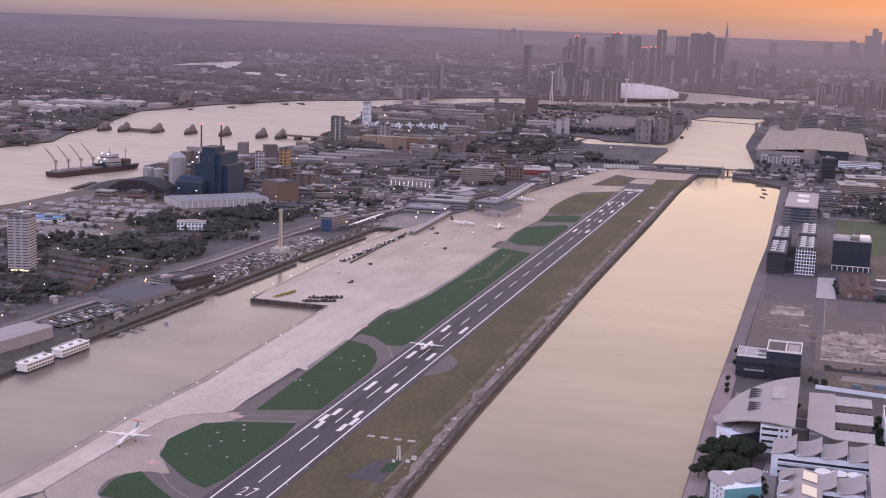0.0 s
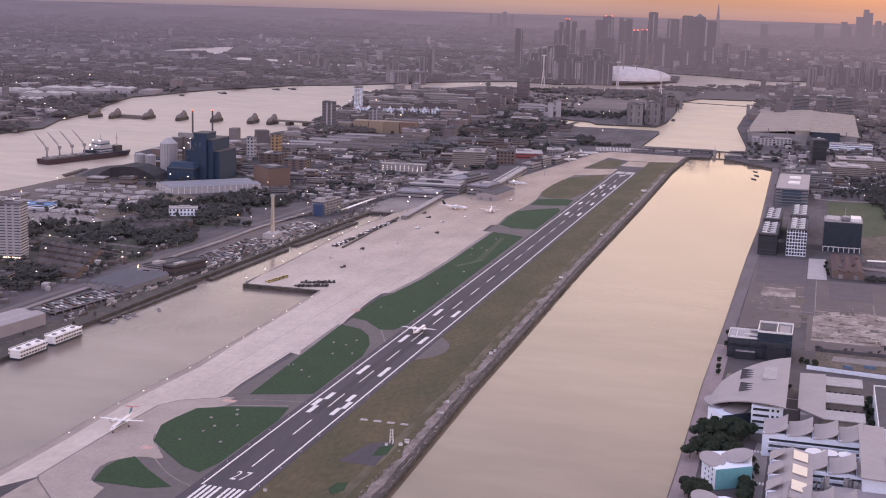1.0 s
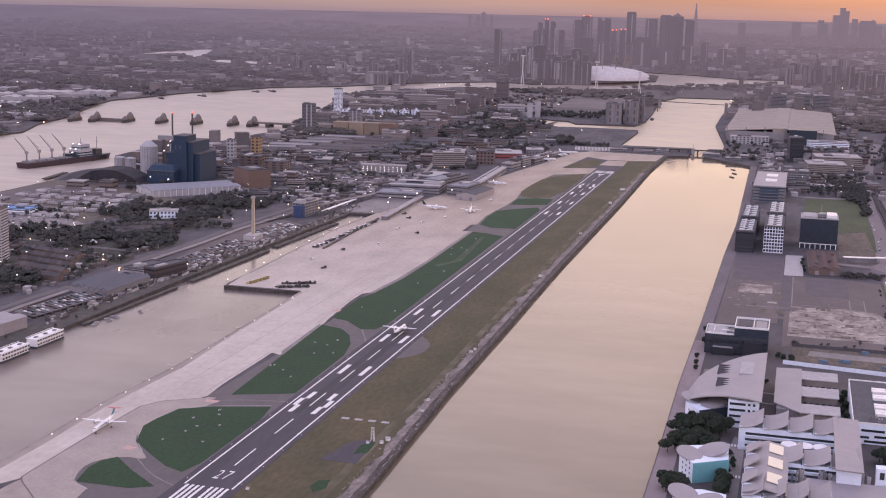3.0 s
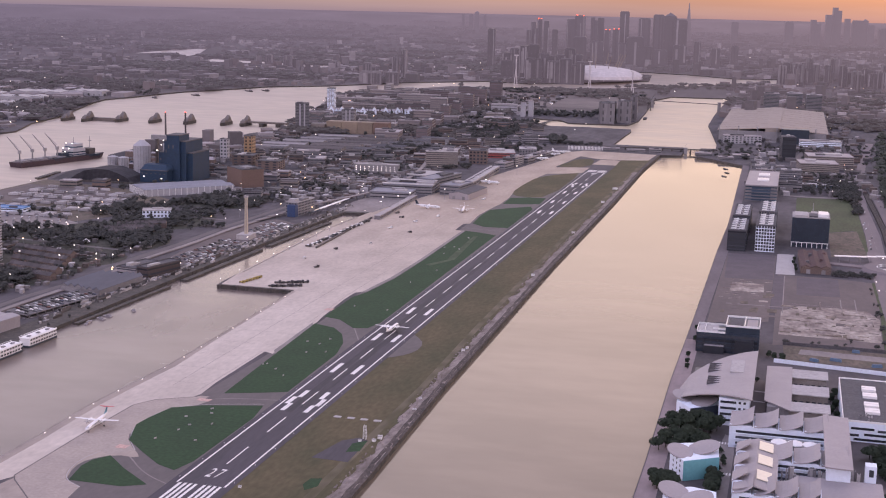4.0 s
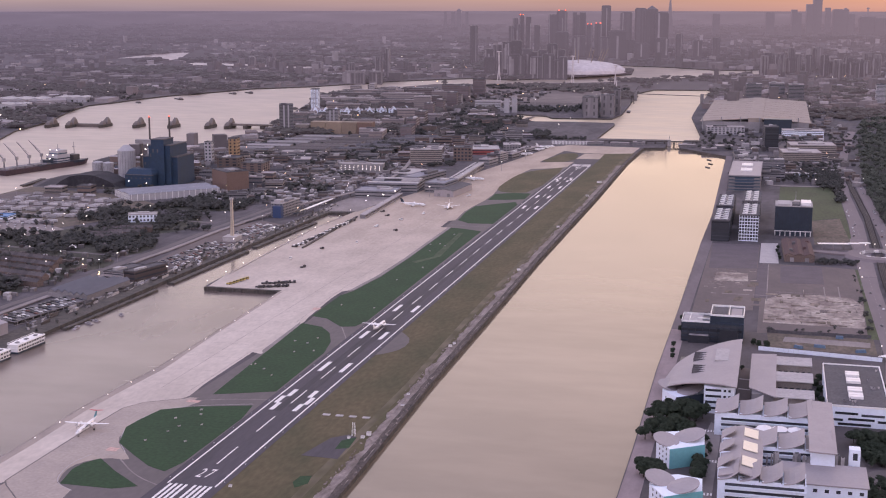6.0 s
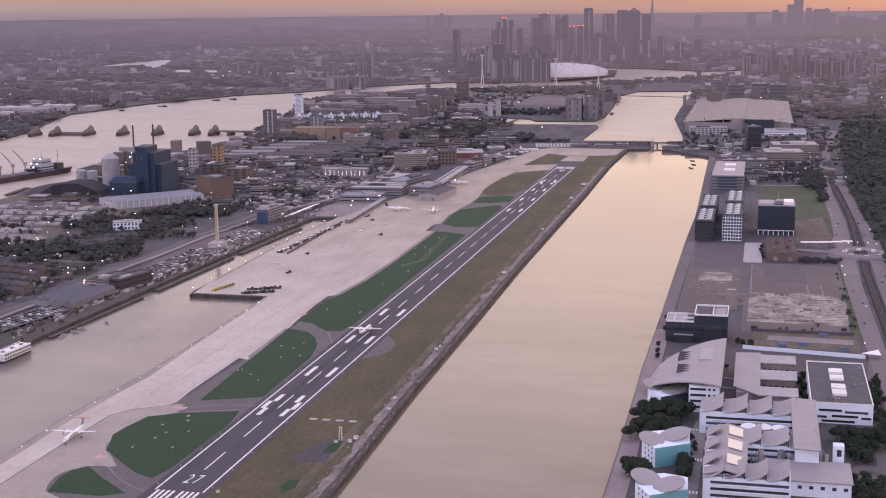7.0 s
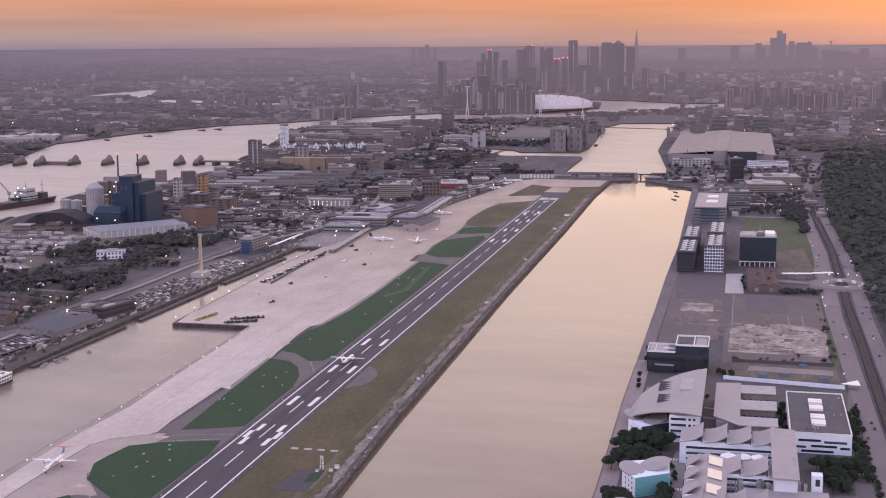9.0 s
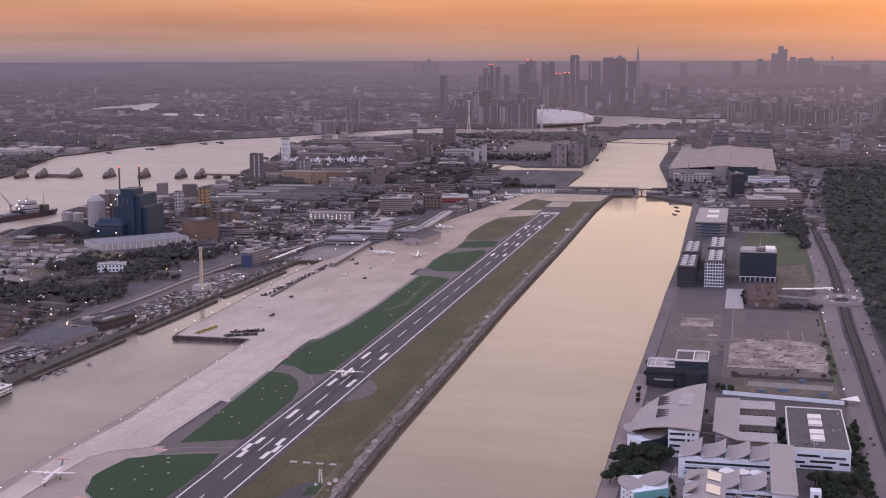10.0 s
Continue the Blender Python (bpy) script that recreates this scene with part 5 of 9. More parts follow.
for sx, sy in ((-13, 15.5), (-4, 20.2), (6, 19.4), (14, 15)):
    flood_mast(HUB[0] + sx * 1.05, HUB[1] + sy * 1.05 - .2, 9, "street lamp beside the roundabout opening", M_LAMP, .4, "street lamp")
station = thing("station_canopy", 388, 838, 0, 12, "long bright white station canopy on slim posts", "canopy")
for i in range(5):
    bm = bmesh.new()
    prism(bm, [(-34 + i * 11, -3.2 - i * .4), (-23.2 + i * 11, -3.4 - i * .4), (-23.2 + i * 11, 3.2 - i * .4), (-34 + i * 11, 3.4 - i * .4)], 6.2 + .5 * max(0, i - 2), 6.7 + .5 * max(0, i - 2))
    part("roof_section", bm, M_PLANE, station)
    bm = bmesh.new()
    for yy in (-2, 2):
        tube(bm, (-29 + i * 11, yy, 0), (-29 + i * 11, yy, 6.2), .2, sides=6)
    part("post", bm, M_STEEL, station)
ring_sheet("roundabout_campus", 377, 118, 4, 13, .2, M_TAXI, "small grey roundabout beside the campus", "roundabout")
sheet("road_campus", [(383, 60), (391, 60), (391, 260), (398, 372), (392, 372), (384, 262), (380, 130)], .15, M_TAXI, "grey access road beside the campus", "road")


# campus, block by block
def slab_roof(name, pts, thick, material, parent, label=""):
    """A roof plate through points (x, y, z), any slope."""
    bm = bmesh.new()
    lo = [bm.verts.new((x, y, z - thick)) for x, y, z in pts]
    hi = [bm.verts.new(p) for p in pts]
    bm.faces.new(hi)
    bm.faces.new(lo[::-1])
    for i in range(len(pts)):
        j = (i + 1) % len(pts)
        bm.faces.new((lo[i], lo[j], hi[j], hi[i]))
    bmesh.ops.recalc_face_normals(bm, faces=bm.faces)
    return part(name, bm, material, parent, label)


def wall_box(parent, x0, x1, y0, y1, z0, z1, material, name="wall"):
    bm = bmesh.new()
    box(bm, x0, x1, y0, y1, z0, z1)
    return part(name, bm, material, parent)


# the curved-roof library by the water
lib = thing("library_building", 0, 0, 0, 0, "white campus building under a great curved grey metal roof", "building")
wall_box(lib, 268, 287, 215, 320, -.5, 18, M_WHITEWALL)
wall_box(lib, 246, 268, 240, 318, -.5, 9, M_NAVY, "glazed_wall")
N = 10
bm = bmesh.new()
rows = []
for i in range(N + 1):
    t = i / N
    z = 8.5 + 13.5 * math.sin(t * math.pi / 2) ** .75
    x = 239.5 + 49.5 * t
    rows.append((x, 236 - 33 * t, 262 + 68 * t ** .45, z))
for (x0, a0, b0, z0), (x1, a1, b1, z1) in zip(rows, rows[1:]):
    up = [bm.verts.new(p) for p in ((x0, a0, z0), (x1, a1, z1), (x1, b1, z1), (x0, b0, z0))]
    dn = [bm.verts.new(v.co - Vector((0, 0, .7))) for v in up]
    bm.faces.new(up)
    bm.faces.new(dn[::-1])
    for i in range(4):
        bm.faces.new((dn[i], dn[(i + 1) % 4], up[(i + 1) % 4], up[i]))
bmesh.ops.remove_doubles(bm, verts=bm.verts, dist=.01)
roof = part("curved_roof", bm, M_GREYROOF, lib)
wall_box(roof, 272, 281, 268, 300, 20.2, 21.9, M_PALEROOF, "roof_light")
for i in range(4):
    wall_box(roof, 258, 270, 246 + i * 5, 246.7 + i * 5, 17, 19.4, M_DARKROOF, "roof_vent")
    wall_box(roof, 257, 269, 278 + i * 6, 278.7 + i * 6, 16.6, 19.2, M_DARKROOF, "roof_vent")
for z in (3, 7, 11, 15):
    wall_box(lib, 269, 279, 214.7, 215.2, z, z + 1.5, M_GLASS, "window_band")
    for xx in (280.5, 283.5):
        wall_box(lib, xx, xx + 1.5, 214.7, 215.2, z, z + 1.5, M_GLASS, "window")


def butterfly_house(x, y, h, turn, side, label, rising=True):
    """A small residence: a wedge-fronted white block under two round roof leaves that tip up to the rear."""
    ob = thing("student_residence", x, y, 0, turn, label, "residence", "round-roofed residences")
    bm = bmesh.new()
    prism(bm, [(0, 0), (19, 13), (18, 31), (5, 35), (-9, 29), (-9, 17)], -.5, h)
    part("wall", bm, M_WHITEWALL, ob)
    bm = bmesh.new()
    prism(bm, [(.4, -.35), (19.4, 12.6), (19, 13.1), (0, .15)], -.4, h - .1)
    part("coloured_wall", bm, side, ob, "coloured front wall")
    for cx, cy, rx, ry in (((-3, 13, 7.5, 9), (10, 23, 9, 9.5)) if rising else ((-4, 23, 8, 9), (9, 14, 8.5, 9))):
        bm = bmesh.new()
        ring = []
        for i in range(22):
            t = 2 * math.pi * i / 22
            px, py = cx + rx * math.cos(t), cy + ry * math.sin(t)
            ring.append((px, py, h + .4 + .12 * (py - cy) + .22 * abs(px - 2.5)))
        lo = [bm.verts.new((p[0], p[1], p[2] - .5)) for p in ring]
        hi = [bm.verts.new(p) for p in ring]
        bm.faces.new(hi)
        bm.faces.new(lo[::-1])
        for i in range(22):
            bm.faces.new((lo[i], lo[(i + 1) % 22], hi[(i + 1) % 22], hi[i]))
        part("roof_leaf", bm, M_GREYROOF, ob)
    for i in range(int(h / 3)):
        for t in (.2, .45, .7):
            bm = bmesh.new()
            px, py = -9 * t, 17 * t
            prism(bm, [(px - .1, py - .2), (px - .1 - .45, py + .65), (px - .45, py + .85), (px + .1, py)], 1 + i * 3, 2.3 + i * 3)
            part("window", bm, M_GLASS, ob)
    return ob


butterfly_house(250, 217, 8.5, 4, M_NAVY, "white and navy residence under round grey roof leaves", False)
butterfly_house(255, 103, 12, 0, M_TEALWALL, "white and turquoise residence under round grey roof leaves")
butterfly_house(258, 28, 12, 0, M_TEALWALL, "white and turquoise residence beside the dock promenade", False)


def sawtooth(x0, x1, y0, y1, h, bays, label):
    """A long white teaching block: storey bands of glazing and a row of curved roof scoops."""
    ob = thing("teaching_block", 0, 0, 0, 0, label, "building", "campus teaching blocks")
    wall_box(ob, x0, x1, y0, y1, -.5, h, M_WHITEWALL)
    for z in (2.5, 6.2, 9.9):
        if z < h - 2:
            wall_box(ob, x0 + 4, x1 - 1, y0 - .12, y0 + .1, z, z + 1.5, M_GLASS, "window_band")
            wall_box(ob, x0 - .12, x0 + .1, y0 + 1, y1 - 1, z, z + 1.7, M_GLASS_BLUE, "window_band")
            bm = bmesh.new()
            box(bm, x0 + 3, x1, y0 - 1.3, y0 - .12, z - .5, z - .2)
            part("sun_shelf", bm, M_WHITEWALL, ob)
    bw = (x1 - x0) / bays
    for b in range(bays):
        bm = bmesh.new()
        a0, a1 = x0 + b * bw, x0 + (b + 1) * bw - .8
        prof = [(a0 + (a1 - a0) * t, h + .4 + 4.6 * t ** 2.2) for t in (0, .25, .5, .75, 1.0)]
        for (xa, za), (xb, zb) in zip(prof, prof[1:]):
            up = [bm.verts.new(p) for p in ((xa, y0 - 1, za), (xb, y0 - 1, zb), (xb, y1 + .5, zb + 1.5), (xa, y1 + .5, za + 1.5))]
            dn = [bm.verts.new(v.co - Vector((0, 0, .35))) for v in up]
            bm.faces.new(up)
            bm.faces.new(dn[::-1])
            for i in range(4):
                bm.faces.new((dn[i], dn[(i + 1) % 4], up[(i + 1) % 4], up[i]))
        part("roof_scoop", bm, M_GREYROOF, ob)
        wall_box(ob, a1 - .6, a1 - .1, y0 + .2, y1 - .2, h - .2, h + 4.6, M_DARKROOF, "scoop_back")
        wall_box(ob, a0 + .2, a1, y0 + .3, y1 - .3, h - .2, h + .6, M_WHITEWALL, "upstand")
    return ob


sawtooth(277, 336, 172, 196, 14, 4, "long white teaching block with grey scooped roofs")
sawtooth(300, 346, 116, 138, 13, 3, "long white teaching block with scooped roofs and glazing")
sawtooth(284, 330, 58, 78, 13, 4, "white teaching block with grey scooped roofs")
linkb = thing("link_building", 0, 0, 0, 0, "tall grey-roofed link between white teaching blocks", "building")
wall_box(linkb, 333, 346, 104, 192, -.5, 17, M_WHITEWALL)
slab_roof("roof", [(332, 100, 18.4), (347, 100, 18), (347, 194, 19.2), (332, 194, 19.8)], .8, M_GREYROOF, linkb)
# pale yellow of the lit rooflights, put into the glass colour
M_CREAM = mat("lit_look_rooflight_glass", (0.80, 0.72, 0.56), 0.35, grain=0.05, size=2)
west = thing("campus_block", 0, 0, 0, 0, "white campus block with grey roofs and large rooflights", "building")
wall_box(west, 285, 306, 62, 140, -.5, 14, M_WHITEWALL)
slab_roof("roof", [(284, 60, 14.2), (295, 60, 17.2), (295, 142, 17.2), (284, 142, 14.2)], .6, M_GREYROOF, west)
slab_roof("roof", [(295, 60, 17.2), (307, 60, 14.4), (307, 142, 14.4), (295, 142, 17.2)], .6, M_GREYROOF, west)
for y0 in (72, 98, 122):
    slab_roof("rooflight", [(296, y0, 17.6), (304, y0, 15.8), (304, y0 + 15, 15.8), (296, y0 + 15, 17.6)], .3, M_CREAM, west, "large rooflight with its lit look painted cream")
    slab_roof("gable_roof", [(283, y0 - 2, 15.2), (291, y0 + 2, 19.4), (291, y0 + 12, 19.4), (283, y0 + 14, 15.2)], .5, M_GREYROOF, west)
    wall_box(west, 283.4, 290.6, y0 - 1.2, y0 - .8, 8, 15.6, M_WHITEWALL, "gable_wall")
    wall_box(west, 284.4, 289.8, y0 - 1.3, y0 - 1.15, 12.6, 13.4, M_GLASS, "slit_window")
east = thing("campus_hall", 0, 0, 0, 0, "low white hall with a flat grey roof", "building")
wall_box(east, 318, 362, 74, 106, -.5, 8.5, M_WHITEWALL)
slab_roof("roof", [(317, 73, 9.2), (363, 73, 9.2), (363, 107, 9.2), (317, 107, 9.2)], .7, M_GREYROOF, east)
for xx in range(322, 360, 6):
    wall_box(east, xx, xx + 2.2, 73.8, 74.1, 4.5, 6.3, M_GLASS, "window")
stair = thing("stair_tower", 0, 0, 0, 0, "small white stair tower with dark opening", "tower")
wall_box(stair, 354, 360, 112, 119, -.5, 17, M_WHITEWALL)
wall_box(stair, 356, 358.5, 111.8, 112.1, 11, 15, M_GLASS, "window")
ring_wall = thing("curved_canopy", 352, 180, 0, 0, "curved turquoise glass wall of campus entrance", "canopy")
for i in range(10):
    a0, a1 = radians(110 + i * 14), radians(110 + (i + 1) * 14)
    bm = bmesh.new()
    prism(bm, [(13 * math.cos(a0), 18 * math.sin(a0)), (13.5 * math.cos(a0), 18.5 * math.sin(a0)), (13.5 * math.cos(a1), 18.5 * math.sin(a1)), (13 * math.cos(a1), 18 * math.sin(a1))][::-1], -.3, 7)
    part("glass_panel", bm, M_TEALWALL, ring_wall)
# white tent roof, roof plant and crossings
tent = thing("tent_canopy", 316, 150, 12.5, 0, "white scalloped tent canopy between the teaching blocks", "canopy")
for i in range(3):
    bm = bmesh.new()
    ring = [bm.verts.new((-9 + i * 9 + 5 * math.cos(k * math.pi / 4), 6 * math.sin(k * math.pi / 4), 1.2)) for k in range(8)]
    tip = bm.verts.new((-9 + i * 9, 0, 3.4))
    for k in range(8):
        bm.faces.new((ring[k], ring[(k + 1) % 8], tip))
    part("tent_sheet", bm, M_PLANE, tent)
wall_box(tent, -13, 13, -5, 5, -13, 1.1, M_GREYWALL, "hall_below")
rng = random.Random(90)
for x0, x1, y0, y1, z, n in ((308, 318, 78, 106, 13, 9), (322, 332, 108, 116, 10, 6), (346, 352, 112, 124, 10, 5), (347, 381, 212, 224, 13.1, 5), (372, 381, 240, 300, 13.1, 5)):
    for i in range(n):
        x, y, w, d = rng.uniform(x0, x1), rng.uniform(y0, y1), rng.uniform(.8, 2.2), rng.uniform(.8, 3)
        ob = thing("roof_machine", x, y, z, rng.choice((0, 90)), "grey ventilation box on a campus roof", "ventilation box", "campus roof plant")
        bm = bmesh.new()
        box(bm, -w / 2, w / 2, -d / 2, d / 2, -.3 if z > 13 else -z, 1.4)
        part("casing", bm, M_GREYWALL if i % 2 else M_PALEROOF, ob)
        bm = bmesh.new()
        tube(bm, (0, 0, 1.4), (0, 0, 1.8), min(w, d) * .35, sides=8)
        part("fan_cowl", bm, M_DARKROOF, ob)
for cx, cy in ((276, 176), (276, 66), (276, 120)):
    for i in range(6):
        sheet("crossing_bar", [(cx - 5 + i * 1.8, cy), (cx - 4 + i * 1.8, cy), (cx - 4 + i * 1.8, cy + 4), (cx - 5 + i * 1.8, cy + 4)], .15, M_WHITE, "white painted bar of a crossing", "marking", .03)
sheet("pavement_campus_walk", [(270, 60), (281, 60), (281, 190), (274, 196), (270, 150)], .12, M_PAVE, "pinkish paved walk between campus buildings", "pavement", .04)
sheet("pavement_library_yard", [(288, 215), (297, 215), (297, 330), (288, 332)], .12, M_LOT, "brown paved yard beside the library", "pavement", .04)
for i, yy in enumerate((246, 275, 300)):
    sheet("yard_band", [(288.5, yy), (296.5, yy - 1), (296.5, yy + 1), (288.5, yy + 2)], .15, M_PALEROOF, "pale paving band across the yard", "marking", .03)
# three-winged block
wing = thing("winged_block", 0, 0, 0, 0, "grey-roofed teaching block with three long wings", "building")
wall_box(wing, 298, 312, 230, 322, -.5, 11, M_GREYWALL)
slab_roof("roof", [(296, 240, 12.2), (313.5, 222, 11.8), (313.5, 330, 12.2), (296, 326, 12.6)], .7, M_GREYROOF, wing)
for y0, y1 in ((225, 244), (264, 286), (306, 327)):
    wall_box(wing, 312, 337, y0 + 1, y1 - 1, -.5, 10, M_BUFF)
    slab_roof("wing_roof", [(313.4, y0, 11.2), (338, y0, 11.2), (338, y1, 11.6), (313.4, y1, 11.6)], .6, M_PALEROOF, wing)
    for xx in range(315, 336, 4):
        wall_box(wing, xx, xx + 2.4, y0 + .85, y0 + 1.1, 4.5, 6.5, M_GLASS, "window")
# sports hall
hall = thing("sports_hall", 0, 0, 0, 0, "white sports hall with flat dark grey roof and rooflights", "building")
wall_box(hall, 345, 383, 208, 308, -.5, 12.6, M_WHITEWALL)
bm = flat_roof(38, 100, 0, .9)
for v in bm.verts:
    v.co += Vector((364, 258, 13))
part("roof_rim", bm, M_PLANE, hall)
wall_box(hall, 345.6, 382.4, 208.6, 307.4, 13.0, 13.15, M_DARKROOF, "roof_sheet")
for y0 in (226, 240, 262, 278):
    for s in range(2):
        wall_box(hall, 359, 368, y0 + s * 5.2, y0 + s * 5.2 + 4.2, 13, 14.8, M_PLANE, "rooflight")
for xx, z0, ln in ((350, 8, 14), (366, 7.2, 14), (347, 3.6, 8), (358, 4.4, 16), (376, 3.6, 6), (352, 1, 20)):
    wall_box(hall, xx, xx + ln, 207.8, 208.1, z0, z0 + 1.5, M_GLASS, "window_band")
# navy office by the water
navy = thing("office_block", 0, 0, 0, 0, "dark navy glass office with roof terraces", "office")
wall_box(navy, 240, 288, 400, 428, -.5, 15.5, M_NAVY)
wall_box(navy, 262, 288, 404, 438, 15.5, 20.5, M_NAVY, "upper_storey")
wall_box(navy, 241, 256, 403, 425, 15.5, 16.1, M_PALEROOF, "roof_terrace")
for z in (2, 5.4, 8.8, 12.2):
    wall_box(navy, 241, 287, 399.8, 400.1, z, z + 2.0, M_GLASS, "window_band")
for x0, x1, y0, y1 in ((262, 288, 403.6, 404.2), (262, 262.6, 404, 438), (287.4, 288, 404, 438), (262, 288, 437.6, 438.2), (276, 276.6, 404, 438)):
    wall_box(navy, x0, x1, y0, y1, 20.5, 22.0, M_PLANE, "roof_rail")
wall_box(navy, 264, 275, 409, 433, 20.5, 21.4, M_DARKROOF, "roof_plant")
wall_box(navy, 278, 286, 409, 433, 20.5, 20.8, M_GREYROOF, "roof_sheet")
wall_box(navy, 246, 262, 395, 400, -.5, 6, M_BLACK, "stepped_wing")
wall_box(navy, 246.6, 261.4, 395.6, 399.6, 6, 6.3, M_GREYROOF, "roof_terrace")
wall_box(navy, 270, 284, 394, 400, -.5, 12, M_BLACK, "stair_bay")
for i in range(9):
    wall_box(navy, 240.2 + i * 5.4, 240.6 + i * 5.4, 399.4, 400, 0, 15.4, M_BLACK, "fin")
for x0, x1, y0, y1 in ((240, 262, 400, 400.4), (240, 240.4, 400, 428), (240, 262, 427.6, 428), (246, 246.4, 403, 425), (252, 262, 412, 412.4)):
    wall_box(navy, x0, x1, y0, y1, 15.5, 16.9, M_PLANE, "terrace_rail")
for x, y, l in ((330, 398, 7), (346, 404, 9), (362, 436, 6), (376, 396, 8)):
    ob = thing("tarpaulin_stack", x, y, .2, x, "stacked materials under a blue tarpaulin", "stack", "covered stacks")
    bm = bmesh.new()
    prism(bm, [(-l / 2, -1.6), (l / 2, -1.6), (l / 2, 1.6), (-l / 2, 1.6)], 0, 2.2, top=[(-l * .44, -1), (l * .44, -1), (l * .44, 1), (-l * .44, 1)])
    part("tarpaulin", bm, mat("blue_tarpaulin", (.08, .13, .2), .6, grain=.2, size=1), ob)
fence = thing("compound_fence", 0, 0, 0, 0, "dark close-boarded fence round the compound", "fence")
for i in range(26):
    wall_box(fence, 306 + i * 3.1, 309 + i * 3.1, 443, 443.3, 0, 2.6, M_DARKROOF, "panel")
hoard = thing("hoarding", 0, 0, 0, 0, "long white hoarding fence round a compound", "fence")
for i in range(24):
    x0 = 300 + i * 3.75
    bm = bmesh.new()
    prism(bm, [(x0, 385 - i * .55), (x0 + 3.7, 384.5 - i * .55), (x0 + 3.7, 384.9 - i * .55), (x0, 385.4 - i * .55)], 0, 3.2)
    part("panel", bm, M_WHITEWALL, hoard)
wedge = thing("entrance_canopy", 394, 378, 0, 0, "white triangular canopy beside the road", "canopy")
slab_roof("sheet", [(-7, -4, 4), (7, -9, 4.5), (6, 5, 5)], .4, M_PLANE, wedge)
bm = bmesh.new()
for q in ((-5, -3.5), (5, -6.5), (4.5, 3)):
    tube(bm, (*q, 0), (*q, 4), .2)
part("post", bm, M_STEEL, wedge)


# ---- albert dock offices ----
def roof_pipes(ob, w, d, h, count):
    for i in range(count):
        bm = bmesh.new()
        yy = -d / 2 + (i + .7) * d / (count + .4)
        for s in (-1, 1):
            tube(bm, (s * w * .22 - 2.2, yy - 2, h + 1.1), (s * w * .22 + 2.6, yy + 3, h + 1.1), .9, sides=8)
        box(bm, -w * .36, w * .36, yy - .3, yy + .3, h, h + .6)
        part("roof_plant", bm, M_PLANE, ob)


def office(x0, x1, y0, y1, h, wall, label, storeys, style, bay=3.0):
    w, d = x1 - x0, y1 - y0
    ob = building("office_block", (x0 + x1) / 2, (y0 + y1) / 2, w, d, h, 0, label, wall, M_DARKROOF, storeys, style, "office", "dockside offices", plant=0, bay=bay, pane=(.78, .74), side_bay=6.0)
    roof_pipes(ob, w, d, h, max(2, int(d / 16)))
    return ob


office(240, 260, 855, 945, 23, M_BLACK, "black-clad office with silver rooftop plant", 6, "bands")
office(240, 260, 965, 1060, 23, M_BLACK, "black-clad dockside office with silver rooftop plant", 6, "bands")
office(270, 291, 862, 950, 29, M_WHITEWALL, "white gridded office with dark windows and rooftop plant", 8, "windows")
office(270, 291, 968, 1060, 29, M_BUFF, "pale gridded office with dark windows and rooftop plant", 7, "windows")
big = building("data_hall", 329, 928, 41, 40, 34, 0, "tall windowless navy hall with pale rooftop plant", M_NAVY, M_PALEROOF, 1, "none", plant=0, cat="hall")
for x0, x1, y0, y1, z1, m in ((-18, -4, -16, 14, 36, M_PALEROOF), (-2, 7, -16, 4, 36, M_DARKROOF), (8, 19, -8, 17, 37, M_PLANE), (0, 7, 6, 17, 36.5, M_PALEROOF)):
    wall_box(big, x0, x1, y0, y1, 34, z1, m, "roof_plant")
for i in range(14):
    wall_box(big, -21 + i * 3 + .1, -21 + i * 3 + .28, -20.12, -19.9, .2, 33.4, M_BLACK, "cladding_rib")
for i in range(8):
    wall_box(big, -20.2 + i * 5.6, -19.4 + i * 5.6, -20.6, -20.15, 0, 5.2, M_PLANE, "frame_leg")
wall_box(big, -20.5, 20.5, -20.5, -20.2, 5.2, 6.0, M_PLANE, "frame_beam")
bm = bmesh.new()
tube(bm, (2, 17, 34), (2, 17, 46), .5, .3)
part("chimney", bm, M_STEEL, big)
glass = building("council_building", 265, 1350, 44, 176, 22, 0, "large glazed office hall with flat grey roof", M_GREYWALL, M_GREYROOF, 5, "bands", "office", plant=0, glass=M_GLASS_BLUE)
for y0 in (-34, 26):
    for s in range(3):
        wall_box(glass, -7, 9, y0 + s * 9, y0 + s * 9 + 6.5, 22, 23.6, M_PLANE, "rooflight")
for z in (1, 5, 9, 13, 17):
    wall_box(glass, -13, 13, -88.6, -88, z, z + 2.4, M_GLASS_BLUE, "atrium_window")
M_REDTILE = mat("red_tile_roof", (0.098, 0.056, 0.054), .85, grain=.25, size=1, stain=.8, stain_size=5, second=(.075, .050, .050))
shed("brick_building", 333, 800, 30, 96, 6.5, 2, "old red brick dock building with tiled hipped roofs", M_BRICK, M_REDTILE, 2.2, 3, cat="building")
for k, (x, y, w, d) in enumerate(((326, 772, 5, 8), (340, 790, 4, 10), (329, 815, 4, 6), (343, 826, 5, 6))):
    ob = thing("roof_dormer", x, y, 8.6, 0, "small brown dormer on the tiled roof", "dormer", "brick building dormers")
    bm = bmesh.new()
    prism(bm, [(-w / 2, -d / 2), (w / 2, -d / 2), (w / 2, d / 2), (-w / 2, d / 2)], -2, 1.4, top=[(-w * .3, -d * .4), (w * .3, -d * .4), (w * .3, d * .4), (-w * .3, d * .4)])
    part("dormer_body", bm, M_REDTILE if k % 2 else M_DARKROOF, ob)
pav = thing("park_pavilion", 348, 1455, 0, -6, "low white curved park pavilion with lit front", "pavilion")
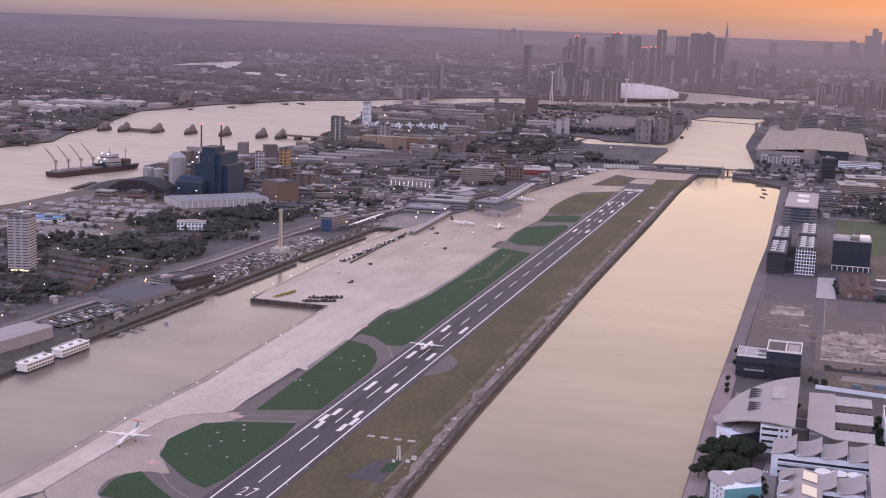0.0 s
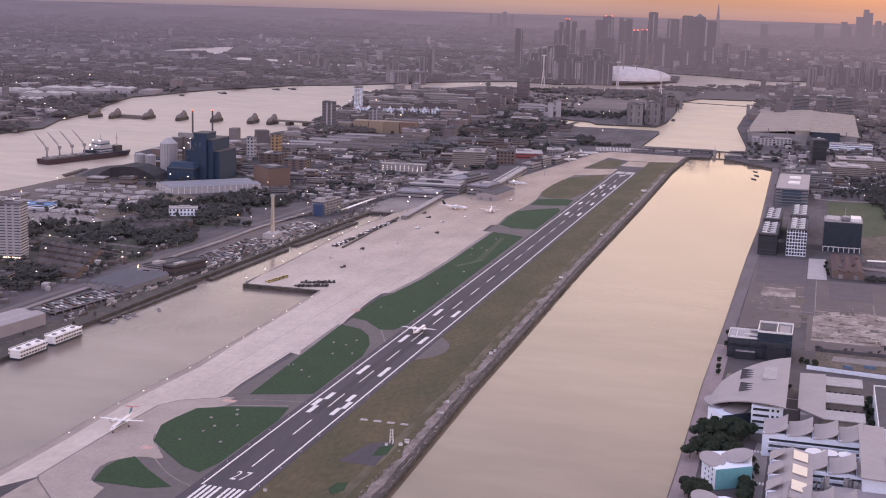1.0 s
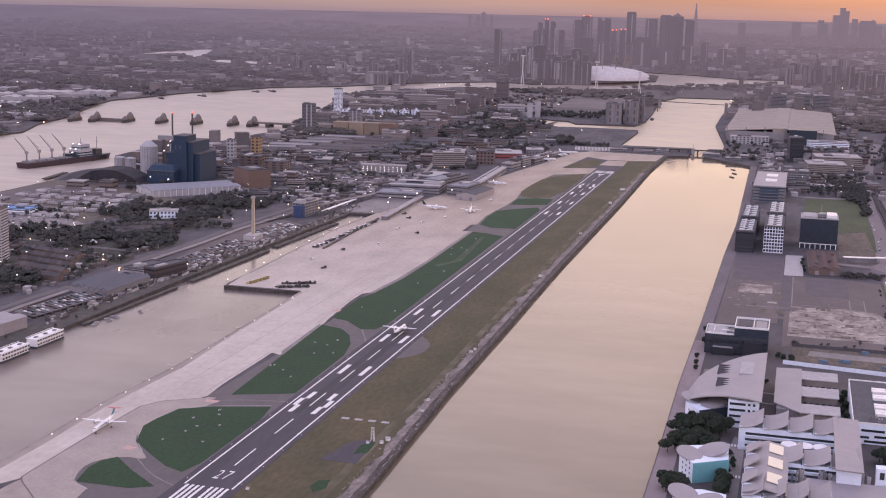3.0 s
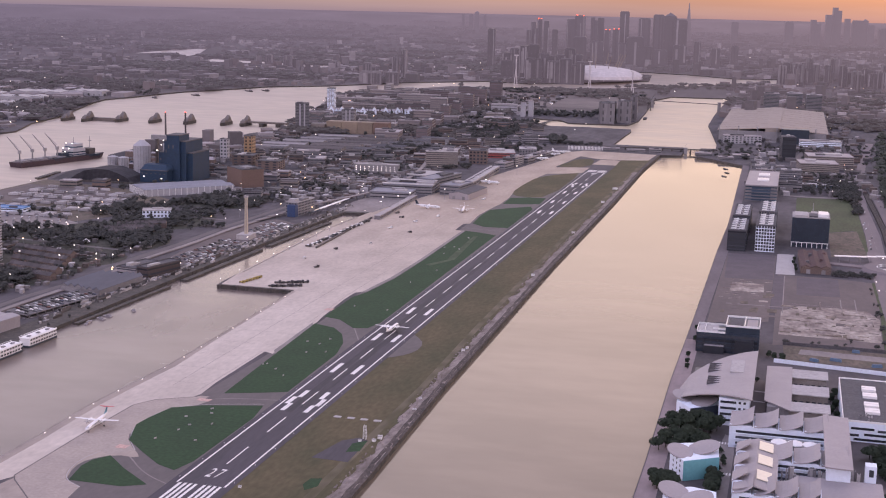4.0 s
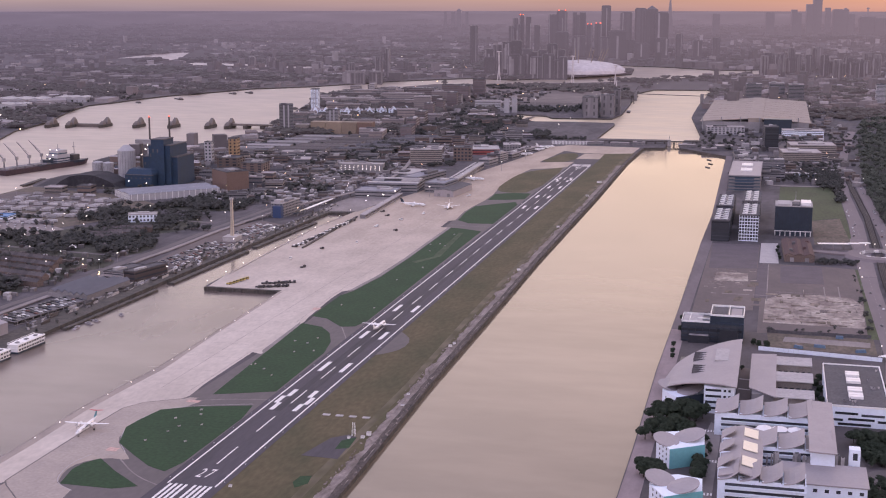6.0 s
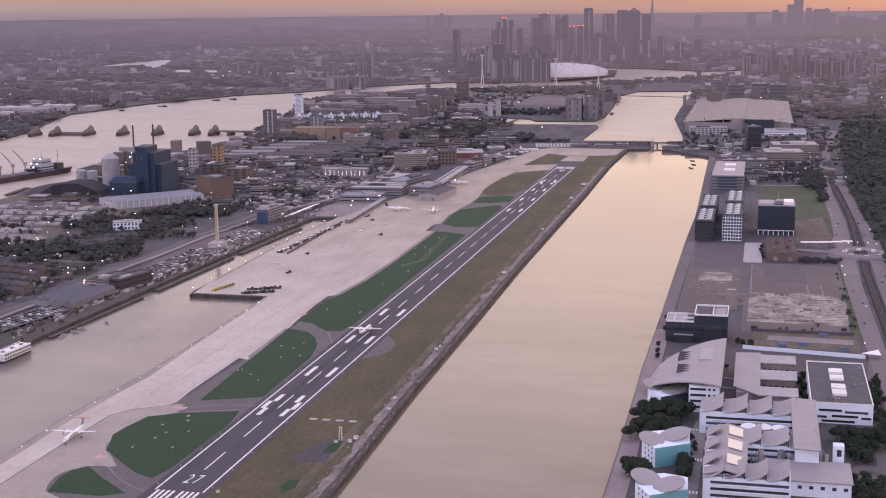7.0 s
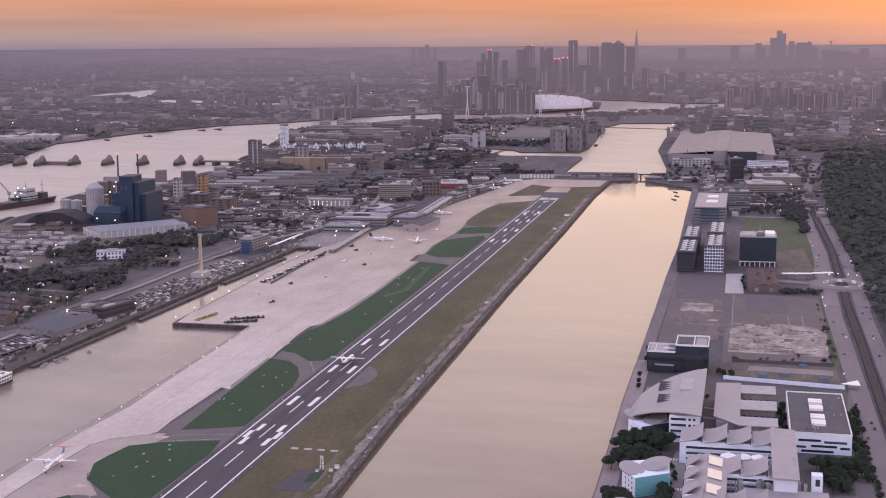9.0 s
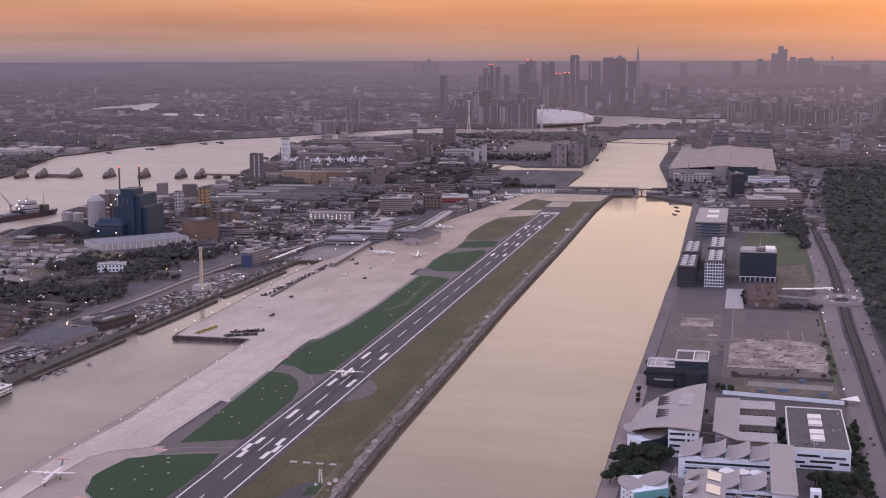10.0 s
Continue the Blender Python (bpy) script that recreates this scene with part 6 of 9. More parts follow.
for i in range(9):
    u = -32 + i * 8
    bm = bmesh.new()
    prism(bm, [(u - 4, -5 - u * u * .004), (u + 3.9, -5 - u * u * .004), (u + 3.9, 5 - u * u * .004), (u - 4, 5 - u * u * .004)], -.3, 4.2)
    part("bay", bm, M_WHITEWALL if i % 2 else M_GLASS_BLUE, pav)
    bm = bmesh.new()
    prism(bm, [(u - 4.2, -6.5 - u * u * .004), (u + 3.9, -6.5 - u * u * .004), (u + 3.9, 5.5 - u * u * .004), (u - 4.2, 5.5 - u * u * .004)], 4.2, 4.8)
    part("roof_section", bm, M_PALEROOF, pav)
building("low_office", 262, 1590, 26, 50, 10, 0, "low pale office with bright roof", M_BUFF, M_PALEROOF, 3, "bands", plant=2)
for i in range(9):
    tree(238 + i * 3.8, 190 + (i % 3) * 6, i % 2, .9 + .05 * (i % 4), i * 50)
for i in range(8):
    tree(236.5 + i * 3.6, 152 + (i % 3) * 8, i % 2, .85 + .06 * (i % 3), i * 70)
for i in range(6):
    tree(240 + i * 2.2, 92 - (i % 2) * 6, 2, 1.1, i * 40)
for i in range(12):
    tree(360 + i * 2.6, 176 - (i % 3) * 9, i % 3, .8, i * 61)
for i in range(9):
    tree(386 + (i % 2) * 3, 190 + i * 12, 2, .8, i * 33)
for i in range(6):
    tree(340 + (i % 2) * 3, 236 + i * 14, 2, .7, i * 77)
for i in range(5):
    tree(271 + (i % 2) * 2, 84 + i * 6, 2, 1.0, i * 20)
for x, y, k, s in ((238, 430, 2, .6), (236, 470, 2, .5), (300, 395, 2, .6), (306, 392, 2, .7), (296, 400, 2, .6), (238, 345, 2, .5), (237, 360, 2, .5), (236, 380, 2, .5), (312, 800, 2, .5), (314, 780, 2, .5), (315, 760, 2, .5), (313, 820, 2, .5)):
    tree(x, y, k, s, x * 7)


# ---- south bank of the george dock ----
sheet("pavement_south_quay", [(-263, -300), (-262, 300), (-257, 500), (-251, 690), (-241, 940.5), (-211, 947.5), (-205, 965), (-205, 1010), (-255, 1010), (-272, 690), (-282, 500), (-290, 300), (-292, -300)], .10, M_QUAY, "dark stained quay edge along the dock", "quay")
sheet("road_south", [(-350, 100), (-340, 388), (-330, 468), (-334, 576), (-328, 667), (-328, 793), (-318, 992), (-288, 1160), (-293, 1163), (-325, 992), (-336, 793), (-337, 667), (-343, 576), (-338, 468), (-348, 388), (-358, 100)], .12, M_TAXI, "grey road along the railway", "road")
rail = thing("railway_viaduct", 0, 0, 0, 0, "long pale railway viaduct past the terminal", "viaduct")
rpts = [(-352, 100), (-341, 388), (-333, 468), (-338, 576), (-330, 667), (-330, 793), (-312, 900), (-285, 1000), (-262, 1080), (-250, 1180), (-262, 1320), (-290, 1480), (-330, 1640)]
rpts = curve(rpts, 2)
for (x0, y0), (x1, y1) in zip(rpts, rpts[1:]):
    bm = bmesh.new()
    hgt = 1.5 if y0 < 800 else min(6.5, 1.5 + (y0 - 800) * .03)
    prism(bm, [(x0 + 8, y0), (x0 + 14, y0), (x1 + 14, y1), (x1 + 8, y1)], hgt - 1, hgt)
    part("deck", bm, M_PAVE, rail)
    if hgt > 3:
        bm = bmesh.new()
        box(bm, x0 + 10, x0 + 12, y0 - .6, y0 + .6, -.4, hgt - .9)
        part("pier", bm, M_GREYWALL, rail)
# pontoons at the foot of the quay
for x0, y0, x1, y1, w in ((-249, 505, -243, 678, 6), (-243, 700, -234, 872, 6), (-256, 320, -250, 476, 4)):
    ob = thing("pontoon", 0, 0, 0, 0, "long dark floating pontoon along the quay", "pontoon", "dock pontoons")
    n = int((y1 - y0) / 22)
    for i in range(n):
        a, b = i / n, (i + .985) / n
        bm = bmesh.new()
        prism(bm, [(x0 + (x1 - x0) * a - w / 2, y0 + (y1 - y0) * a), (x0 + (x1 - x0) * a + w / 2, y0 + (y1 - y0) * a), (x0 + (x1 - x0) * b + w / 2, y0 + (y1 - y0) * b), (x0 + (x1 - x0) * b - w / 2, y0 + (y1 - y0) * b)], -3.6, -1.2)
        part("float_section", bm, M_QUAY, ob)
    for i in range(n + 1):
        a = i / n
        bm = bmesh.new()
        tube(bm, (x0 + (x1 - x0) * a - w / 2 - .6, y0 + (y1 - y0) * a, -6), (x0 + (x1 - x0) * a - w / 2 - .6, y0 + (y1 - y0) * a, 1.5), .4)
        part("pile", bm, M_DARKMETAL, ob)
pier = thing("dock_pier", 0, 0, 0, 0, "dark timber-fronted pier at the apron corner", "pier")
for i in range(9):
    wall_box(pier, -208 + i * 8.4, -208 + i * 8.4 + 8.2, 489.5, 493.5, -3.8, .5, M_QUAY, "pier_section")
    bm = bmesh.new()
    tube(bm, (-204 + i * 8.4, 489, -6), (-204 + i * 8.4, 489, 1.1), .45)
    part("pile", bm, M_DARKMETAL, pier)


def houseboat(x, y, turn, l, label):
    ob = thing("floating_hotel", x, y, WATER_Z, turn, label, "boat", "moored accommodation boats")
    bm = bmesh.new()
    prism(bm, [(-4.6, -l / 2), (4.6, -l / 2), (4.6, l / 2), (-4.6, l / 2)], -.6, 1.4)
    part("hull", bm, M_NAVY, ob)
    for i in range(2):
        bm = bmesh.new()
        box(bm, -4.2, 4.2, -l / 2 + .5, l / 2 - .5, 1.4 + i * 2.8, 4.0 + i * 2.8)
        part("deck_storey", bm, M_PLANE, ob)
        for s in (-1, 1):
            for j in range(int(l / 3.4)):
                bm = bmesh.new()
                yy = -l / 2 + 2 + j * 3.4
                box(bm, s * 4.2 - .07, s * 4.2 + .07, yy, yy + 2.2, 2.1 + i * 2.8, 3.5 + i * 2.8)
                part("window", bm, M_GLASS, ob)
    bm = bmesh.new()
    prism(bm, [(-4.9, -l / 2), (4.9, -l / 2), (4.9, l / 2), (-4.9, l / 2)], 6.9, 7.3)
    part("roof", bm, M_PLANE, ob)
    for z in (4.3, 7.3):
        bm = bmesh.new()
        for s in (-1, 1):
            box(bm, s * 4.85 - .08, s * 4.85 + .08, -l / 2, l / 2, z + .7, z + 1.0)
            for j in range(7):
                yy = -l / 2 + .3 + j * (l - .6) / 6
                box(bm, s * 4.85 - .1, s * 4.85 + .1, yy - .1, yy + .1, z, z + 1)
        part("railing", bm, M_PLANE, ob)
    bm = bmesh.new()
    box(bm, -4.9, 4.9, -l / 2, l / 2, 4.1, 4.3)
    part("walkway_deck", bm, M_PLANE, ob)
    for j in range(3):
        bm = bmesh.new()
        box(bm, -1.2, 1.2, -l / 3 + j * l / 3 - 1.5, -l / 3 + j * l / 3 + 1.5, 7.3, 8.1)
        part("roof_hatch", bm, M_GREYWALL, ob)
    return ob


houseboat(-256, 216, -3, 34, "white two-storey accommodation boat moored at quay")
houseboat(-255, 262, -3, 36, "white two-storey accommodation boat moored beside pontoon")
for x, y, l, a in ((-248, 345, 12, 60), (-247, 355, 10, 75), (-250, 330, 14, 10), (-236, 1000 - 620, 8, 40)):
    ob = thing("small_boat", x, y, WATER_Z, a, "small moored boat with pale deck", "boat", "small boats in the dock")
    bm = bmesh.new()
    prism(bm, [(-1.4, -l / 2), (1.4, -l / 2), (1.6, l * .2), (0, l / 2), (-1.6, l * .2)], -.3, .9)
    part("hull", bm, M_GREYROOF, ob)
    bm = bmesh.new()
    prism(bm, [(-.9, -l * .3), (.9, -l * .3), (.9, l * .1), (-.9, l * .1)], .9, 2)
    part("cabin", bm, M_GREYWALL, ob)
# buildings along the quay
bld = shed("warehouse_hall", -309, 250, 30, 84, 9, -8, "large grey metal warehouse beside the quay", M_GREYROOF, M_GREYROOF, 1.5, 2)
park = thing("parking_deck", 0, 0, 0, 0, "pale two-level parking deck full of cars", "car park")
for z in (0.5, 3.2):
    bm = bmesh.new()
    prism(bm, [(-297, 313), (-281, 402), (-308, 418), (-323, 323)], z - .5, z)
    part("deck", bm, M_SHEDGREY, park)
for i in range(10):
    t = i / 9
    bm = bmesh.new()
    box(bm, -296.5 + 15 * t - .4, -296.5 + 15 * t + .4, 316 + 84 * t - .4, 316 + 84 * t + .4, -.3, 2.8)
    part("column", bm, M_GREYWALL, park)
rng = random.Random(5)
for r in range(4):
    for i in range(17):
        if rng.random() < .75:
            t, u = (i + .5) / 17, (r + .6) / 4.4
            car(-297 + 16 * t - 26 * u, 313 + 89 * t + 13 * u, 80, rng, 3.22)
for i, (x, y, w, d, h) in enumerate(((-315, 448, 22, 62, 7), (-292, 446, 20, 72, 7))):
    shed("dock_shed", x, y, w, d, h - 2, -4, "long blue-grey roofed dock shed with ridged bays", M_GREYWALL, M_BLUEDARK, 2.8, 3)
dbox = building("brick_pavilion", -283, 521, 14, 48, 9.5, -14, "dark brown brick building with open roof court", mat("dark_brown_brick", (.075, .055, .052), .85, grain=.2, size=1), M_DARKROOF, 2, "bands", plant=1)
building("grey_annex", -303, 522, 24, 44, 7, -10, "low grey building with flat dark roof", M_GREYROOF, M_DARKROOF, 2, "bands", plant=2)
# main car park
sheet("pavement_south_car_park", [(-304, 556), (-262, 556), (-258, 700), (-252, 830), (-300, 862), (-318, 800), (-316, 667)], .09, M_LOT, "tarmac car park full of cars beside the dock", "car park")
for r in range(7):
    for i in range(52):
        x, y = -303 + (0, 5.2, 14, 19.2, 28, 33.2, 41.5)[r] + .035 * i * 5.5, 562 + i * 5.5
        if 708 < y < 744 and x < -268 or y > 840 - (x + 300) * .4:
            continue
        if x < -262 + (y - 556) * .03 and rng.random() < .72:
            car(x, y + rng.choice((0, 0, 2.6)), 84, rng)
mast = thing("remote_tower_mast", -280, 726, 0, 0, "tall buff camera mast on a pale square base", "mast")
wall_box(mast, -7.5, 7.5, -10, 10, -.5, 5.5, M_PALEROOF, "base_building")
bm = bmesh.new()
prism(bm, [(-1.7, -1.7), (1.7, -1.7), (1.7, 1.7), (-1.7, 1.7)], 5.5, 46, top=[(-1.3, -1.3), (1.3, -1.3), (1.3, 1.3), (-1.3, 1.3)])
part("shaft", bm, M_MAST, mast)
for s in (-1, 1):
    bm = bmesh.new()
    box(bm, s * .9 - .12, s * .9 + .12, -1.85, -1.6, 6, 45.5)
    part("ladder_rail", bm, M_STEEL, mast)
bm = bmesh.new()
prism(bm, [(-2, -2), (2, -2), (2, 2), (-2, 2)], 46, 48)
part("camera_head", bm, M_PALEROOF, mast)
for s in ((-1.6, -1.6), (1.6, 1.6), (0, 0)):
    bm = bmesh.new()
    tube(bm, (*s, 48), (*s, 51), .12, .05, 5)
    part("antenna", bm, M_STEEL, mast)
off = building("dock_office", -288, 914, 16, 48, 17, -6, "pale dock office with blue glazed end", M_GREYWALL, M_PALEROOF, 5, "windows", "office", plant=3, bay=4)
wall_box(off, -2, 8.6, -31, -23.5, -.4, 14.5, mat("deep_blue_cladding", (.035, .06, .14), .5, grain=.1, size=1.5), "stair_block")
wall_box(off, -6, 3, -20, -10, 17, 20.5, M_PALEROOF, "lift_house")
walkb = thing("covered_walkway", 0, 0, 0, 0, "long covered walkway with white and blue roof", "walkway")
for i in range(12):
    y0 = 895 + i * 11.2
    x0 = -269 + i * .45
    bm = bmesh.new()
    prism(bm, [(x0 - 2, y0), (x0 + 2, y0), (x0 + 2.4, y0 + 11), (x0 - 1.6, y0 + 11)], 4.4, 5.2)
    part("roof_section", bm, M_PLANE if i > 2 else M_GLASS_BLUE, walkb)
    bm = bmesh.new()
    for s in (-1.6, 1.6):
        tube(bm, (x0 + s, y0 + 5, 0), (x0 + s, y0 + 5, 4.4), .18, sides=5)
    part("post", bm, M_STEEL, walkb)
barrier = thing("baggage_barrier", 0, 0, 0, 0, "long dark barrier with stored trolleys along apron", "barrier")
for i in range(15):
    t = i / 15
    wall_box(barrier, -187.5 - 7 * t, -186 - 7 * t, 698 + 215 * t, 698 + 215 * t + 13.6, 0, 1.9, M_DARKMETAL, "section")
railing = thing("dock_edge_rail", 0, 0, 0, 0, "pale kerb rail along the dock edge of apron", "rail")
for i in range(18):
    y = 552 + i * 20
    x = -209 - (y - 548) * .03 if y < 800 else -216.5 + (y - 800) * .04
    wall_box(railing, x - .2, x + .2, y, y + 18.4, .1, 1.1, M_PALEROOF, "rail_panel")
# terminal
sheet("pavement_forecourt", [(-250, 950), (-206, 955), (-198, 1050), (-200, 1095), (-250, 1110), (-258, 1030)], .14, M_PAVE, "grey terminal forecourt at the dock head", "forecourt")


def terminal_part(x, y, w, d, h, turn, label, roof, storeys=2):
    return building("terminal_building", x, y, w, d, h, turn, label, M_GREYWALL, M_BLUEROOF, storeys, "bands", "terminal", "airport terminal wings", plant=2)


terminal_part(-222, 1095, 56, 40, 9, 4, "low grey-roofed terminal wing at dock head", M_GREYROOF)
terminal_part(-214, 1162, 70, 64, 12, 4, "grey terminal wing with stepped roof decks", M_GREYROOF, 3)
terminal_part(-188, 1215, 26, 90, 17, -12, "tall grey terminal hall with flat roof", M_GREYROOF, 4)
terminal_part(-150, 1165, 30, 50, 14, -8, "grey terminal block beside the pier", M_GREYROOF, 3)
for i, (x, w, z) in enumerate(((-214, 74, 12.6), (-212, 66, 15.2))):
    ob = thing("roof_canopy", x, 1140 + i * 26, 0, 4, "long thin pale canopy above the terminal roof", "canopy", "terminal canopies")
    bm = bmesh.new()
    box(bm, -w / 2, w / 2, -6, 6, z, z + .7)
    part("canopy_sheet", bm, M_PALEROOF, ob)
    bm = bmesh.new()
    for s in range(-3, 4):
        tube(bm, (s * w / 7, 0, 8), (s * w / 7, 0, z), .3, sides=5)
    part("post", bm, M_STEEL, ob)
corr = thing("covered_corridor", 0, 0, 0, 0, "long low glazed corridor beside the aircraft stands", "corridor")
for i in range(14):
    t = i / 14
    x0, y0 = -184 - 7 * t, 905 + 190 * t
    wall_box(corr, x0 - 3.5, x0 + 3.5, y0, y0 + 13.2, -.3, 4.6, M_GREYWALL, "bay")
    wall_box(corr, x0 - 3.9, x0 + 3.9, y0 + .3, y0 + 12.8, 4.6, 5.1, M_GREYROOF, "roof_panel")
    wall_box(corr, x0 + 3.4, x0 + 3.6, y0 + 1, y0 + 12, 1.6, 3.6, M_GLASS, "window")
pierb = thing("pier_building", 0, 0, 0, 0, "long narrow passenger pier with pale ribbed roof", "pier building")
for i in range(18):
    t = i / 18
    x0, y0 = -146 - 8 * t, 1140 + 290 * t
    bm = bmesh.new()
    prism(bm, [(x0 - 7, y0), (x0 + 7, y0), (x0 + 6.6, y0 + 16), (x0 - 7.4, y0 + 16)], -.4, 7.5)
    seg = part("bay", bm, M_GREYWALL, pierb)
    bm = bmesh.new()
    prism(bm, [(x0 - 7.6, y0 + .3), (x0 + 7.6, y0 + .3), (x0 + 7.2, y0 + 14.6), (x0 - 8, y0 + 14.6)], 7.6, 9)
    part("roof_panel", bm, M_PALEROOF, seg)
    bm = bmesh.new()
    box(bm, x0 + 6.95, x0 + 7.15, y0 + 1.5, y0 + 13, 3.5, 6)
    part("window", bm, M_GLASS, seg)
    bm = bmesh.new()
    box(bm, x0 - 3, x0 - 1, y0 + 4, y0 + 10, 9, 9.9)
    part("roof_vent", bm, M_DARKROOF, seg)
shed("hangar", -128, 1146, 28, 78, 8, -6, "grey apron hangar with dark pitched roof", M_GREYROOF, M_DARKROOF, 2.4, 1)
building("car_rental_block", -232, 1300, 34, 60, 8, -14, "low terminal annex with pale roof", M_GREYWALL, M_PALEROOF, 2, "bands")
for x, y, w, d, h, a in ((-150, 1480, 18, 40, 10, -10), (-142, 1530, 16, 34, 14, -12), (-132, 1570, 20, 30, 9, -12), (-128, 1620, 18, 34, 8, -10), (-122, 1680, 20, 40, 7, -10)):
    building("apron_building", x, y, w, d, h, a, "small grey building at the jet apron", M_GREYWALL, M_GREYROOF, max(2, int(h / 3.5)), "bands")

# ---- the refinery on the river ----
M_COAL = mat("black_works_yard", (0.048, 0.044, 0.050), .95, grain=.25, size=4, stain=.8, stain_size=20, second=(.028, .027, .033))
M_REFBLUE = mat("dark_blue_cladding", (0.020, 0.043, 0.084), 0.7, grain=0.15, size=2, stain=0.6, stain_size=12, second=(0.022, 0.040, 0.064))
# ochre stands for warm evening light on the wall, put into its colour
M_WARMLIT = mat("warm_lit_cladding", (0.32, 0.205, 0.11), .6, grain=.1, size=2, stain=.4, stain_size=8, second=(.34, .21, .11))
M_RUST = mat("orange_brick", (0.185, 0.122, 0.10), 0.85, grain=0.15, size=1.5, stain=0.5, stain_size=8, second=(0.17, 0.115, 0.09))
M_SILO = mat("pale_silo_concrete", (0.40, 0.385, 0.40), 0.7, grain=0.08, size=2, stain=0.4, stain_size=8, second=(0.3, 0.29, 0.3))
ref = thing("refinery_block", -570, 1125, 0, 0, "huge dark blue refinery hall with stepped roof", "refinery")
for x0, x1, y0, y1, z1, n in ((-32, 10, -33, -6, 17, "front_hall"), (-16, 38, -6, 50, 41, "hall"), (-4, 30, -12, 44, 58, "tall_hall"), (2, 22, -16, 16, 67, "tower")):
    w = wall_box(ref, x0, x1, y0, y1, -1, z1, M_REFBLUE, n)
    bm = bmesh.new()
    box(bm, x0 - .5, x1 + .5, y0 - .5, y1 + .5, z1, z1 + 1.2)
    part("roof_edge", bm, M_DARKROOF, w)
    for i in range(int((x1 - x0) / 7)):
        wall_box(w, x0 + 2 + i * 7, x0 + 4.2 + i * 7, y0 - .2, y0 + .2, z1 * .72, z1 * .8, M_DARKROOF, "louvre")
wall_box(ref, -62, -22, 60, 68, 52, 58, M_GREYWALL, "conveyor_gallery")
wall_box(ref, -56, -52, 62, 66, -1, 52, M_DARKMETAL, "gallery_tower")
bm = bmesh.new()
prism(bm, [(-32, -33), (10, -33), (14, -6), (-32, -6)], 17, 25, top=[(-28, -26), (6, -26), (12, -8), (-30, -8)])
part("mound_roof", bm, M_REFBLUE, ref)
bm = bmesh.new()
for x, y, z in ((-40, 58, 50), (-30, 58, 50), (-8, -12.6, 52), (-15, -12.6, 44), (-26, -34, 8), (2, -34, 6)):
    box(bm, x - .7, x + .7, y - .5, y + .5, z, z + 1.2)
part("flood_lamp", bm, M_LAMP, ref)


def silo(x, y, r, h, cap, label):
    ob = thing("silo", x, y, 0, 0, label, "silo", "refinery silos")
    bm = bmesh.new()
    lathe(bm, [(0, 0, r, r), (h, 0, r, r)], 20)
    bmesh.ops.rotate(bm, verts=bm.verts, matrix=Matrix.Rotation(radians(90), 3, "X"))
    part("drum", bm, M_SILO, ob)
    bm = bmesh.new()
    tube(bm, (0, 0, h), (0, 0, h + cap), r * 1.02, r * .3, 20)
    part("cone_roof", bm, M_SILO, ob)
    bm = bmesh.new()
    for a in range(20):
        t = 2 * math.pi * a / 20
        tube(bm, (r * math.cos(t), r * math.sin(t), 0), (r * math.cos(t), r * math.sin(t), h), .25, sides=4)
    part("rib", bm, M_GREYWALL, ob)
    return ob


silo(-636, 1164, 13, 44, 8, "great pale concrete silo with conical cap")
silo(-602, 1180, 7, 46, 2, "tall pale concrete silo beside the refinery hall")
silo(-700, 1192, 8, 21, 1.5, "pale storage silo near the river")
silo(-680, 1188, 8, 21, 1.5, "pale storage silo near the jetty")
for x, y in ((-640, 1250), (-615, 1268)):
    ob = thing("chimney", x, y, 0, 0, "slender dark chimney with red beacon at top", "chimney", "refinery chimneys")
    bm = bmesh.new()
    tube(bm, (0, 0, 0), (0, 0, 86), 1.8, 1.3, 10)
    part("flue_pipe", bm, M_DARKMETAL, ob)
    bm = bmesh.new()
    tube(bm, (0, 0, 86), (0, 0, 87.6), 1.2, 1.2, 8)
    part("beacon", bm, M_REDLAMP, ob)
lsh = shed("long_warehouse", -505, 1028, 62, 128, 9, -44, "long pale blue warehouse with ribbed walls", M_SILO, M_BLUEROOF, 2, 2)
for i in range(16):
    wall_box(lsh, 31, 31.5, -62 + i * 8.2, -61.4 + i * 8.2, 0, 9.4, M_PLANE, "wall_rib")
    wall_box(lsh, -30 + i * 4, -29.5 + i * 4, -64.4, -64, 0, 9.2, M_PLANE, "wall_rib")
building("brick_warehouse", -450, 1118, 50, 34, 26, -42, "orange brick warehouse block with plain walls", M_RUST, M_DARKROOF, 1, "none", plant=2)
building("processing_house", -486, 1300, 36, 36, 15, 5, "dark processing building with rows of windows", M_BRICK, M_DARKROOF, 4, "windows", plant=3, bay=10)
building("processing_house", -540, 1330, 34, 36, 18, 5, "dark grey processing building with vents", M_BRICK, M_DARKROOF, 4, "windows", plant=3, bay=10)
t = building("boiler_house", -572, 1420, 14, 18, 38, 5, "narrow tall building beside the refinery, warm light painted ochre", M_WARMLIT, M_DARKROOF, 7, "windows", plant=1, bay=5)
building("boiler_house", -606, 1395, 12, 14, 34, 5, "narrow pale tower building beside the refinery", M_SILO, M_DARKROOF, 6, "windows", plant=1, bay=5)
heap = thing("sugar_store", -652, 1088, 0, 3, "low dark domed store beside the silos", "store")
bm = bmesh.new()
prof = [(-50, 0), (-38, 9), (-24, 16), (-8, 19), (14, 18.5), (30, 13), (42, 8), (48, 0)]
va = [bm.verts.new((x, -24, z)) for x, z in prof]
vb = [bm.verts.new((x, 24, z)) for x, z in prof]
for i in range(len(prof) - 1):
    bm.faces.new((va[i], va[i + 1], vb[i + 1], vb[i]))
bm.faces.new(va[::-1])
bm.faces.new(vb)
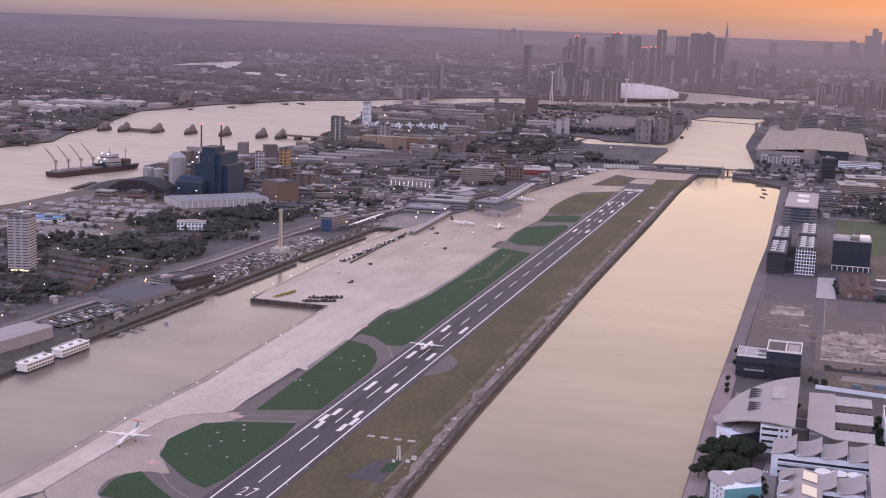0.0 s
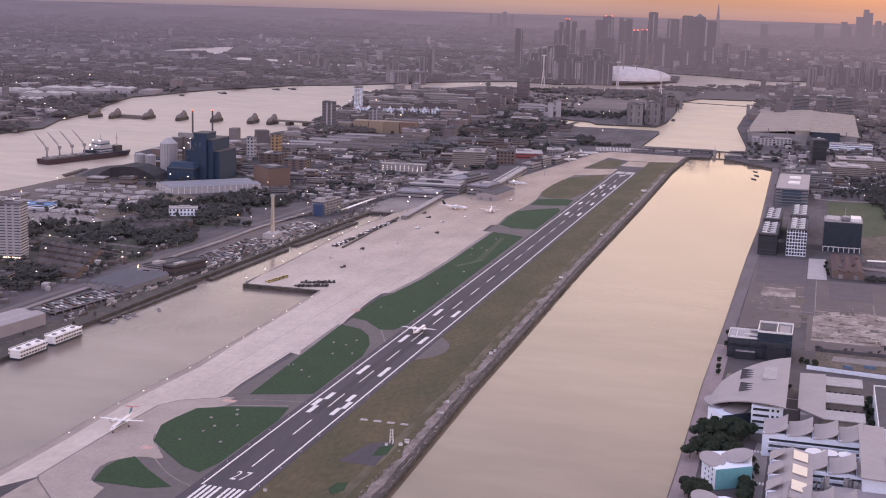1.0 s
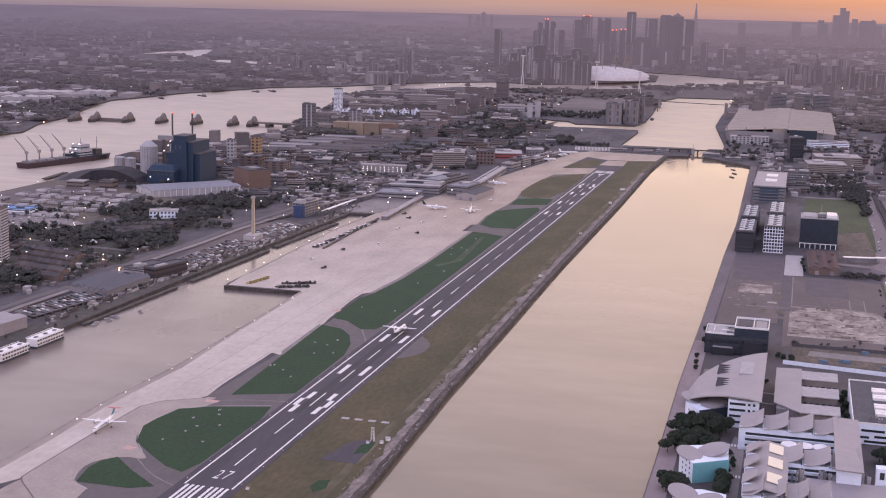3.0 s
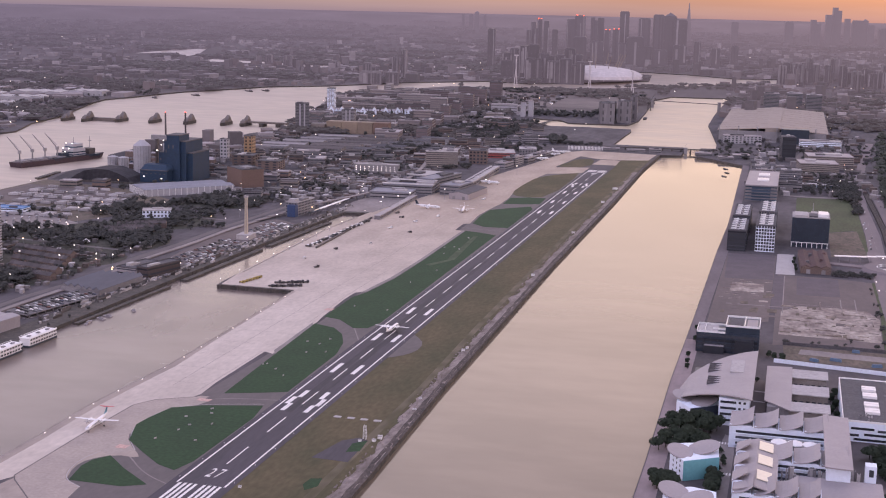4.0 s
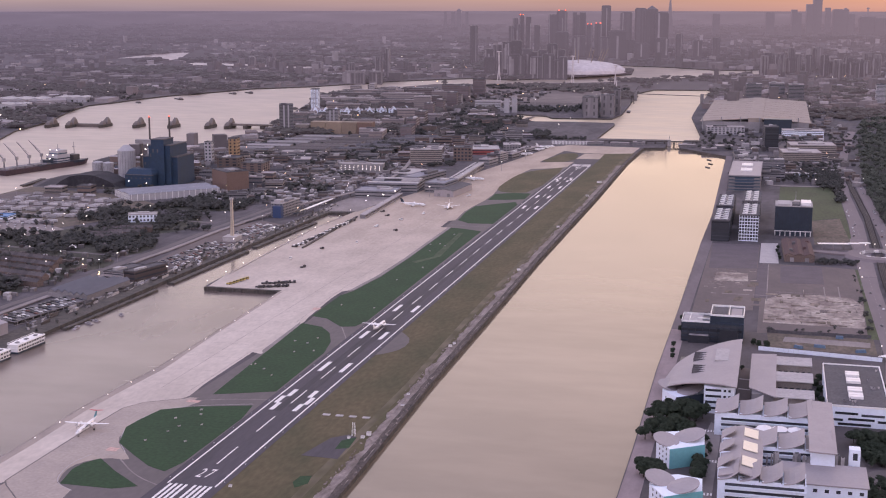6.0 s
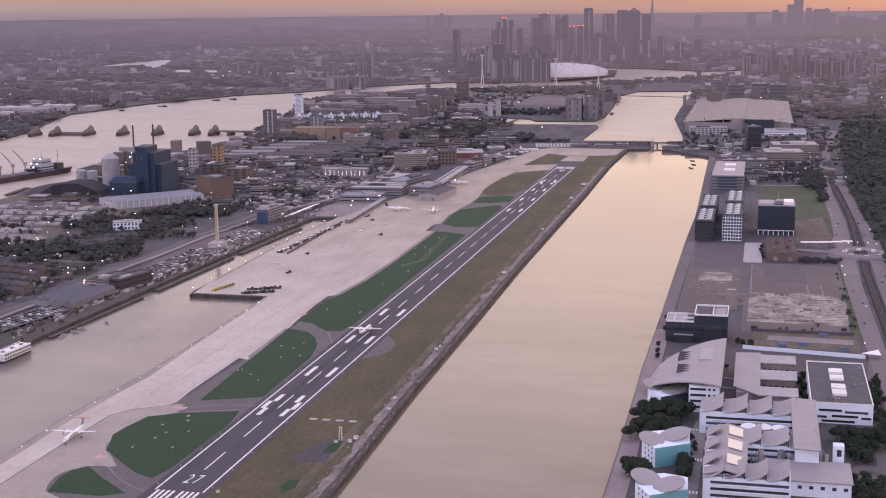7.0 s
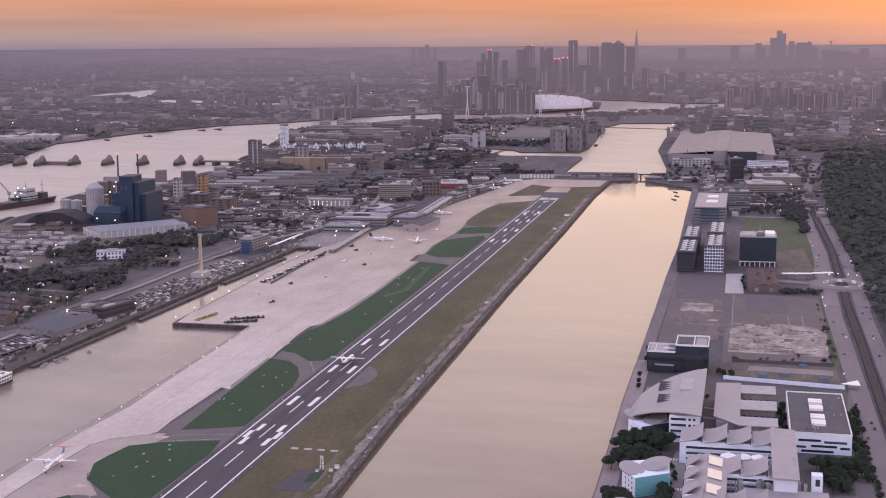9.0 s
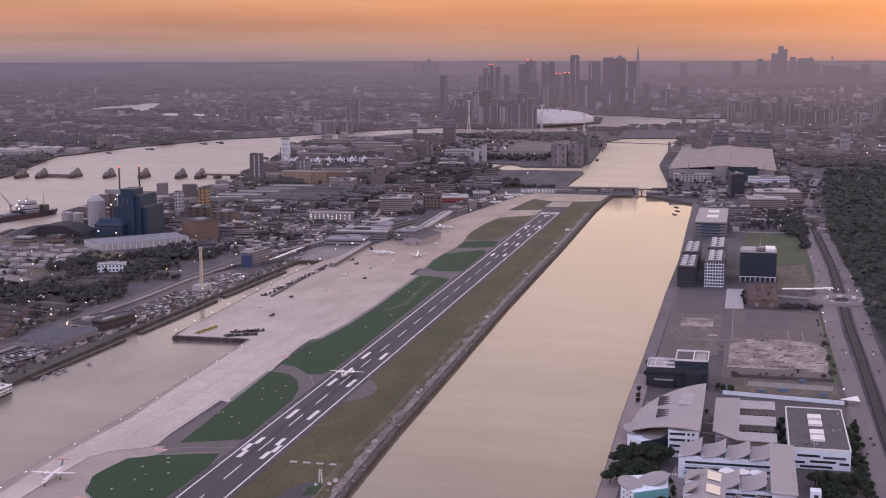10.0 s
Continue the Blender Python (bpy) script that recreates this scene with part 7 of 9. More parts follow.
bmesh.ops.recalc_face_normals(bm, faces=bm.faces)
part("domed_roof", bm, M_COAL, heap)
wall_box(heap, -52, 50, -27, -24, -.5, 2.5, M_QUAY, "front_wall")
sheet("pavement_works_yard", [(-750, 1140), (-730, 1066), (-560, 1068), (-520, 1100), (-520, 1230), (-560, 1470), (-806, 1470), (-800, 1372), (-752, 1290), (-727, 1232), (-748, 1186)], .05, M_COAL, "dark stained works yard round the refinery", "yard")
rng = random.Random(92)
for i in range(46):
    x, y = rng.uniform(-790, -590), rng.uniform(1195, 1460)
    if any((x - a) ** 2 + (y - b) ** 2 < c * c for a, b, c in ((-570, 1130, 70), (-602, 1180, 14), (-636, 1164, 20), (-690, 1190, 26), (-640, 1250, 8), (-615, 1268, 8), (-572, 1420, 20), (-606, 1395, 18))):
        continue
    w, d, h = rng.uniform(6, 20), rng.uniform(6, 16), rng.uniform(4, 12)
    if any(inside(x + dx, y + dy, THAMES) for dx in (-16, 0, 16) for dy in (-14, 0, 14)):
        continue
    ob = thing("works_shed", x, y, .05, 5, "small dark works shed in the refinery yard", "shed", "refinery yard sheds")
    bm = bmesh.new()
    box(bm, -w / 2, w / 2, -d / 2, d / 2, 0, h)
    part("wall", bm, rng.choice((M_DARKMETAL, M_BRICK, M_REFBLUE, M_GREYWALL)), ob)
    bm = bmesh.new()
    prism(bm, [(-w / 2 - .3, -d / 2 - .3), (w / 2 + .3, -d / 2 - .3), (w / 2 + .3, d / 2 + .3), (-w / 2 - .3, d / 2 + .3)], h, h + 1.6, top=[(-w / 2, -.6), (w / 2, -.6), (w / 2, .6), (-w / 2, .6)])
    part("roof", bm, rng.choice((M_DARKROOF, M_DARKMETAL, M_GREYROOF)), ob)
# ship and jetty cranes
ship = thing("cargo_ship", -836, 1262, WATER_Z, -15, "moored cargo ship with blue bridge and red hull", "ship")
bm = bmesh.new()
prism(bm, [(-12, -88), (12, -88), (13, 50), (8, 82), (0, 96), (-8, 82), (-13, 50)], -2, 8, top=[(-13, -90), (13, -90), (14, 52), (9, 86), (0, 102), (-9, 86), (-14, 52)])
part("hull", bm, mat("hull_paint", (0.062, 0.038, 0.045), .6, grain=.2, size=3), ship)
bm = bmesh.new()
box(bm, -12, 12, 20, 48, 8, 20)
box(bm, -10, 10, 24, 44, 20, 28)
part("bridge_house", bm, M_SILO, ship)
for z in (10, 14, 22):
    wall_box(ship, -12.2 if z < 20 else -10.2, 12.2 if z < 20 else 10.2, 19.8 if z < 20 else 23.8, 48.2 if z < 20 else 44.2, z, z + 1.8, M_GLASS_BLUE, "window_band")
bm = bmesh.new()
for x, y, z in ((-9, 19, 20.5), (4, 19, 20.5), (-6, 23, 28.4), (8, 23, 28.4), (0, 15, 15.4)):
    box(bm, x - .7, x + .7, y - .7, y + .7, z, z + 1.2)
part("deck_lamp", bm, M_LAMP, ship)
wall_box(ship, -13.4, 13.4, -20, 80, 5.5, 9, M_NAVY, "dark_bulwark")
wall_box(ship, -7, 7, 2, 16, 8, 15, M_NAVY, "deck_house")
bm = bmesh.new()
box(bm, -8, 8, 60, 74, 8, 18)
part("forecastle", bm, M_DARKMETAL, ship)
for i in range(5):
    bm = bmesh.new()
    box(bm, -9, 9, -82 + i * 19, -68 + i * 19, 8, 10.5)
    part("hatch", bm, M_GREYWALL, ship)
for yy in (34, 70):
    bm = bmesh.new()
    tube(bm, (0, yy, 8), (0, yy, 38), .8, .4)
    tube(bm, (-4, yy, 30), (4, yy, 30), .4)
    part("mast", bm, M_STEEL, ship)
for i in range(4):
    ly = -80 + i * 26
    ob = thing("deck_crane", -836 + .26 * ly, 1262 + .966 * ly, WATER_Z + 8, 0, "slewing deck crane with a raised jib on the ship", "crane", "ship cranes")
    bm = bmesh.new()
    tube(bm, (0, 0, 0), (0, 0, 13), 1.4, 1.0)
    part("tower", bm, M_GREYWALL, ob)
    bm = bmesh.new()
    box(bm, -2, 2, -2, 2, 13, 18)
    part("cab", bm, M_STEEL, ob)
    bm = bmesh.new()
    tube(bm, (-1, 0, 17), (-24, 4, 38), .8, .4)
    tube(bm, (-1, 0, 21), (-24, 4, 38), .25)
    part("jib", bm, M_GREYWALL, ob)
jet = thing("jetty", -760, 1105, 0, 8, "long dark timber jetty on piles", "jetty")
wall_box(jet, -4, 4, -36, 40, -1.5, 0, M_QUAY, "deck")
for i in range(6):
    bm = bmesh.new()
    tube(bm, (0, -34 + i * 14, -8), (0, -34 + i * 14, -1.5), .8)
    part("pile", bm, M_QUAY, jet)

# ---- flood barrier across the river ----
M_HOOD = mat("stainless_hood", (0.15, 0.125, 0.115), .5, .15, grain=.1, size=2)
for x, by, big_pier in ((-745, 1984, 0), (-781, 1979, 0), (-820, 1978, 1), (-862, 1972, 1), (-941, 1960, 1), (-1016, 1948, 1), (-1089, 1937, 1), (-1155, 1914, 1), (-1199, 1906, 1)):
    ob = thing("barrier_pier", x, by, WATER_Z, 0, "river barrier pier with curved steel hood", "barrier pier", "flood barrier piers")
    hw = 5.5 if big_pier else 4
    bm = bmesh.new()
    prism(bm, [(-hw, -20), (0, -28), (hw, -20), (hw, 22), (0, 30), (-hw, 22)] if big_pier else [(-4, -14), (4, -14), (4, 14), (-4, 14)], -4, 7)
    part("base", bm, M_QUAY, ob)
    if big_pier:
        for y0, hh, ln in ((9, 14, 11), (-11, 7.5, 7)):
            bm = bmesh.new()
            prof = [(-ln, 7), (-ln * .8, 7 + hh * .42), (-ln * .45, 7 + hh * .72), (-ln * .1, 7 + hh * .88), (ln * .12, 7 + hh), (ln * .3, 7 + hh * .7), (ln * .6, 7 + hh * .4), (ln * .9, 7)]
            vs = [[bm.verts.new((s * (hw - .6) * (.55 if z > 7 + hh * .7 else 1), y0 + yy, z)) for yy, z in prof] for s in (-1, 1)]
            for j in range(len(prof) - 1):
                bm.faces.new((vs[0][j], vs[0][j + 1], vs[1][j + 1], vs[1][j]))
            bm.faces.new(vs[0][::-1])
            bm.faces.new(vs[1])
            bmesh.ops.recalc_face_normals(bm, faces=bm.faces)
            part("hood", bm, M_HOOD, ob)
ob = thing("barrier_walkway", 0, 0, 0, 0, "low dark gate beam between barrier piers", "walkway")
for x0, x1, y0, z0, z1 in ((-820, -725, 1976, 3.2, 7), (-1155, -1089, 1922, -2, 5)):
    wall_box(ob, x0, x1, y0, y0 + 12, z0, z1, M_HOOD, "beam")
for x, y, l, a in ((-1340, 2580, 30, 40), (-1290, 2720, 36, 60), (-1230, 2950, 30, 60), (-1200, 3000, 40, 50), (-1180, 1560, 60, 70), (-46, 2600, 50, 5)):
    p = far(x, y, WATER_Z)
    ob = thing("barge", p.x, p.y, p.z, a, "low dark barge moored near the bank", "barge", "river barges")
    bm = bmesh.new()
    prism(bm, [(-4, -l / 2), (4, -l / 2), (5, l * .3), (0, l / 2), (-5, l * .3)], -.5, 2.2)
    part("hull", bm, M_DARKMETAL, ob)
    bm = bmesh.new()
    box(bm, -3, 3, -l * .4, -l * .2, 2.2, 5)
    part("wheelhouse", bm, M_GREYWALL, ob)

# ---- towers and estates ----
def tower_block(x, y, w, d, h, turn, label, wall, storeys, group="tower blocks", style="bands"):
    ob = building("tower_block", x, y, w, d, h, turn, label, wall, M_DARKROOF, storeys, style, "tower block", group, plant=1)
    bm = bmesh.new()
    for s in (-1, 1):
        box(bm, s * w * .16 - w * .05, s * w * .16 + w * .05, -d / 2 - .5, -d / 2 + .1, 0, h)
    part("stair_fin", bm, M_SILO, ob)
    return ob


lt = tower_block(-464, 510, 21, 22, 56, 14, "tall pale banded residential tower with warm lit foot", M_SILO, 20)
bm = bmesh.new()
for i in range(9):
    box(bm, -9 + i * 2.2, -8.4 + i * 2.2, -11.7, -11.2, 3, 3.8)
part("foot_lamps", bm, M_WARM, lt)
tower_block(-664, 1905, 28, 30, 56, 20, "pale twin-shaft residential tower beside river", M_GREYWALL, 19)
tower_block(-780, 2405, 17, 30, 54, 10, "white slender residential tower", M_WHITEWALL, 18)
tower_block(-600, 2010, 26, 18, 38, 5, "grey slab residential block", M_GREYWALL, 13)
yel = thing("long_yellow_block", -560, 1902, 0, 4, "long ochre and white building in four bays", "building")
M_OCHRE = mat("ochre_render", (0.265, 0.205, 0.15), .7, grain=.08, size=2, stain=.4, stain_size=14, second=(.20, .15, .125), island=.12)
for i, m in enumerate((M_BUFF, M_OCHRE, M_OCHRE, M_OCHRE, M_RUST)):
    wall_box(yel, -78 + i * 32, -78 + i * 32 + (31 if i else 28), -14, 14, -1, 24 if i else 17, m, "bay")
building("mid_slab", -247, 1445, 52, 20, 26, 18, "pale mid-rise slab with rows of windows", M_BUFF, M_PALEROOF, 8, "bands", "office")
building("brick_hall", -205, 1530, 30, 40, 22, 10, "dark brick hall with tall pale gable", M_BRICK, M_DARKROOF, 4, "windows", plant=1, bay=6)
building("red_shop", -195, 1640, 56, 60, 9, 14, "red-fronted retail shed with pale roof", mat("red_cladding", (.30, .07, .06), .6, grain=.1, size=2), M_PALEROOF, 2, "bands", "shop")
building("grey_hotel", -148, 1665, 30, 36, 14, 12, "grey hotel block with flat roof", M_GREYWALL, M_PALEROOF, 5, "windows", "hotel", bay=5)
bh = building("lit_hotel", -325, 1345, 70, 16, 12, 6, "low hotel with rows of lit windows", M_GREYWALL, M_PALEROOF, 4, "none", "hotel")
for z in (2.5, 5.5, 8.5):
    for i in range(10):
        bm = bmesh.new()
        box(bm, -32 + i * 6.8, -31.1 + i * 6.8, -8.2, -7.9, z, z + .8)
        part("lit_window", bm, M_LAMP, bh)
wb = building("white_villa", -438, 822, 34, 18, 9, 24, "white two-storey building with dark windows among trees", M_WHITEWALL, M_PALEROOF, 2, "windows", plant=1, bay=4)
dome = thing("white_canopy", -426, 633, 0, 0, "small white tent canopy on the grass", "tent")
bm = bmesh.new()
tube(bm, (0, 0, 2), (0, 0, 5.5), 4.5, .3, 12)
part("canopy_top", bm, M_PLANE, dome)
bm = bmesh.new()
tube(bm, (0, 0, 0), (0, 0, 2.2), .2)
part("pole", bm, M_STEEL, dome)


# ---- connaught crossing between the docks ----
cross = thing("dock_bridge", 0, 0, 0, 0, "low road bridge crossing between the docks", "bridge")
for i in range(12):
    t0, t1 = i / 12, (i + .98) / 12
    bm = bmesh.new()
    prism(bm, [(-34 + 204 * t0, 1845 + 28 * t0), (-34 + 204 * t1, 1845 + 28 * t1), (-34 + 204 * t1, 1857 + 28 * t1), (-34 + 204 * t0, 1857 + 28 * t0)], 3.4, 4.4)
    part("deck_span", bm, M_DARKROOF, cross)
    bm = bmesh.new()
    prism(bm, [(-34 + 204 * t0, 1844.6 + 28 * t0), (-34 + 204 * t1, 1844.6 + 28 * t1), (-34 + 204 * t1, 1845.1 + 28 * t1), (-34 + 204 * t0, 1845.1 + 28 * t0)], 4.4, 5.6)
    part("railing", bm, M_QUAY, cross)
    bm = bmesh.new()
    box(bm, -34 + 204 * t0, -32 + 204 * t0, 1846 + 28 * t0, 1856 + 28 * t0, -5, 3.4)
    part("pier", bm, M_QUAY, cross)
house = thing("bridge_control_house", 112, 1862, 3.4, 0, "small dark control cabin on the bridge", "cabin")
wall_box(house, -3, 3, -3, 3, -8, 4.5, M_GREYWALL)
bm = bmesh.new()
tube(bm, (0, 0, 4.5), (0, 0, 12), .3)
part("mast", bm, M_STEEL, house)
fence = thing("blast_fence", 0, 0, 0, 0, "row of white upright posts past the apron", "fence")
for i in range(26):
    wall_box(fence, -100 + i * 2.6, -98.8 + i * 2.6, 1806 + i * .4, 1807 + i * .4, 0, 7, M_PLANE, "post")
for x, y, w, d, h in ((-20, 1815, 30, 14, 6), (25, 1818, 34, 12, 5), (60, 1822, 22, 14, 7), (148, 1815, 30, 16, 5), (190, 1770, 26, 20, 5), (215, 1800, 30, 26, 7)):
    building("dock_head_hut", x, y, w, d, h, 8, "low grey building at the dock head", M_GREYWALL, M_GREYROOF, 2, "bands", plant=1)
for x, y in ((196, 1650), (201, 1595), (199, 1547)):
    ob = thing("small_boat", x, y, WATER_Z, 30, "dark rowing boat on the calm dock", "boat", "small boats in the dock")
    bm = bmesh.new()
    prism(bm, [(-1.6, -7), (1.6, -7), (1.8, 3), (0, 8), (-1.8, 3)], -.3, 1.2)
    part("hull", bm, M_DARKMETAL, ob)

# ---- exhibition halls and hotels on the north side ----
M_MEMBRANE = mat("tan_membrane_roof", (0.335, 0.28, 0.24), .8, grain=.1, size=4, stain=.6, stain_size=24, second=(.25, .208, .18))
ex = thing("exhibition_halls", 262, 2440, 0, 0, "vast exhibition halls with pale ribbed roof", "exhibition hall")
bm = bmesh.new()
box(bm, -106, 106, -300, 300, -1, 20)
part("wall", bm, M_GREYWALL, ex)
for i in range(10):
    y0 = -300 + i * 60
    bm = bmesh.new()
    for s in (-1, 1):
        up = [bm.verts.new(p) for p in ((s * 110, y0 + .5, 20.2), (s * 14, y0 + .5, 27), (s * 14, y0 + 58, 27), (s * 110, y0 + 58, 20.2))]
        dn = [bm.verts.new(v.co - Vector((0, 0, 1))) for v in up]
        bm.faces.new(up if s < 0 else up[::-1])
        bm.faces.new(dn[::-1] if s < 0 else dn)
        for j in range(4):
            bm.faces.new((dn[j], dn[(j + 1) % 4], up[(j + 1) % 4], up[j]))
    bmesh.ops.recalc_face_normals(bm, faces=bm.faces)
    part("roof_bay", bm, M_MEMBRANE, ex)
wall_box(ex, -14, 14, -300, 300, 20, 28, M_MEMBRANE, "roof_spine")
for i in range(6):
    wall_box(ex, -106 + i * 38, -104 + i * 38, -304, -300, 0, 30, M_STEEL, "mast_column")
wall_box(ex, 18, 72, -330, -302, -1, 29, M_NAVY, "entrance_hall")
building("white_hotel", 205, 2085, 74, 30, 15, 6, "long pale hotel with ribbed front", M_SILO, M_GREYROOF, 4, "windows", "hotel", plant=2, bay=7)
building("dark_hotel", 295, 1828, 24, 40, 41, 8, "dark narrow hotel tower", M_BLACK, M_DARKROOF, 12, "bands", "hotel")
building("brick_flats", 345, 1640, 62, 60, 18, 6, "pinkish brick apartment block round a court", M_BUFF, M_GREYROOF, 6, "bands", "flats")
building("brick_flats", 365, 1740, 76, 60, 20, 6, "pinkish brick apartment block with flat roof", M_BUFF, M_GREYROOF, 6, "bands", "flats")
building("white_office", 355, 2060, 78, 30, 14, 4, "white office building beside trees", M_WHITEWALL, M_PALEROOF, 4, "bands", "office")
for x, y in ((240, 3040), (300, 3080), (350, 3040)):
    building("glass_hotel", x, y, 40, 40, 44, 4, "grey hotel block behind exhibition halls", M_GREYWALL, M_GREYROOF, 12, "bands", "hotel")
building("isolated_tower", 560, 2955, 24, 20, 52, 3, "pale isolated tower among trees", M_SILO, M_DARKROOF, 16, "bands", "tower block")
for x, y, w, d, h in ((300, 1420, 40, 34, 10), (262, 1490, 36, 44, 9), (300, 1540, 40, 40, 14), (255, 1600, 30, 50, 12), (250, 1700, 30, 40, 9), (330, 1500, 30, 26, 8)):
    building("dock_building", x, y, w, d, h, 3, "low grey dockside building with flat roof", M_GREYWALL, M_DARKROOF, max(2, int(h / 3.5)), "bands")

# ---- mills on the victoria dock ----
M_MILL = mat("streaked_concrete", (0.22, 0.205, 0.215), .85, grain=.15, size=2, stain=.8, stain_size=8, second=(.14, .13, .138), stretch=(1, 1, .12))
for x, y, w, d, h in ((-112, 2420, 34, 60, 46), (-76, 2440, 30, 44, 50), (-62, 2500, 16, 30, 58), (-128, 2500, 30, 50, 40)):
    building("derelict_mill", x, y, w, d, h, 4, "tall derelict grey flour mill", M_MILL, M_DARKROOF, 3, "windows", "mill", "derelict mills", plant=2, bay=12, pane=(.3, .6), glass=M_DARKROOF)
crane = thing("dockside_crane", -52, 2740, 0, 0, "old grey dockside crane beside a vessel", "crane")
for sx, sy in ((-5, -5), (5, -5), (5, 5), (-5, 5)):
    bm = bmesh.new()
    tube(bm, (sx, sy, -4), (sx * .5, sy * .5, 22), .7)
    part("leg", bm, M_DARKMETAL, crane)
bm = bmesh.new()
box(bm, -4, 4, -4, 4, 22, 28)
part("cab", bm, M_DARKMETAL, crane)
bm = bmesh.new()
tube(bm, (0, 0, 26), (14, 10, 52), .8, .4)
part("jib", bm, M_DARKMETAL, crane)
foot = thing("high_footbridge", 0, 0, 0, 0, "thin high footbridge spanning the dock", "footbridge")
pa, pb = far(-70, 2980, 0), far(112, 2900, 0)
bm = bmesh.new()
prism(bm, [(pa.x, pa.y), (pb.x, pb.y), (pb.x, pb.y + 4), (pa.x, pa.y + 4)], pa.z + 14, pa.z + 15.5)
part("deck", bm, M_DARKMETAL, foot)
for p in (pa, pb):
    bm = bmesh.new()
    box(bm, p.x - 4, p.x + 4, p.y - 3, p.y + 5, p.z - 4, p.z + 22)
    part("lift_tower", bm, M_GREYWALL, foot)

# ---- town fabric, storey by storey, on both banks ----
WALLS = [M_BRICK, M_BUFF, M_GREYWALL, M_BRICK, M_GREYWALL, M_BRICK]
ROOFS = [M_DARKROOF, M_GREYROOF, M_TILE, M_DARKROOF, M_TILE, M_DARKROOF]
USED = [(-565, 1130, 62), (-636, 1164, 20), (-600, 1180, 16), (-505, 1028, 65), (-450, 1118, 38), (-478, 1300, 42), (-540, 1330, 36), (-640, 1095, 66), (-664, 1905, 26), (-780, 2405, 24), (-600, 2010, 24), (-560, 1902, 84), (-247, 1445, 36), (-205, 1530, 32), (-195, 1640, 46), (-148, 1665, 26), (-325, 1345, 42), (-438, 822, 24), (-464, 510, 24), (-690, 1195, 30), (-628, 1260, 26), (-575, 1418, 18), (-606, 1395, 14), (-232, 1300, 40), (-214, 1160, 60), (-188, 1215, 50)]
LAKES = [p for _, p in BODIES]


def free(x, y, r):
    if any(inside(x + dx, y + dy, p) for p in LAKES for dx, dy in ((0, 0), (r, 0), (-r, 0), (0, r), (0, -r))):
        return False
    return all((x - a) ** 2 + (y - b) ** 2 > (r + c) ** 2 for a, b, c in USED)


def settle(zone, count, wr, dr, hr, turn, name, labels, cat, group, seed, pad=3, roofs=ROOFS, walls=WALLS, style="bands", storey=3.2, glass=None):
    """Buildings of one kind set out over a quarter without touching."""
    rr = random.Random(seed)
    made = tries = 0
    x0, x1, y0, y1 = zone
    while made < count and tries < count * 40:
        tries += 1
        x, y = rr.uniform(x0, x1), rr.uniform(y0, y1)
        w, d, h = rr.uniform(*wr), rr.uniform(*dr), rr.uniform(*hr)
        r = max(w, d) * .55 + pad
        if not free(x, y, r):
            continue
        USED.append((x, y, r))
        i = rr.randrange(len(walls))
        building(name, x, y, w, d, h, turn + rr.choice((0, 0, 90)) + rr.uniform(-5, 5), labels[i % len(labels)], walls[i], rr.choice(roofs), max(1, min(2 if h < 13 else 4, int(h / storey))), style, cat, group, seed=seed + made, plant=rr.choice((0, 1)), glass=glass)
        made += 1


# glass paled towards the walls: contrast lost to distance, put into the colour
M_SOFTGLASS = mat("distance_paled_glass", (0.15, 0.135, 0.14), 0.3, island=0.3)
M_FLAT = [mat("pale_flat_brick", (0.28, 0.245, 0.24), .8, grain=.12, size=2, stain=.4, stain_size=12, second=(.26, .23, .225), island=.2), mat("pink_flat_brick", (0.27, 0.225, 0.215), .8, grain=.12, size=2, stain=.4, stain_size=12, second=(.21, .18, .175), island=.2), mat("white_flat_render", (0.37, 0.34, 0.34), .7, grain=.1, size=2, island=.15)]
LOWS = ["low brick works building with felt roof", "low pale works building with flat roof", "low grey works building with flat roof"]
MIDS = ["brick apartment block with flat roof", "buff apartment block with banded windows", "grey apartment block with banded windows"]
settle((-700, -380, 1000, 1300), 16, (14, 34), (12, 26), (5, 12), 10, "works_building", LOWS, "works", "riverside works", 11)
for i in range(15):
    x, y, w, d = -600 + (i % 3) * 95 + (i // 3) * 14, 1560 + (i // 3) * 58 + (i % 3) * 12, (30, 42, 24)[i % 3], (78, 62, 88)[(i * 2) % 3]
    if all((x - a) ** 2 + (y - b) ** 2 > (c + 26) ** 2 for a, b, c in USED[:26]):
        shed("long_shed", x, y, w, d, 6 + i % 3, 96, "long low industrial shed with pale ribbed roof", M_GREYWALL, (M_SHEDGREY, M_DARKROOF, M_TILE)[(i * 5) % 3], 1.6, 2 + i % 2, group="long river sheds")
        USED.extend(((x - d * .28, y, w * .6), (x + d * .28, y, w * .6), (x, y, w * .6)))
GABLE_ROW = [(-746 + 222 * i / 9, 2313 + 103 * (i / 9) ** 2.2) for i in range(10)]
USED.extend((x, y, 16) for x, y in GABLE_ROW)
USED.extend((x + 4, y - 34, 14) for x, y in GABLE_ROW)
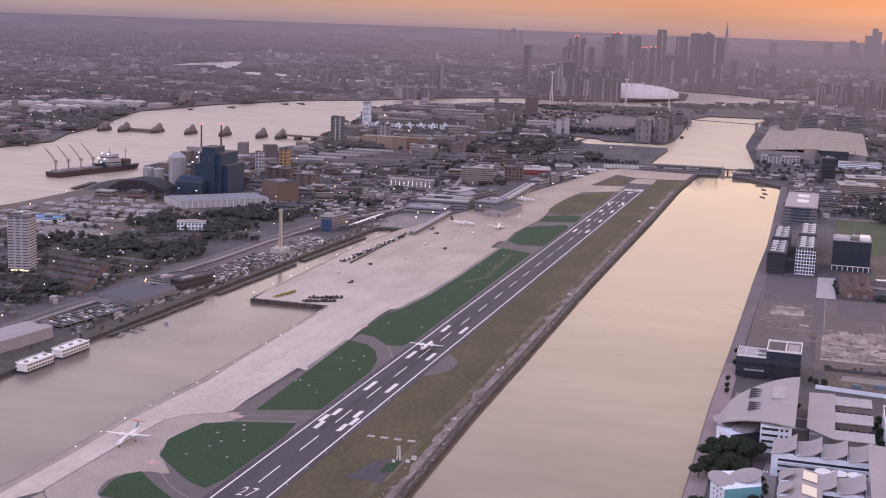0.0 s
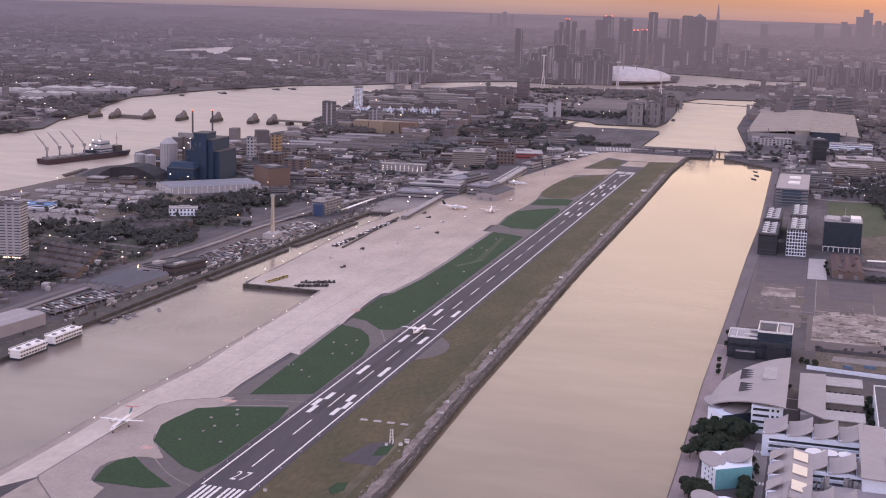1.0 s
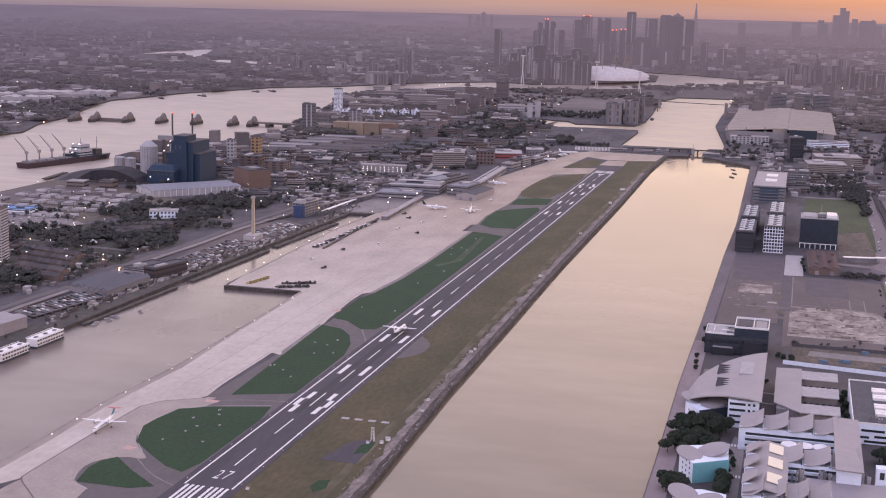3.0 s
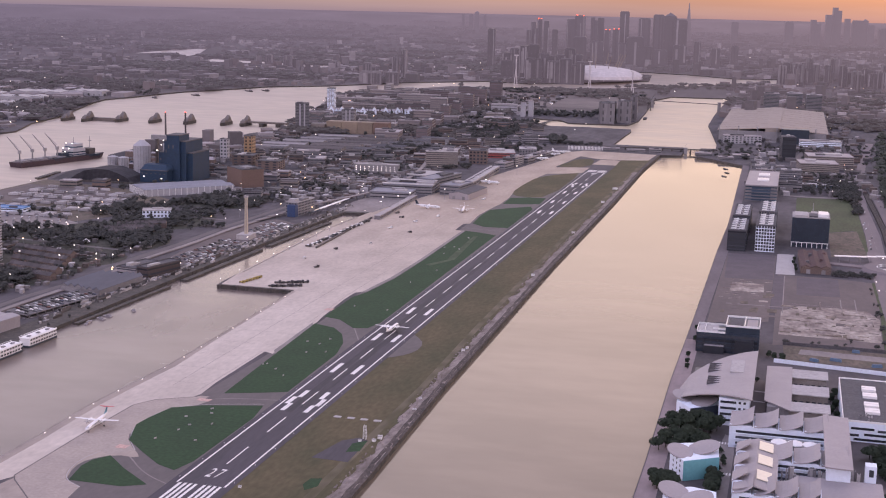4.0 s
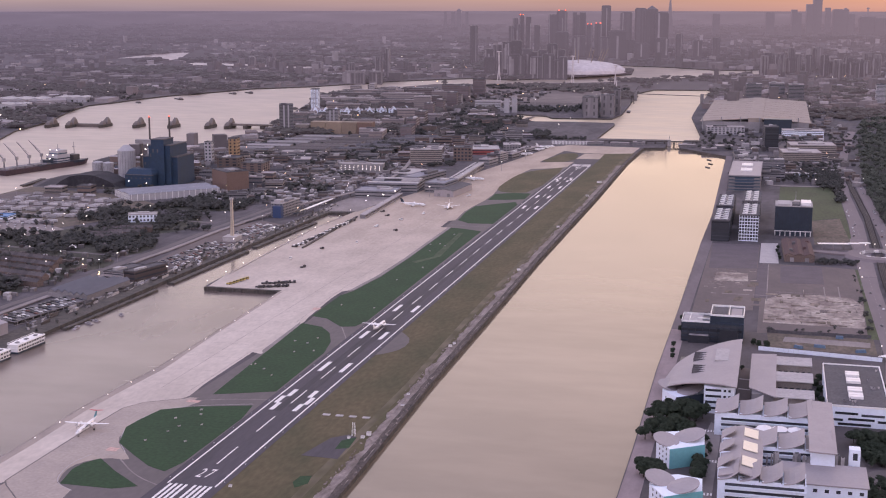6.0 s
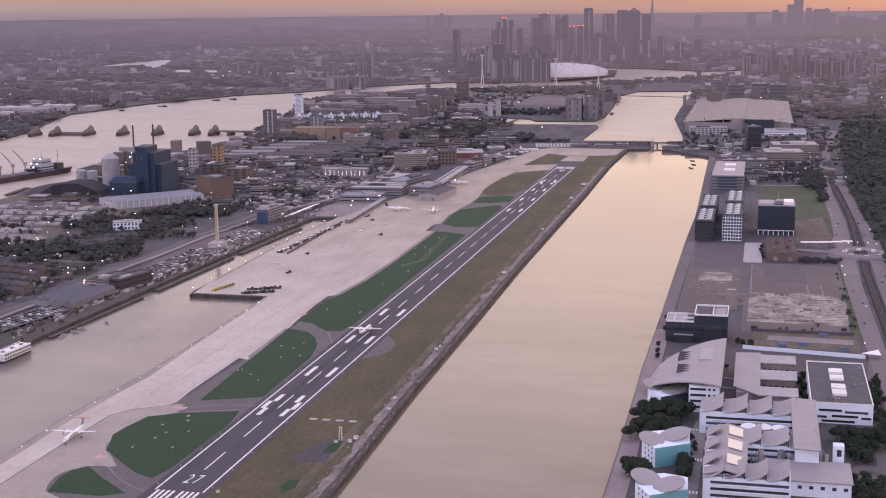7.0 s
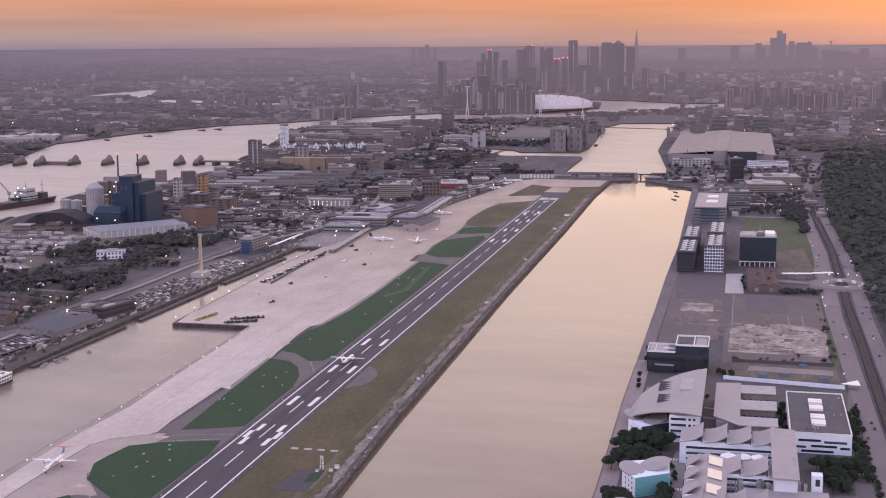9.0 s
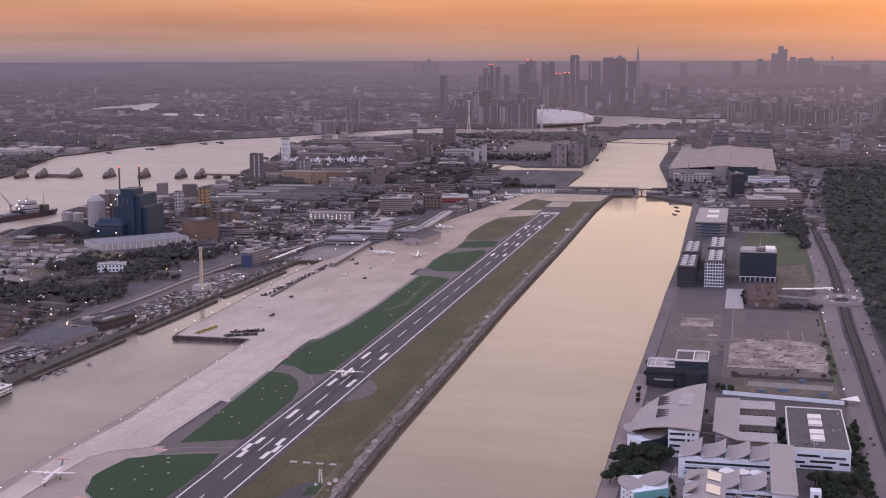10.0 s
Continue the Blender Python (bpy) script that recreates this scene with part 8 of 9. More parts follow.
# tall flats along the avenue, long slabs by the river, the old works office and its white silos
M_DUSK = mat("mauve_brown_brick", (0.165, 0.130, 0.132), .85, grain=.12, size=2, stain=.5, stain_size=9, second=(.12, .096, .10), island=.25)
for x, y, w, d, h, wall, label in ((-448, 2160, 22, 54, 27, M_DUSK, "brown brick flats in a tall slab"), (-500, 2235, 44, 20, 24, M_FLAT[1], "pinkish brick flats with flat roof"), (-474, 2330, 20, 46, 31, M_DUSK, "tall brown brick flats beside the avenue"), (-520, 2440, 40, 26, 38, M_FLAT[0], "tall pale brick flats behind the gabled houses"), (-486, 2480, 18, 44, 28, M_DUSK, "brown brick flats in a tall slab"), (-528, 2560, 52, 18, 30, M_DUSK, "long dark brown flats above the avenue"), (-500, 2660, 24, 52, 34, M_DUSK, "tall dark brown flats beside the avenue"), (-545, 2740, 60, 20, 30, M_FLAT[1], "long pinkish brick flats"), (-508, 2830, 26, 46, 40, M_DUSK, "tall dark brown flats by the river"), (-560, 2930, 70, 24, 36, M_DUSK, "long dark brown flats by the river"), (-520, 3060, 34, 40, 46, M_DUSK, "tall dark brown flats by the river"),
                               (-770, 2650, 150, 18, 15, M_FLAT[0], "long pale flats with a level roof"), (-640, 2600, 130, 18, 17, M_FLAT[1], "long pinkish flats with a level roof"), (-800, 2790, 130, 20, 17, M_DUSK, "long brown flats with a level roof"), (-660, 2760, 110, 20, 22, M_FLAT[0], "long pale flats with a level roof"), (-780, 2930, 140, 20, 18, M_FLAT[1], "long pinkish flats beside the river"), (-650, 2900, 70, 22, 26, M_DUSK, "brown riverside flats with flat roof"), (-720, 2480, 110, 16, 13, M_FLAT[1], "long low flats behind the gabled houses"), (-600, 2500, 90, 16, 16, M_DUSK, "long brown flats behind the gabled houses"),
                               (-437, 1800, 26, 60, 19, M_FLAT[1], "brick flats round a planted court"), (-400, 1880, 22, 56, 21, M_DUSK, "brown brick flats round a planted court"), (-470, 1860, 44, 18, 16, M_FLAT[0], "pale brick flats beside the ochre block"), (-428, 2020, 20, 60, 24, M_DUSK, "brown brick flats along the avenue"), (-480, 2050, 46, 18, 18, M_FLAT[1], "pinkish brick flats along the avenue"), (-560, 2080, 80, 16, 13, M_FLAT[0], "long pale flats among trees"),
                               (-392, 2588, 64, 30, 19, M_SILO, "long white rendered works office with dark windows"), (-322, 2476, 12, 14, 33, M_SILO, "tall white works silo tower"), (-306, 2490, 12, 14, 37, M_SILO, "tall white works silo tower beside its twin"), (-350, 2320, 60, 40, 9, M_RUST, "low brown building under repair beside the basin"), (-372, 2395, 40, 26, 12, M_BUFF, "buff building beside the basin")):
    low = "silo" in label
    building("works_tower" if low else "apartment_block", x, y, w, d, h, 8, label, wall, M_DARKROOF if wall is M_DUSK else M_GREYROOF, max(2, int(h / 5)), "none" if low else "bands", "silo" if low else "flats", "" if low else "riverside flats", plant=0 if low else 2, glass=M_SOFTGLASS)
    n = max(1, round(max(w, d) / 36))
    USED.extend((x + (w > d) * (w * (i + .5) / n - w / 2), y + (d >= w) * (d * (i + .5) / n - d / 2), min(w, d) * .5 + 12) for i in range(n))
settle((-640, -270, 1380, 1850), 28, (14, 44), (12, 30), (5, 11), 12, "works_building", LOWS, "works", "silvertown works", 12)
settle((-420, -130, 1480, 1960), 26, (12, 36), (12, 24), (6, 16), 14, "works_building", LOWS, "works", "silvertown works", 13)
settle((-840, -420, 1960, 2280), 12, (26, 60), (14, 24), (9, 18), 8, "apartment_block", MIDS, "flats", "riverside flats", 14, roofs=[M_GREYROOF, M_DARKROOF], walls=M_FLAT, glass=M_SOFTGLASS)
settle((-900, -470, 2440, 3150), 22, (22, 54), (14, 24), (12, 27), 6, "apartment_block", MIDS, "flats", "riverside flats", 15, roofs=[M_GREYROOF, M_DARKROOF, M_TILE], walls=M_FLAT, glass=M_SOFTGLASS)
settle((-340, -180, 1960, 2200), 9, (14, 36), (12, 26), (5, 14), 16, "works_building", LOWS, "works", "dockland works", 17)
settle((-620, -350, 120, 470), 14, (10, 26), (9, 16), (5, 9), 8, "works_building", LOWS, "works", "north woolwich works", 18)
settle((-720, -470, 560, 690), 9, (10, 30), (9, 18), (4, 8), 8, "works_building", LOWS, "works", "north woolwich works", 19)
settle((250, 420, 1440, 2000), 12, (14, 36), (12, 26), (6, 14), 5, "works_building", LOWS, "works", "north side works", 20)
for i in range(5):
    terrace(-386 - i * 12, 462 + i * 26, 11 + i, -14, "row of brown brick terraced houses with slate roofs", M_BRICK, M_TILE, h=4.8)
for i in range(5):
    terrace(-410 - (i % 2) * 14, 690 + i * 15, 7, 20, "short row of brick houses with tiled roofs", M_BRICK, M_TILE)
for i in range(8):
    for j in range(2):
        if free(-600 + j * 90, 330 + i * 20, 30):
            terrace(-610 + j * 92, 330 + i * 20, 8, 10, "row of brick terraced houses behind the trees", M_BRICK, M_TILE)
for i, (x, y) in enumerate(GABLE_ROW):
    ob = terrace(x, y, 3, 8 + 2.4 * i, "white gabled riverside houses in a row", M_WHITEWALL, M_GREYROOF, h=12, w=7.6, d=13)
    bm = bmesh.new()
    prism(bm, [(-4, -7.6), (4, -7.6), (4, 7.6), (-4, 7.6)], -.5, 14)
    for yy in (-7.6, 7.6):
        f = [bm.verts.new(q) for q in ((-4, yy, 14), (4, yy, 14), (0, yy, 19))]
        bm.faces.new(f if yy < 0 else f[::-1])
    gable = part("gable", bm, M_WHITEWALL, ob)
    bm = bmesh.new()
    for s in (-1, 1):
        q = [bm.verts.new(v) for v in ((s * 4.4, -7.9, 13.7), (s * 4.4, 7.9, 13.7), (0, 7.9, 19.2), (0, -7.9, 19.2))]
        bm.faces.new(q[::-1] if s < 0 else q)
    part("gable_roof", bm, M_GREYROOF, gable)
    for k in range(3):
        for z in (2.5, 6, 9.5):
            bm = bmesh.new()
            box(bm, -10 + k * 8, -6.6 + k * 8, -6.65 if k != 1 else -7.75, -6.4 if k != 1 else -7.5, z, z + 1.9)
            part("window", bm, M_SOFTGLASS, ob)
for x, y, w, d, a in ((-1560, 2300, 120, 70, 20), (-1620, 2480, 130, 80, 15), (-1520, 2560, 90, 60, 10), (-1700, 2360, 90, 60, 18), (-1500, 2120, 60, 44, 16)):
    shed("riverside_warehouse", x, y, w, d, 11, a, "large pale warehouse across the river", M_SILO, M_PALEROOF, 2.5, 3, group="south bank warehouses")
rr = random.Random(14)
bm = bmesh.new()
for i in range(230):
    t = rr.uniform(0, 1)
    y = 300 + 690 * t
    x = -268 - 14 * rr.random() + 26 * t - (8 if y < 500 else 0)
    w, d = rr.choice(((1, 2.4), (2.4, 6), (.4, 8), (1.6, 1.6), (.3, 14)))
    box(bm, x, x + w, y, y + d, .05, rr.uniform(.7, 2.8), rr.randrange(3))
tagged(mesh_object("quay_clutter", bm, [M_GREYWALL, M_PALEROOF, M_DARKMETAL]), "huts, barriers and crates cluttering the quay", "clutter", kind="stuff")
# small sheds, gardens walls, kiosks: too many to count
rng = random.Random(77)


def scatter(name, zone, count, wr, dr, hr, materials, label, seed, turn=.2, avoid=1.0):
    rr = random.Random(seed)
    bm = bmesh.new()
    x0, x1, y0, y1 = zone
    n = 0
    for _ in range(count * 3):
        x, y = rr.uniform(x0, x1), rr.uniform(y0, y1)
        w, d, h = rr.uniform(*wr), rr.uniform(*dr), rr.uniform(*hr)
        if not free(x, y, max(w, d) * .5 * avoid):
            continue
        p, k = far(x, y, 0), shrink(x, y)
        a = turn + rr.choice((0, math.pi / 2)) + rr.uniform(-.1, .1)
        c, s = math.cos(a), math.sin(a)
        v = box(bm, -w / 2, w / 2, -d / 2, d / 2, -2, h, rr.randrange(len(materials)))
        for q in v:
            u = q.co.copy()
            q.co = p + Vector((c * u.x - s * u.y, s * u.x + c * u.y, u.z)) * k
        n += 1
        if n >= count:
            break
    return tagged(mesh_object(name, bm, materials), label, "buildings", kind="stuff")


MIX = [M_SHEDPALE, M_SHEDDARK, M_SHEDDARK, M_SHEDBRICK, M_SHEDBRICK, M_SHEDGREY, M_SHEDGREY]
scatter("small_sheds", (-730, -350, 150, 660), 700, (2.5, 8), (2.5, 6), (2, 4.5), MIX, "small sheds and garden buildings among the streets", 1)
scatter("yard_sheds", (-700, -230, 1150, 1900), 1700, (3, 14), (3, 9), (2.5, 6), MIX, "small works sheds and containers in yards", 2)
scatter("dockland_sheds", (-840, -330, 1900, 3200), 650, (5, 18), (5, 12), (3, 9), MIX, "low houses and sheds beyond the docks", 3)
scatter("north_sheds", (238, 440, 1340, 3300), 420, (4, 18), (4, 14), (3, 8), MIX, "low buildings on the north side", 4)
sheet("pavement_rail_yard", [(-490, 1015), (-345, 1000), (-300, 1090), (-290, 1160), (-322, 1330), (-500, 1340), (-470, 1180)], .06, M_COAL, "dark sidings and yards behind the terminal", "yard")
scatter("siding_sheds", (-480, -270, 985, 1340), 330, (3, 16), (3, 7), (2.4, 5), [M_SHEDDARK, M_SHEDDARK, M_SHEDGREY, M_SHEDBRICK, M_SHEDPALE], "low sheds and wagons in the sidings", 5, .15)
rr = random.Random(93)
for i in range(60):
    x, y = rr.uniform(-470, -275), rr.uniform(985, 1320)
    if free(x, y, 3):
        car(x, y, rr.choice((10, 100)), rr, .08)
# parked lorries and trailers in the river yard
bm = bmesh.new()
rr = random.Random(9)
for r in range(9):
    for i in range(26):
        x, y = -700 + r * 20 + rr.uniform(-1, 1) + (i // 5) * 4, 770 + (i // 5) * 44 + (i % 5) * 4.4 + rr.uniform(-.5, .5)
        if rr.random() < (.9 if (r + i // 5) % 3 else .35) and free(x, y, 6):
            box(bm, x - 6, x + 6, y - 1.3, y + 1.3, .8, 3.8)
            box(bm, x - 8.2, x - 6.3, y - 1.2, y + 1.2, .6, 3.2)
tagged(mesh_object("parked_trailers", bm, M_SHEDPALE), "rows of pale parked trailers in a brown yard", "trailers", kind="stuff")
sheet("yard_ground", [(-738, 700), (-520, 735), (-490, 800), (-470, 940), (-560, 1010), (-735, 1060)], .08, M_EARTH, "brown rutted yard by the river", "yard")
sheet("yard_hardstanding", [(-730, 860), (-540, 870), (-530, 930), (-600, 990), (-730, 1010)], .10, M_LOT, "worn hardstanding for trailers", "yard")
for i, (x, y, w, d) in enumerate(((-430, 480, 150, 190), (-440, 650, 190, 140), (-420, 800, 120, 130), (-390, 560, 90, 80), (-440, 700, 130, 150), (-560, 700, 120, 90), (-420, 940, 120, 60))):
    sheet("scrub_ground", smooth_outline([(x - w / 2, y - d / 2), (x + w / 2, y - d / 2), (x + w / 2, y + d / 2), (x - w / 2, y + d / 2)], 2), .06 + .008 * i, M_SCRUB, "rough dark scrub land with weeds", "scrub")
for pts, wd in (([(-345, 610), (-430, 620), (-560, 640), (-720, 660)], 7), ([(-350, 830), (-480, 850), (-640, 830), (-730, 850)], 8), ([(-330, 1000), (-420, 960), (-560, 900), (-700, 830)], 6), ([(-290, 1160), (-330, 1420), (-340, 1700), (-345, 1840), (-395, 2203), (-430, 2514), (-442, 2702), (-416, 2830), (-330, 3000)], 13), ([(-700, 1400), (-560, 1440), (-420, 1480), (-330, 1500)], 8), ([(-720, 1880), (-520, 1860), (-340, 1850), (-100, 1850)], 9), ([(300, 1335), (305, 1600), (310, 1800), (330, 2050), (400, 2100), (450, 2300)], 9), ([(-330, 1960), (-250, 2250), (-230, 2560), (-200, 2900)], 8)):
    o = stripe("road_street", curve(pts, 2), wd, .17, M_TAXI, None)
    tagged(o, "grey street between the town blocks", "street", kind="structure")

M_WASTE = mat("brown_waste_ground", (0.20, 0.165, 0.145), .95, grain=.2, size=6, stain=.9, stain_size=45, second=(.085, .075, .065), stretch=(.35, 1, 1))
sheet("waste_ground", [(-345, 2640), (-110, 2560), (-105, 2790), (-330, 2795)], .08, M_WASTE, "bare brown waste ground beside the dock", "waste ground")
# same ground with the evening haze painted in
M_WASTEFAR = paint_haze(mat("far_waste_ground", (0.19, 0.16, 0.145), .95, grain=.2, size=8, stain=.9, stain_size=60, second=(.09, .08, .072), stretch=(.35, 1, 1)))
bm = bmesh.new()
bm.faces.new([bm.verts.new(far(x, y, .6)) for x, y in [(-104, 2800), (-110, 3100), (-200, 3560), (-420, 3500), (-640, 3420), (-520, 3150), (-335, 2810)]])
tagged(mesh_object("waste_ground_far", bm, M_WASTEFAR), "bare brown waste ground along the river", "waste ground", kind="structure")

sheet("pavement_works_lot", [(-640, 690), (-520, 690), (-500, 745), (-600, 812), (-650, 812)], .15, M_PAVE, "pale works car park beside the yard", "car park", .05)
rr = random.Random(91)
for r in range(6):
    for i in range(11):
        if rr.random() < .7:
            car(-628 + i * 10 + r * 1.5, 700 + r * 14, 4, rr, .16)
building("blue_depot", -615, 782, 44, 20, 7, 4, "low depot with a bright blue roof", M_WHITEWALL, mat("blue_sheet_roof", (.10, .22, .42), .5, grain=.1, size=2), 2, "bands", "depot", plant=1)

# ---- woods and street trees ----
def wood(name, zone, count, seed, size=(3.5, 6.5), label="dense dark green wood", leaves=60, inside_poly=None, leaf=None, clump=1, tall=1.6):
    """Many trees over a zone; with a clump number they stand in close groups of that many, crown in crown."""
    rr = random.Random(seed)
    bm = bmesh.new()
    x0, x1, y0, y1 = zone
    for i in range(count):
        if i % clump == 0:
            cx, cy, wide = rr.uniform(x0, x1), rr.uniform(y0, y1), rr.uniform(.5, 1.1) * size[1] * clump ** .5
        x, y = (cx, cy) if clump == 1 else (cx + rr.gauss(0, wide * .5), cy + rr.gauss(0, wide * .8))
        if inside_poly and not inside(x, y, inside_poly):
            continue
        if any(inside(x, y, p) for p in LAKES) or any((x - a) ** 2 + (y - b) ** 2 < (c * .6) ** 2 for a, b, c in USED):
            continue
        r = rr.uniform(*size)
        p, k = far(x, y, 0), shrink(x, y)
        crown_clumps(bm, p.x, p.y, p.z + .3 + (1.6 - tall) * r * .8 * k, r * k, r * tall * k, leaves, rr, r * .18 * k, 1.2)
        tube(bm, (p.x, p.y, p.z - .5), (p.x, p.y, p.z + r * k), .3, .2, 4, mi=1)
    return tagged(mesh_object(name, bm, [leaf or M_LEAF, M_BARK]), label, "wood", kind="stuff")


WOODS = [(437, -100), (437, 554), (437, 827), (432, 1261), (444, 1759), (474, 2300), (540, 2600), (1500, 2600), (1500, -100)]
sheet("wood_floor", WOODS, .05, M_WOODLEAF, "dark undergrowth below the wood", "undergrowth")
wood("north_wood", (432, 760, 250, 1500), 3000, 31, (4.2, 7.4), "dense dark green wood beside the road", 120, WOODS, M_NORTHWOOD, tall=1.25)
wood("north_wood_far", (440, 1200, 1500, 2700), 3000, 32, (5, 9), "dense dark green wood towards the distance", 70, WOODS, M_NORTHWOOD, tall=1.2)
wood("park_border_trees", (366, 400, 1290, 1500), 110, 330, (4, 6.5), "dark trees at the corner of the park", 80, leaf=M_WOODLEAF)
wood("park_trees", (318, 404, 1350, 1620), 150, 33, (3, 5.5), "dark trees round the park", 70, leaf=M_WOODLEAF)
wood("street_trees", (-480, -350, 600, 1000), 480, 34, (3, 6), "dark bushy trees in clumps between the houses", 60, leaf=M_WOODLEAF, clump=12)
wood("quayside_trees", (-425, -372, 385, 462), 70, 42, (4, 7), "mature dark trees behind the road", 110, leaf=M_WOODLEAF)
wood("terrace_trees", (-470, -350, 455, 610), 120, 43, (2.2, 4.2), "dark garden trees between terraces", 70, leaf=M_WOODLEAF, clump=5)
wood("belt_trees", (-560, -355, 610, 690), 190, 44, (3.5, 6.5), "dark belt of trees along the railway", 80, leaf=M_WOODLEAF, clump=10)
wood("yard_edge_trees", (-520, -440, 790, 900), 90, 441, (4, 7), "dark trees beside the river yard", 70, leaf=M_WOODLEAF, clump=15)
wood("warehouse_trees", (-460, -390, 930, 1010), 80, 442, (4, 7.5), "tall dark trees beside the long warehouse", 80, leaf=M_WOODLEAF, clump=16)
wood("verge_trees", (384, 389, 430, 740), 14, 45, (1.6, 3.2), "dark hedge trees along the verge", 60, leaf=M_WOODLEAF)
wood("station_hedge", (350, 392, 744, 764), 60, 461, (1.8, 3.2), "dark hedge below the station", 60, leaf=M_WOODLEAF)
wood("compound_trees", (306, 388, 444, 466), 9, 46, (1.5, 3), "scrubby dark trees round the compound", 60, leaf=M_WOODLEAF)
wood("roadside_trees", (385, 400, 1180, 1480), 60, 47, (3.5, 5.5), "dark trees beside the carriageway", 80, leaf=M_WOODLEAF)
for i, (zone, n, size) in enumerate((((365, 379, 132, 182), 34, (2.5, 4.5)), ((364, 381, 40, 103), 40, (2.5, 4.5)), ((391, 394.5, 60, 330), 46, (1.6, 3)), ((268, 276, 96, 172), 14, (2, 3.2)), ((262, 292, 322, 332), 9, (1.5, 2.5)))):
    wood("campus_trees", zone, n, 60 + i, size, "dark green trees among the campus buildings", 150)
wood("garden_trees", (-720, -350, 120, 900), 330, 35, (2.6, 5), "garden trees among the streets", 50, leaf=M_WOODLEAF, clump=6)
wood("works_trees", (-640, -240, 1000, 1900), 420, 36, (3, 6), "clumps of trees between the works", 44, leaf=M_WOODLEAF, clump=8)
for i, (zone, n, size) in enumerate((((-385, -250, 1880, 2180), 300, (4, 7)), ((-380, -250, 2180, 2330), 150, (4, 7)), ((-470, -385, 1900, 2160), 90, (4, 6)), ((-420, -355, 2330, 2560), 60, (4, 6.5)), ((-330, -160, 2500, 2640), 130, (4, 7)), ((-180, -100, 2620, 2760), 60, (4, 7)), ((-410, -340, 1560, 1740), 150, (4, 7.5)), ((-400, -340, 1460, 1530), 40, (4, 7)), ((-168, -130, 1880, 1990), 50, (5, 9)), ((-125, -50, 1886, 1910), 46, (3, 5)), ((-260, -200, 1420, 1460), 26, (3.5, 6)), ((-225, -140, 1690, 1830), 90, (3, 6)))):
    wood("avenue_trees", zone, n, 370 + i, size, "dark trees in a clump beside the avenue", 44, leaf=M_WOODLEAF)
for i, (x, y) in enumerate(GABLE_ROW):
    wood("crescent_trees", (x - 14, x + 16, y - 52, y - 30), 12, 390 + i, (2.6, 4.2), "dark trees before the gabled houses", 44, leaf=M_WOODLEAF)
wood("dockland_trees", (-820, -400, 1950, 3100), 300, 38, (3.5, 7), "scattered trees among the flats", 36, leaf=M_WOODLEAF)
rr = random.Random(381)
bm = bmesh.new()
for i in range(170):
    a = i // 17
    x, y = -560 + 43 * a + rr.gauss(0, 26), 3380 + 60 * math.sin(a * 2.4) - 14 * a + rr.gauss(0, 22)
    if any(inside(x, y, q) for q in LAKES):
        continue
    q, k = far(x, y, 0), shrink(x, y)
    crown_clumps(bm, q.x, q.y, q.z, rr.uniform(6, 10) * k, rr.uniform(7, 12) * k, 24, rr, 1.8 * k)
tagged(mesh_object("waste_ground_scrub", bm, M_WOODLEAF), "dark scrub belts on the waste ground", "scrub", kind="stuff")
wood("excel_trees", (160, 480, 1780, 2100), 150, 39, (3.5, 6), "dark trees before the exhibition halls", 44, leaf=M_WOODLEAF)
wood("south_shore_trees", (-2000, -1290, 1300, 2900), 700, 41, (3.5, 7), "dark trees along the southern shore", 34, leaf=M_WOODLEAF)
wood("quay_scrub", (-300, -263, 250, 700), 40, 40, (1.2, 2.2), "low bushes behind the quay", 30, leaf=M_WOODLEAF)

# ---- street lamps: tiny lit heads past counting ----
def lamps(name, spots, material, size, label):
    bm = bmesh.new()
    for x, y, h in spots:
        p, k = far(x, y, 0), shrink(x, y)
        tube(bm, p, p + Vector((0, 0, h * k)), .12 * k, .08 * k, 4, mi=1)
        s = size * k
        q = p + Vector((0, 0, h * k))
        box(bm, q.x - s, q.x + s, q.y - s, q.y + s, q.z, q.z + 1.4 * s)
    return tagged(mesh_object(name, bm, [material, M_STEEL]), label, "street lamps", kind="stuff")


rr = random.Random(50)
spots = [(rr.uniform(-720, -240), rr.uniform(250, 1900), rr.uniform(6, 10)) for _ in range(300)]
spots += [(rr.uniform(-850, -120), rr.uniform(1900, 3400), rr.uniform(7, 12)) for _ in range(110)]
spots += [(rr.uniform(240, 420), rr.uniform(1300, 3300), rr.uniform(7, 12)) for _ in range(70)]
spots += [(rr.choice((390, 432)), rr.uniform(200, 1700), 9) for _ in range(16)]
spots = [s for s in spots if free(s[0], s[1], 1)]
lamps("street_lamps", spots[::2], M_LAMP, .40, "street lamps lit white across the town")
lamps("warm_street_lamps", spots[1::9], M_WARM, .42, "street lamps lit warm across the town")
for i in range(44):
    car(rr.choice((397, 402, 426, 430)) + rr.uniform(-1, 1), rr.choice((rr.uniform(150, 690), rr.uniform(910, 1380))), 0, rr, .22)


# ---- the far city, a backdrop with the soft evening air painted into its materials ----
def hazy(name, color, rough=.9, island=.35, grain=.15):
    return paint_haze(mat(name, color, rough, grain=grain, size=12, island=island))


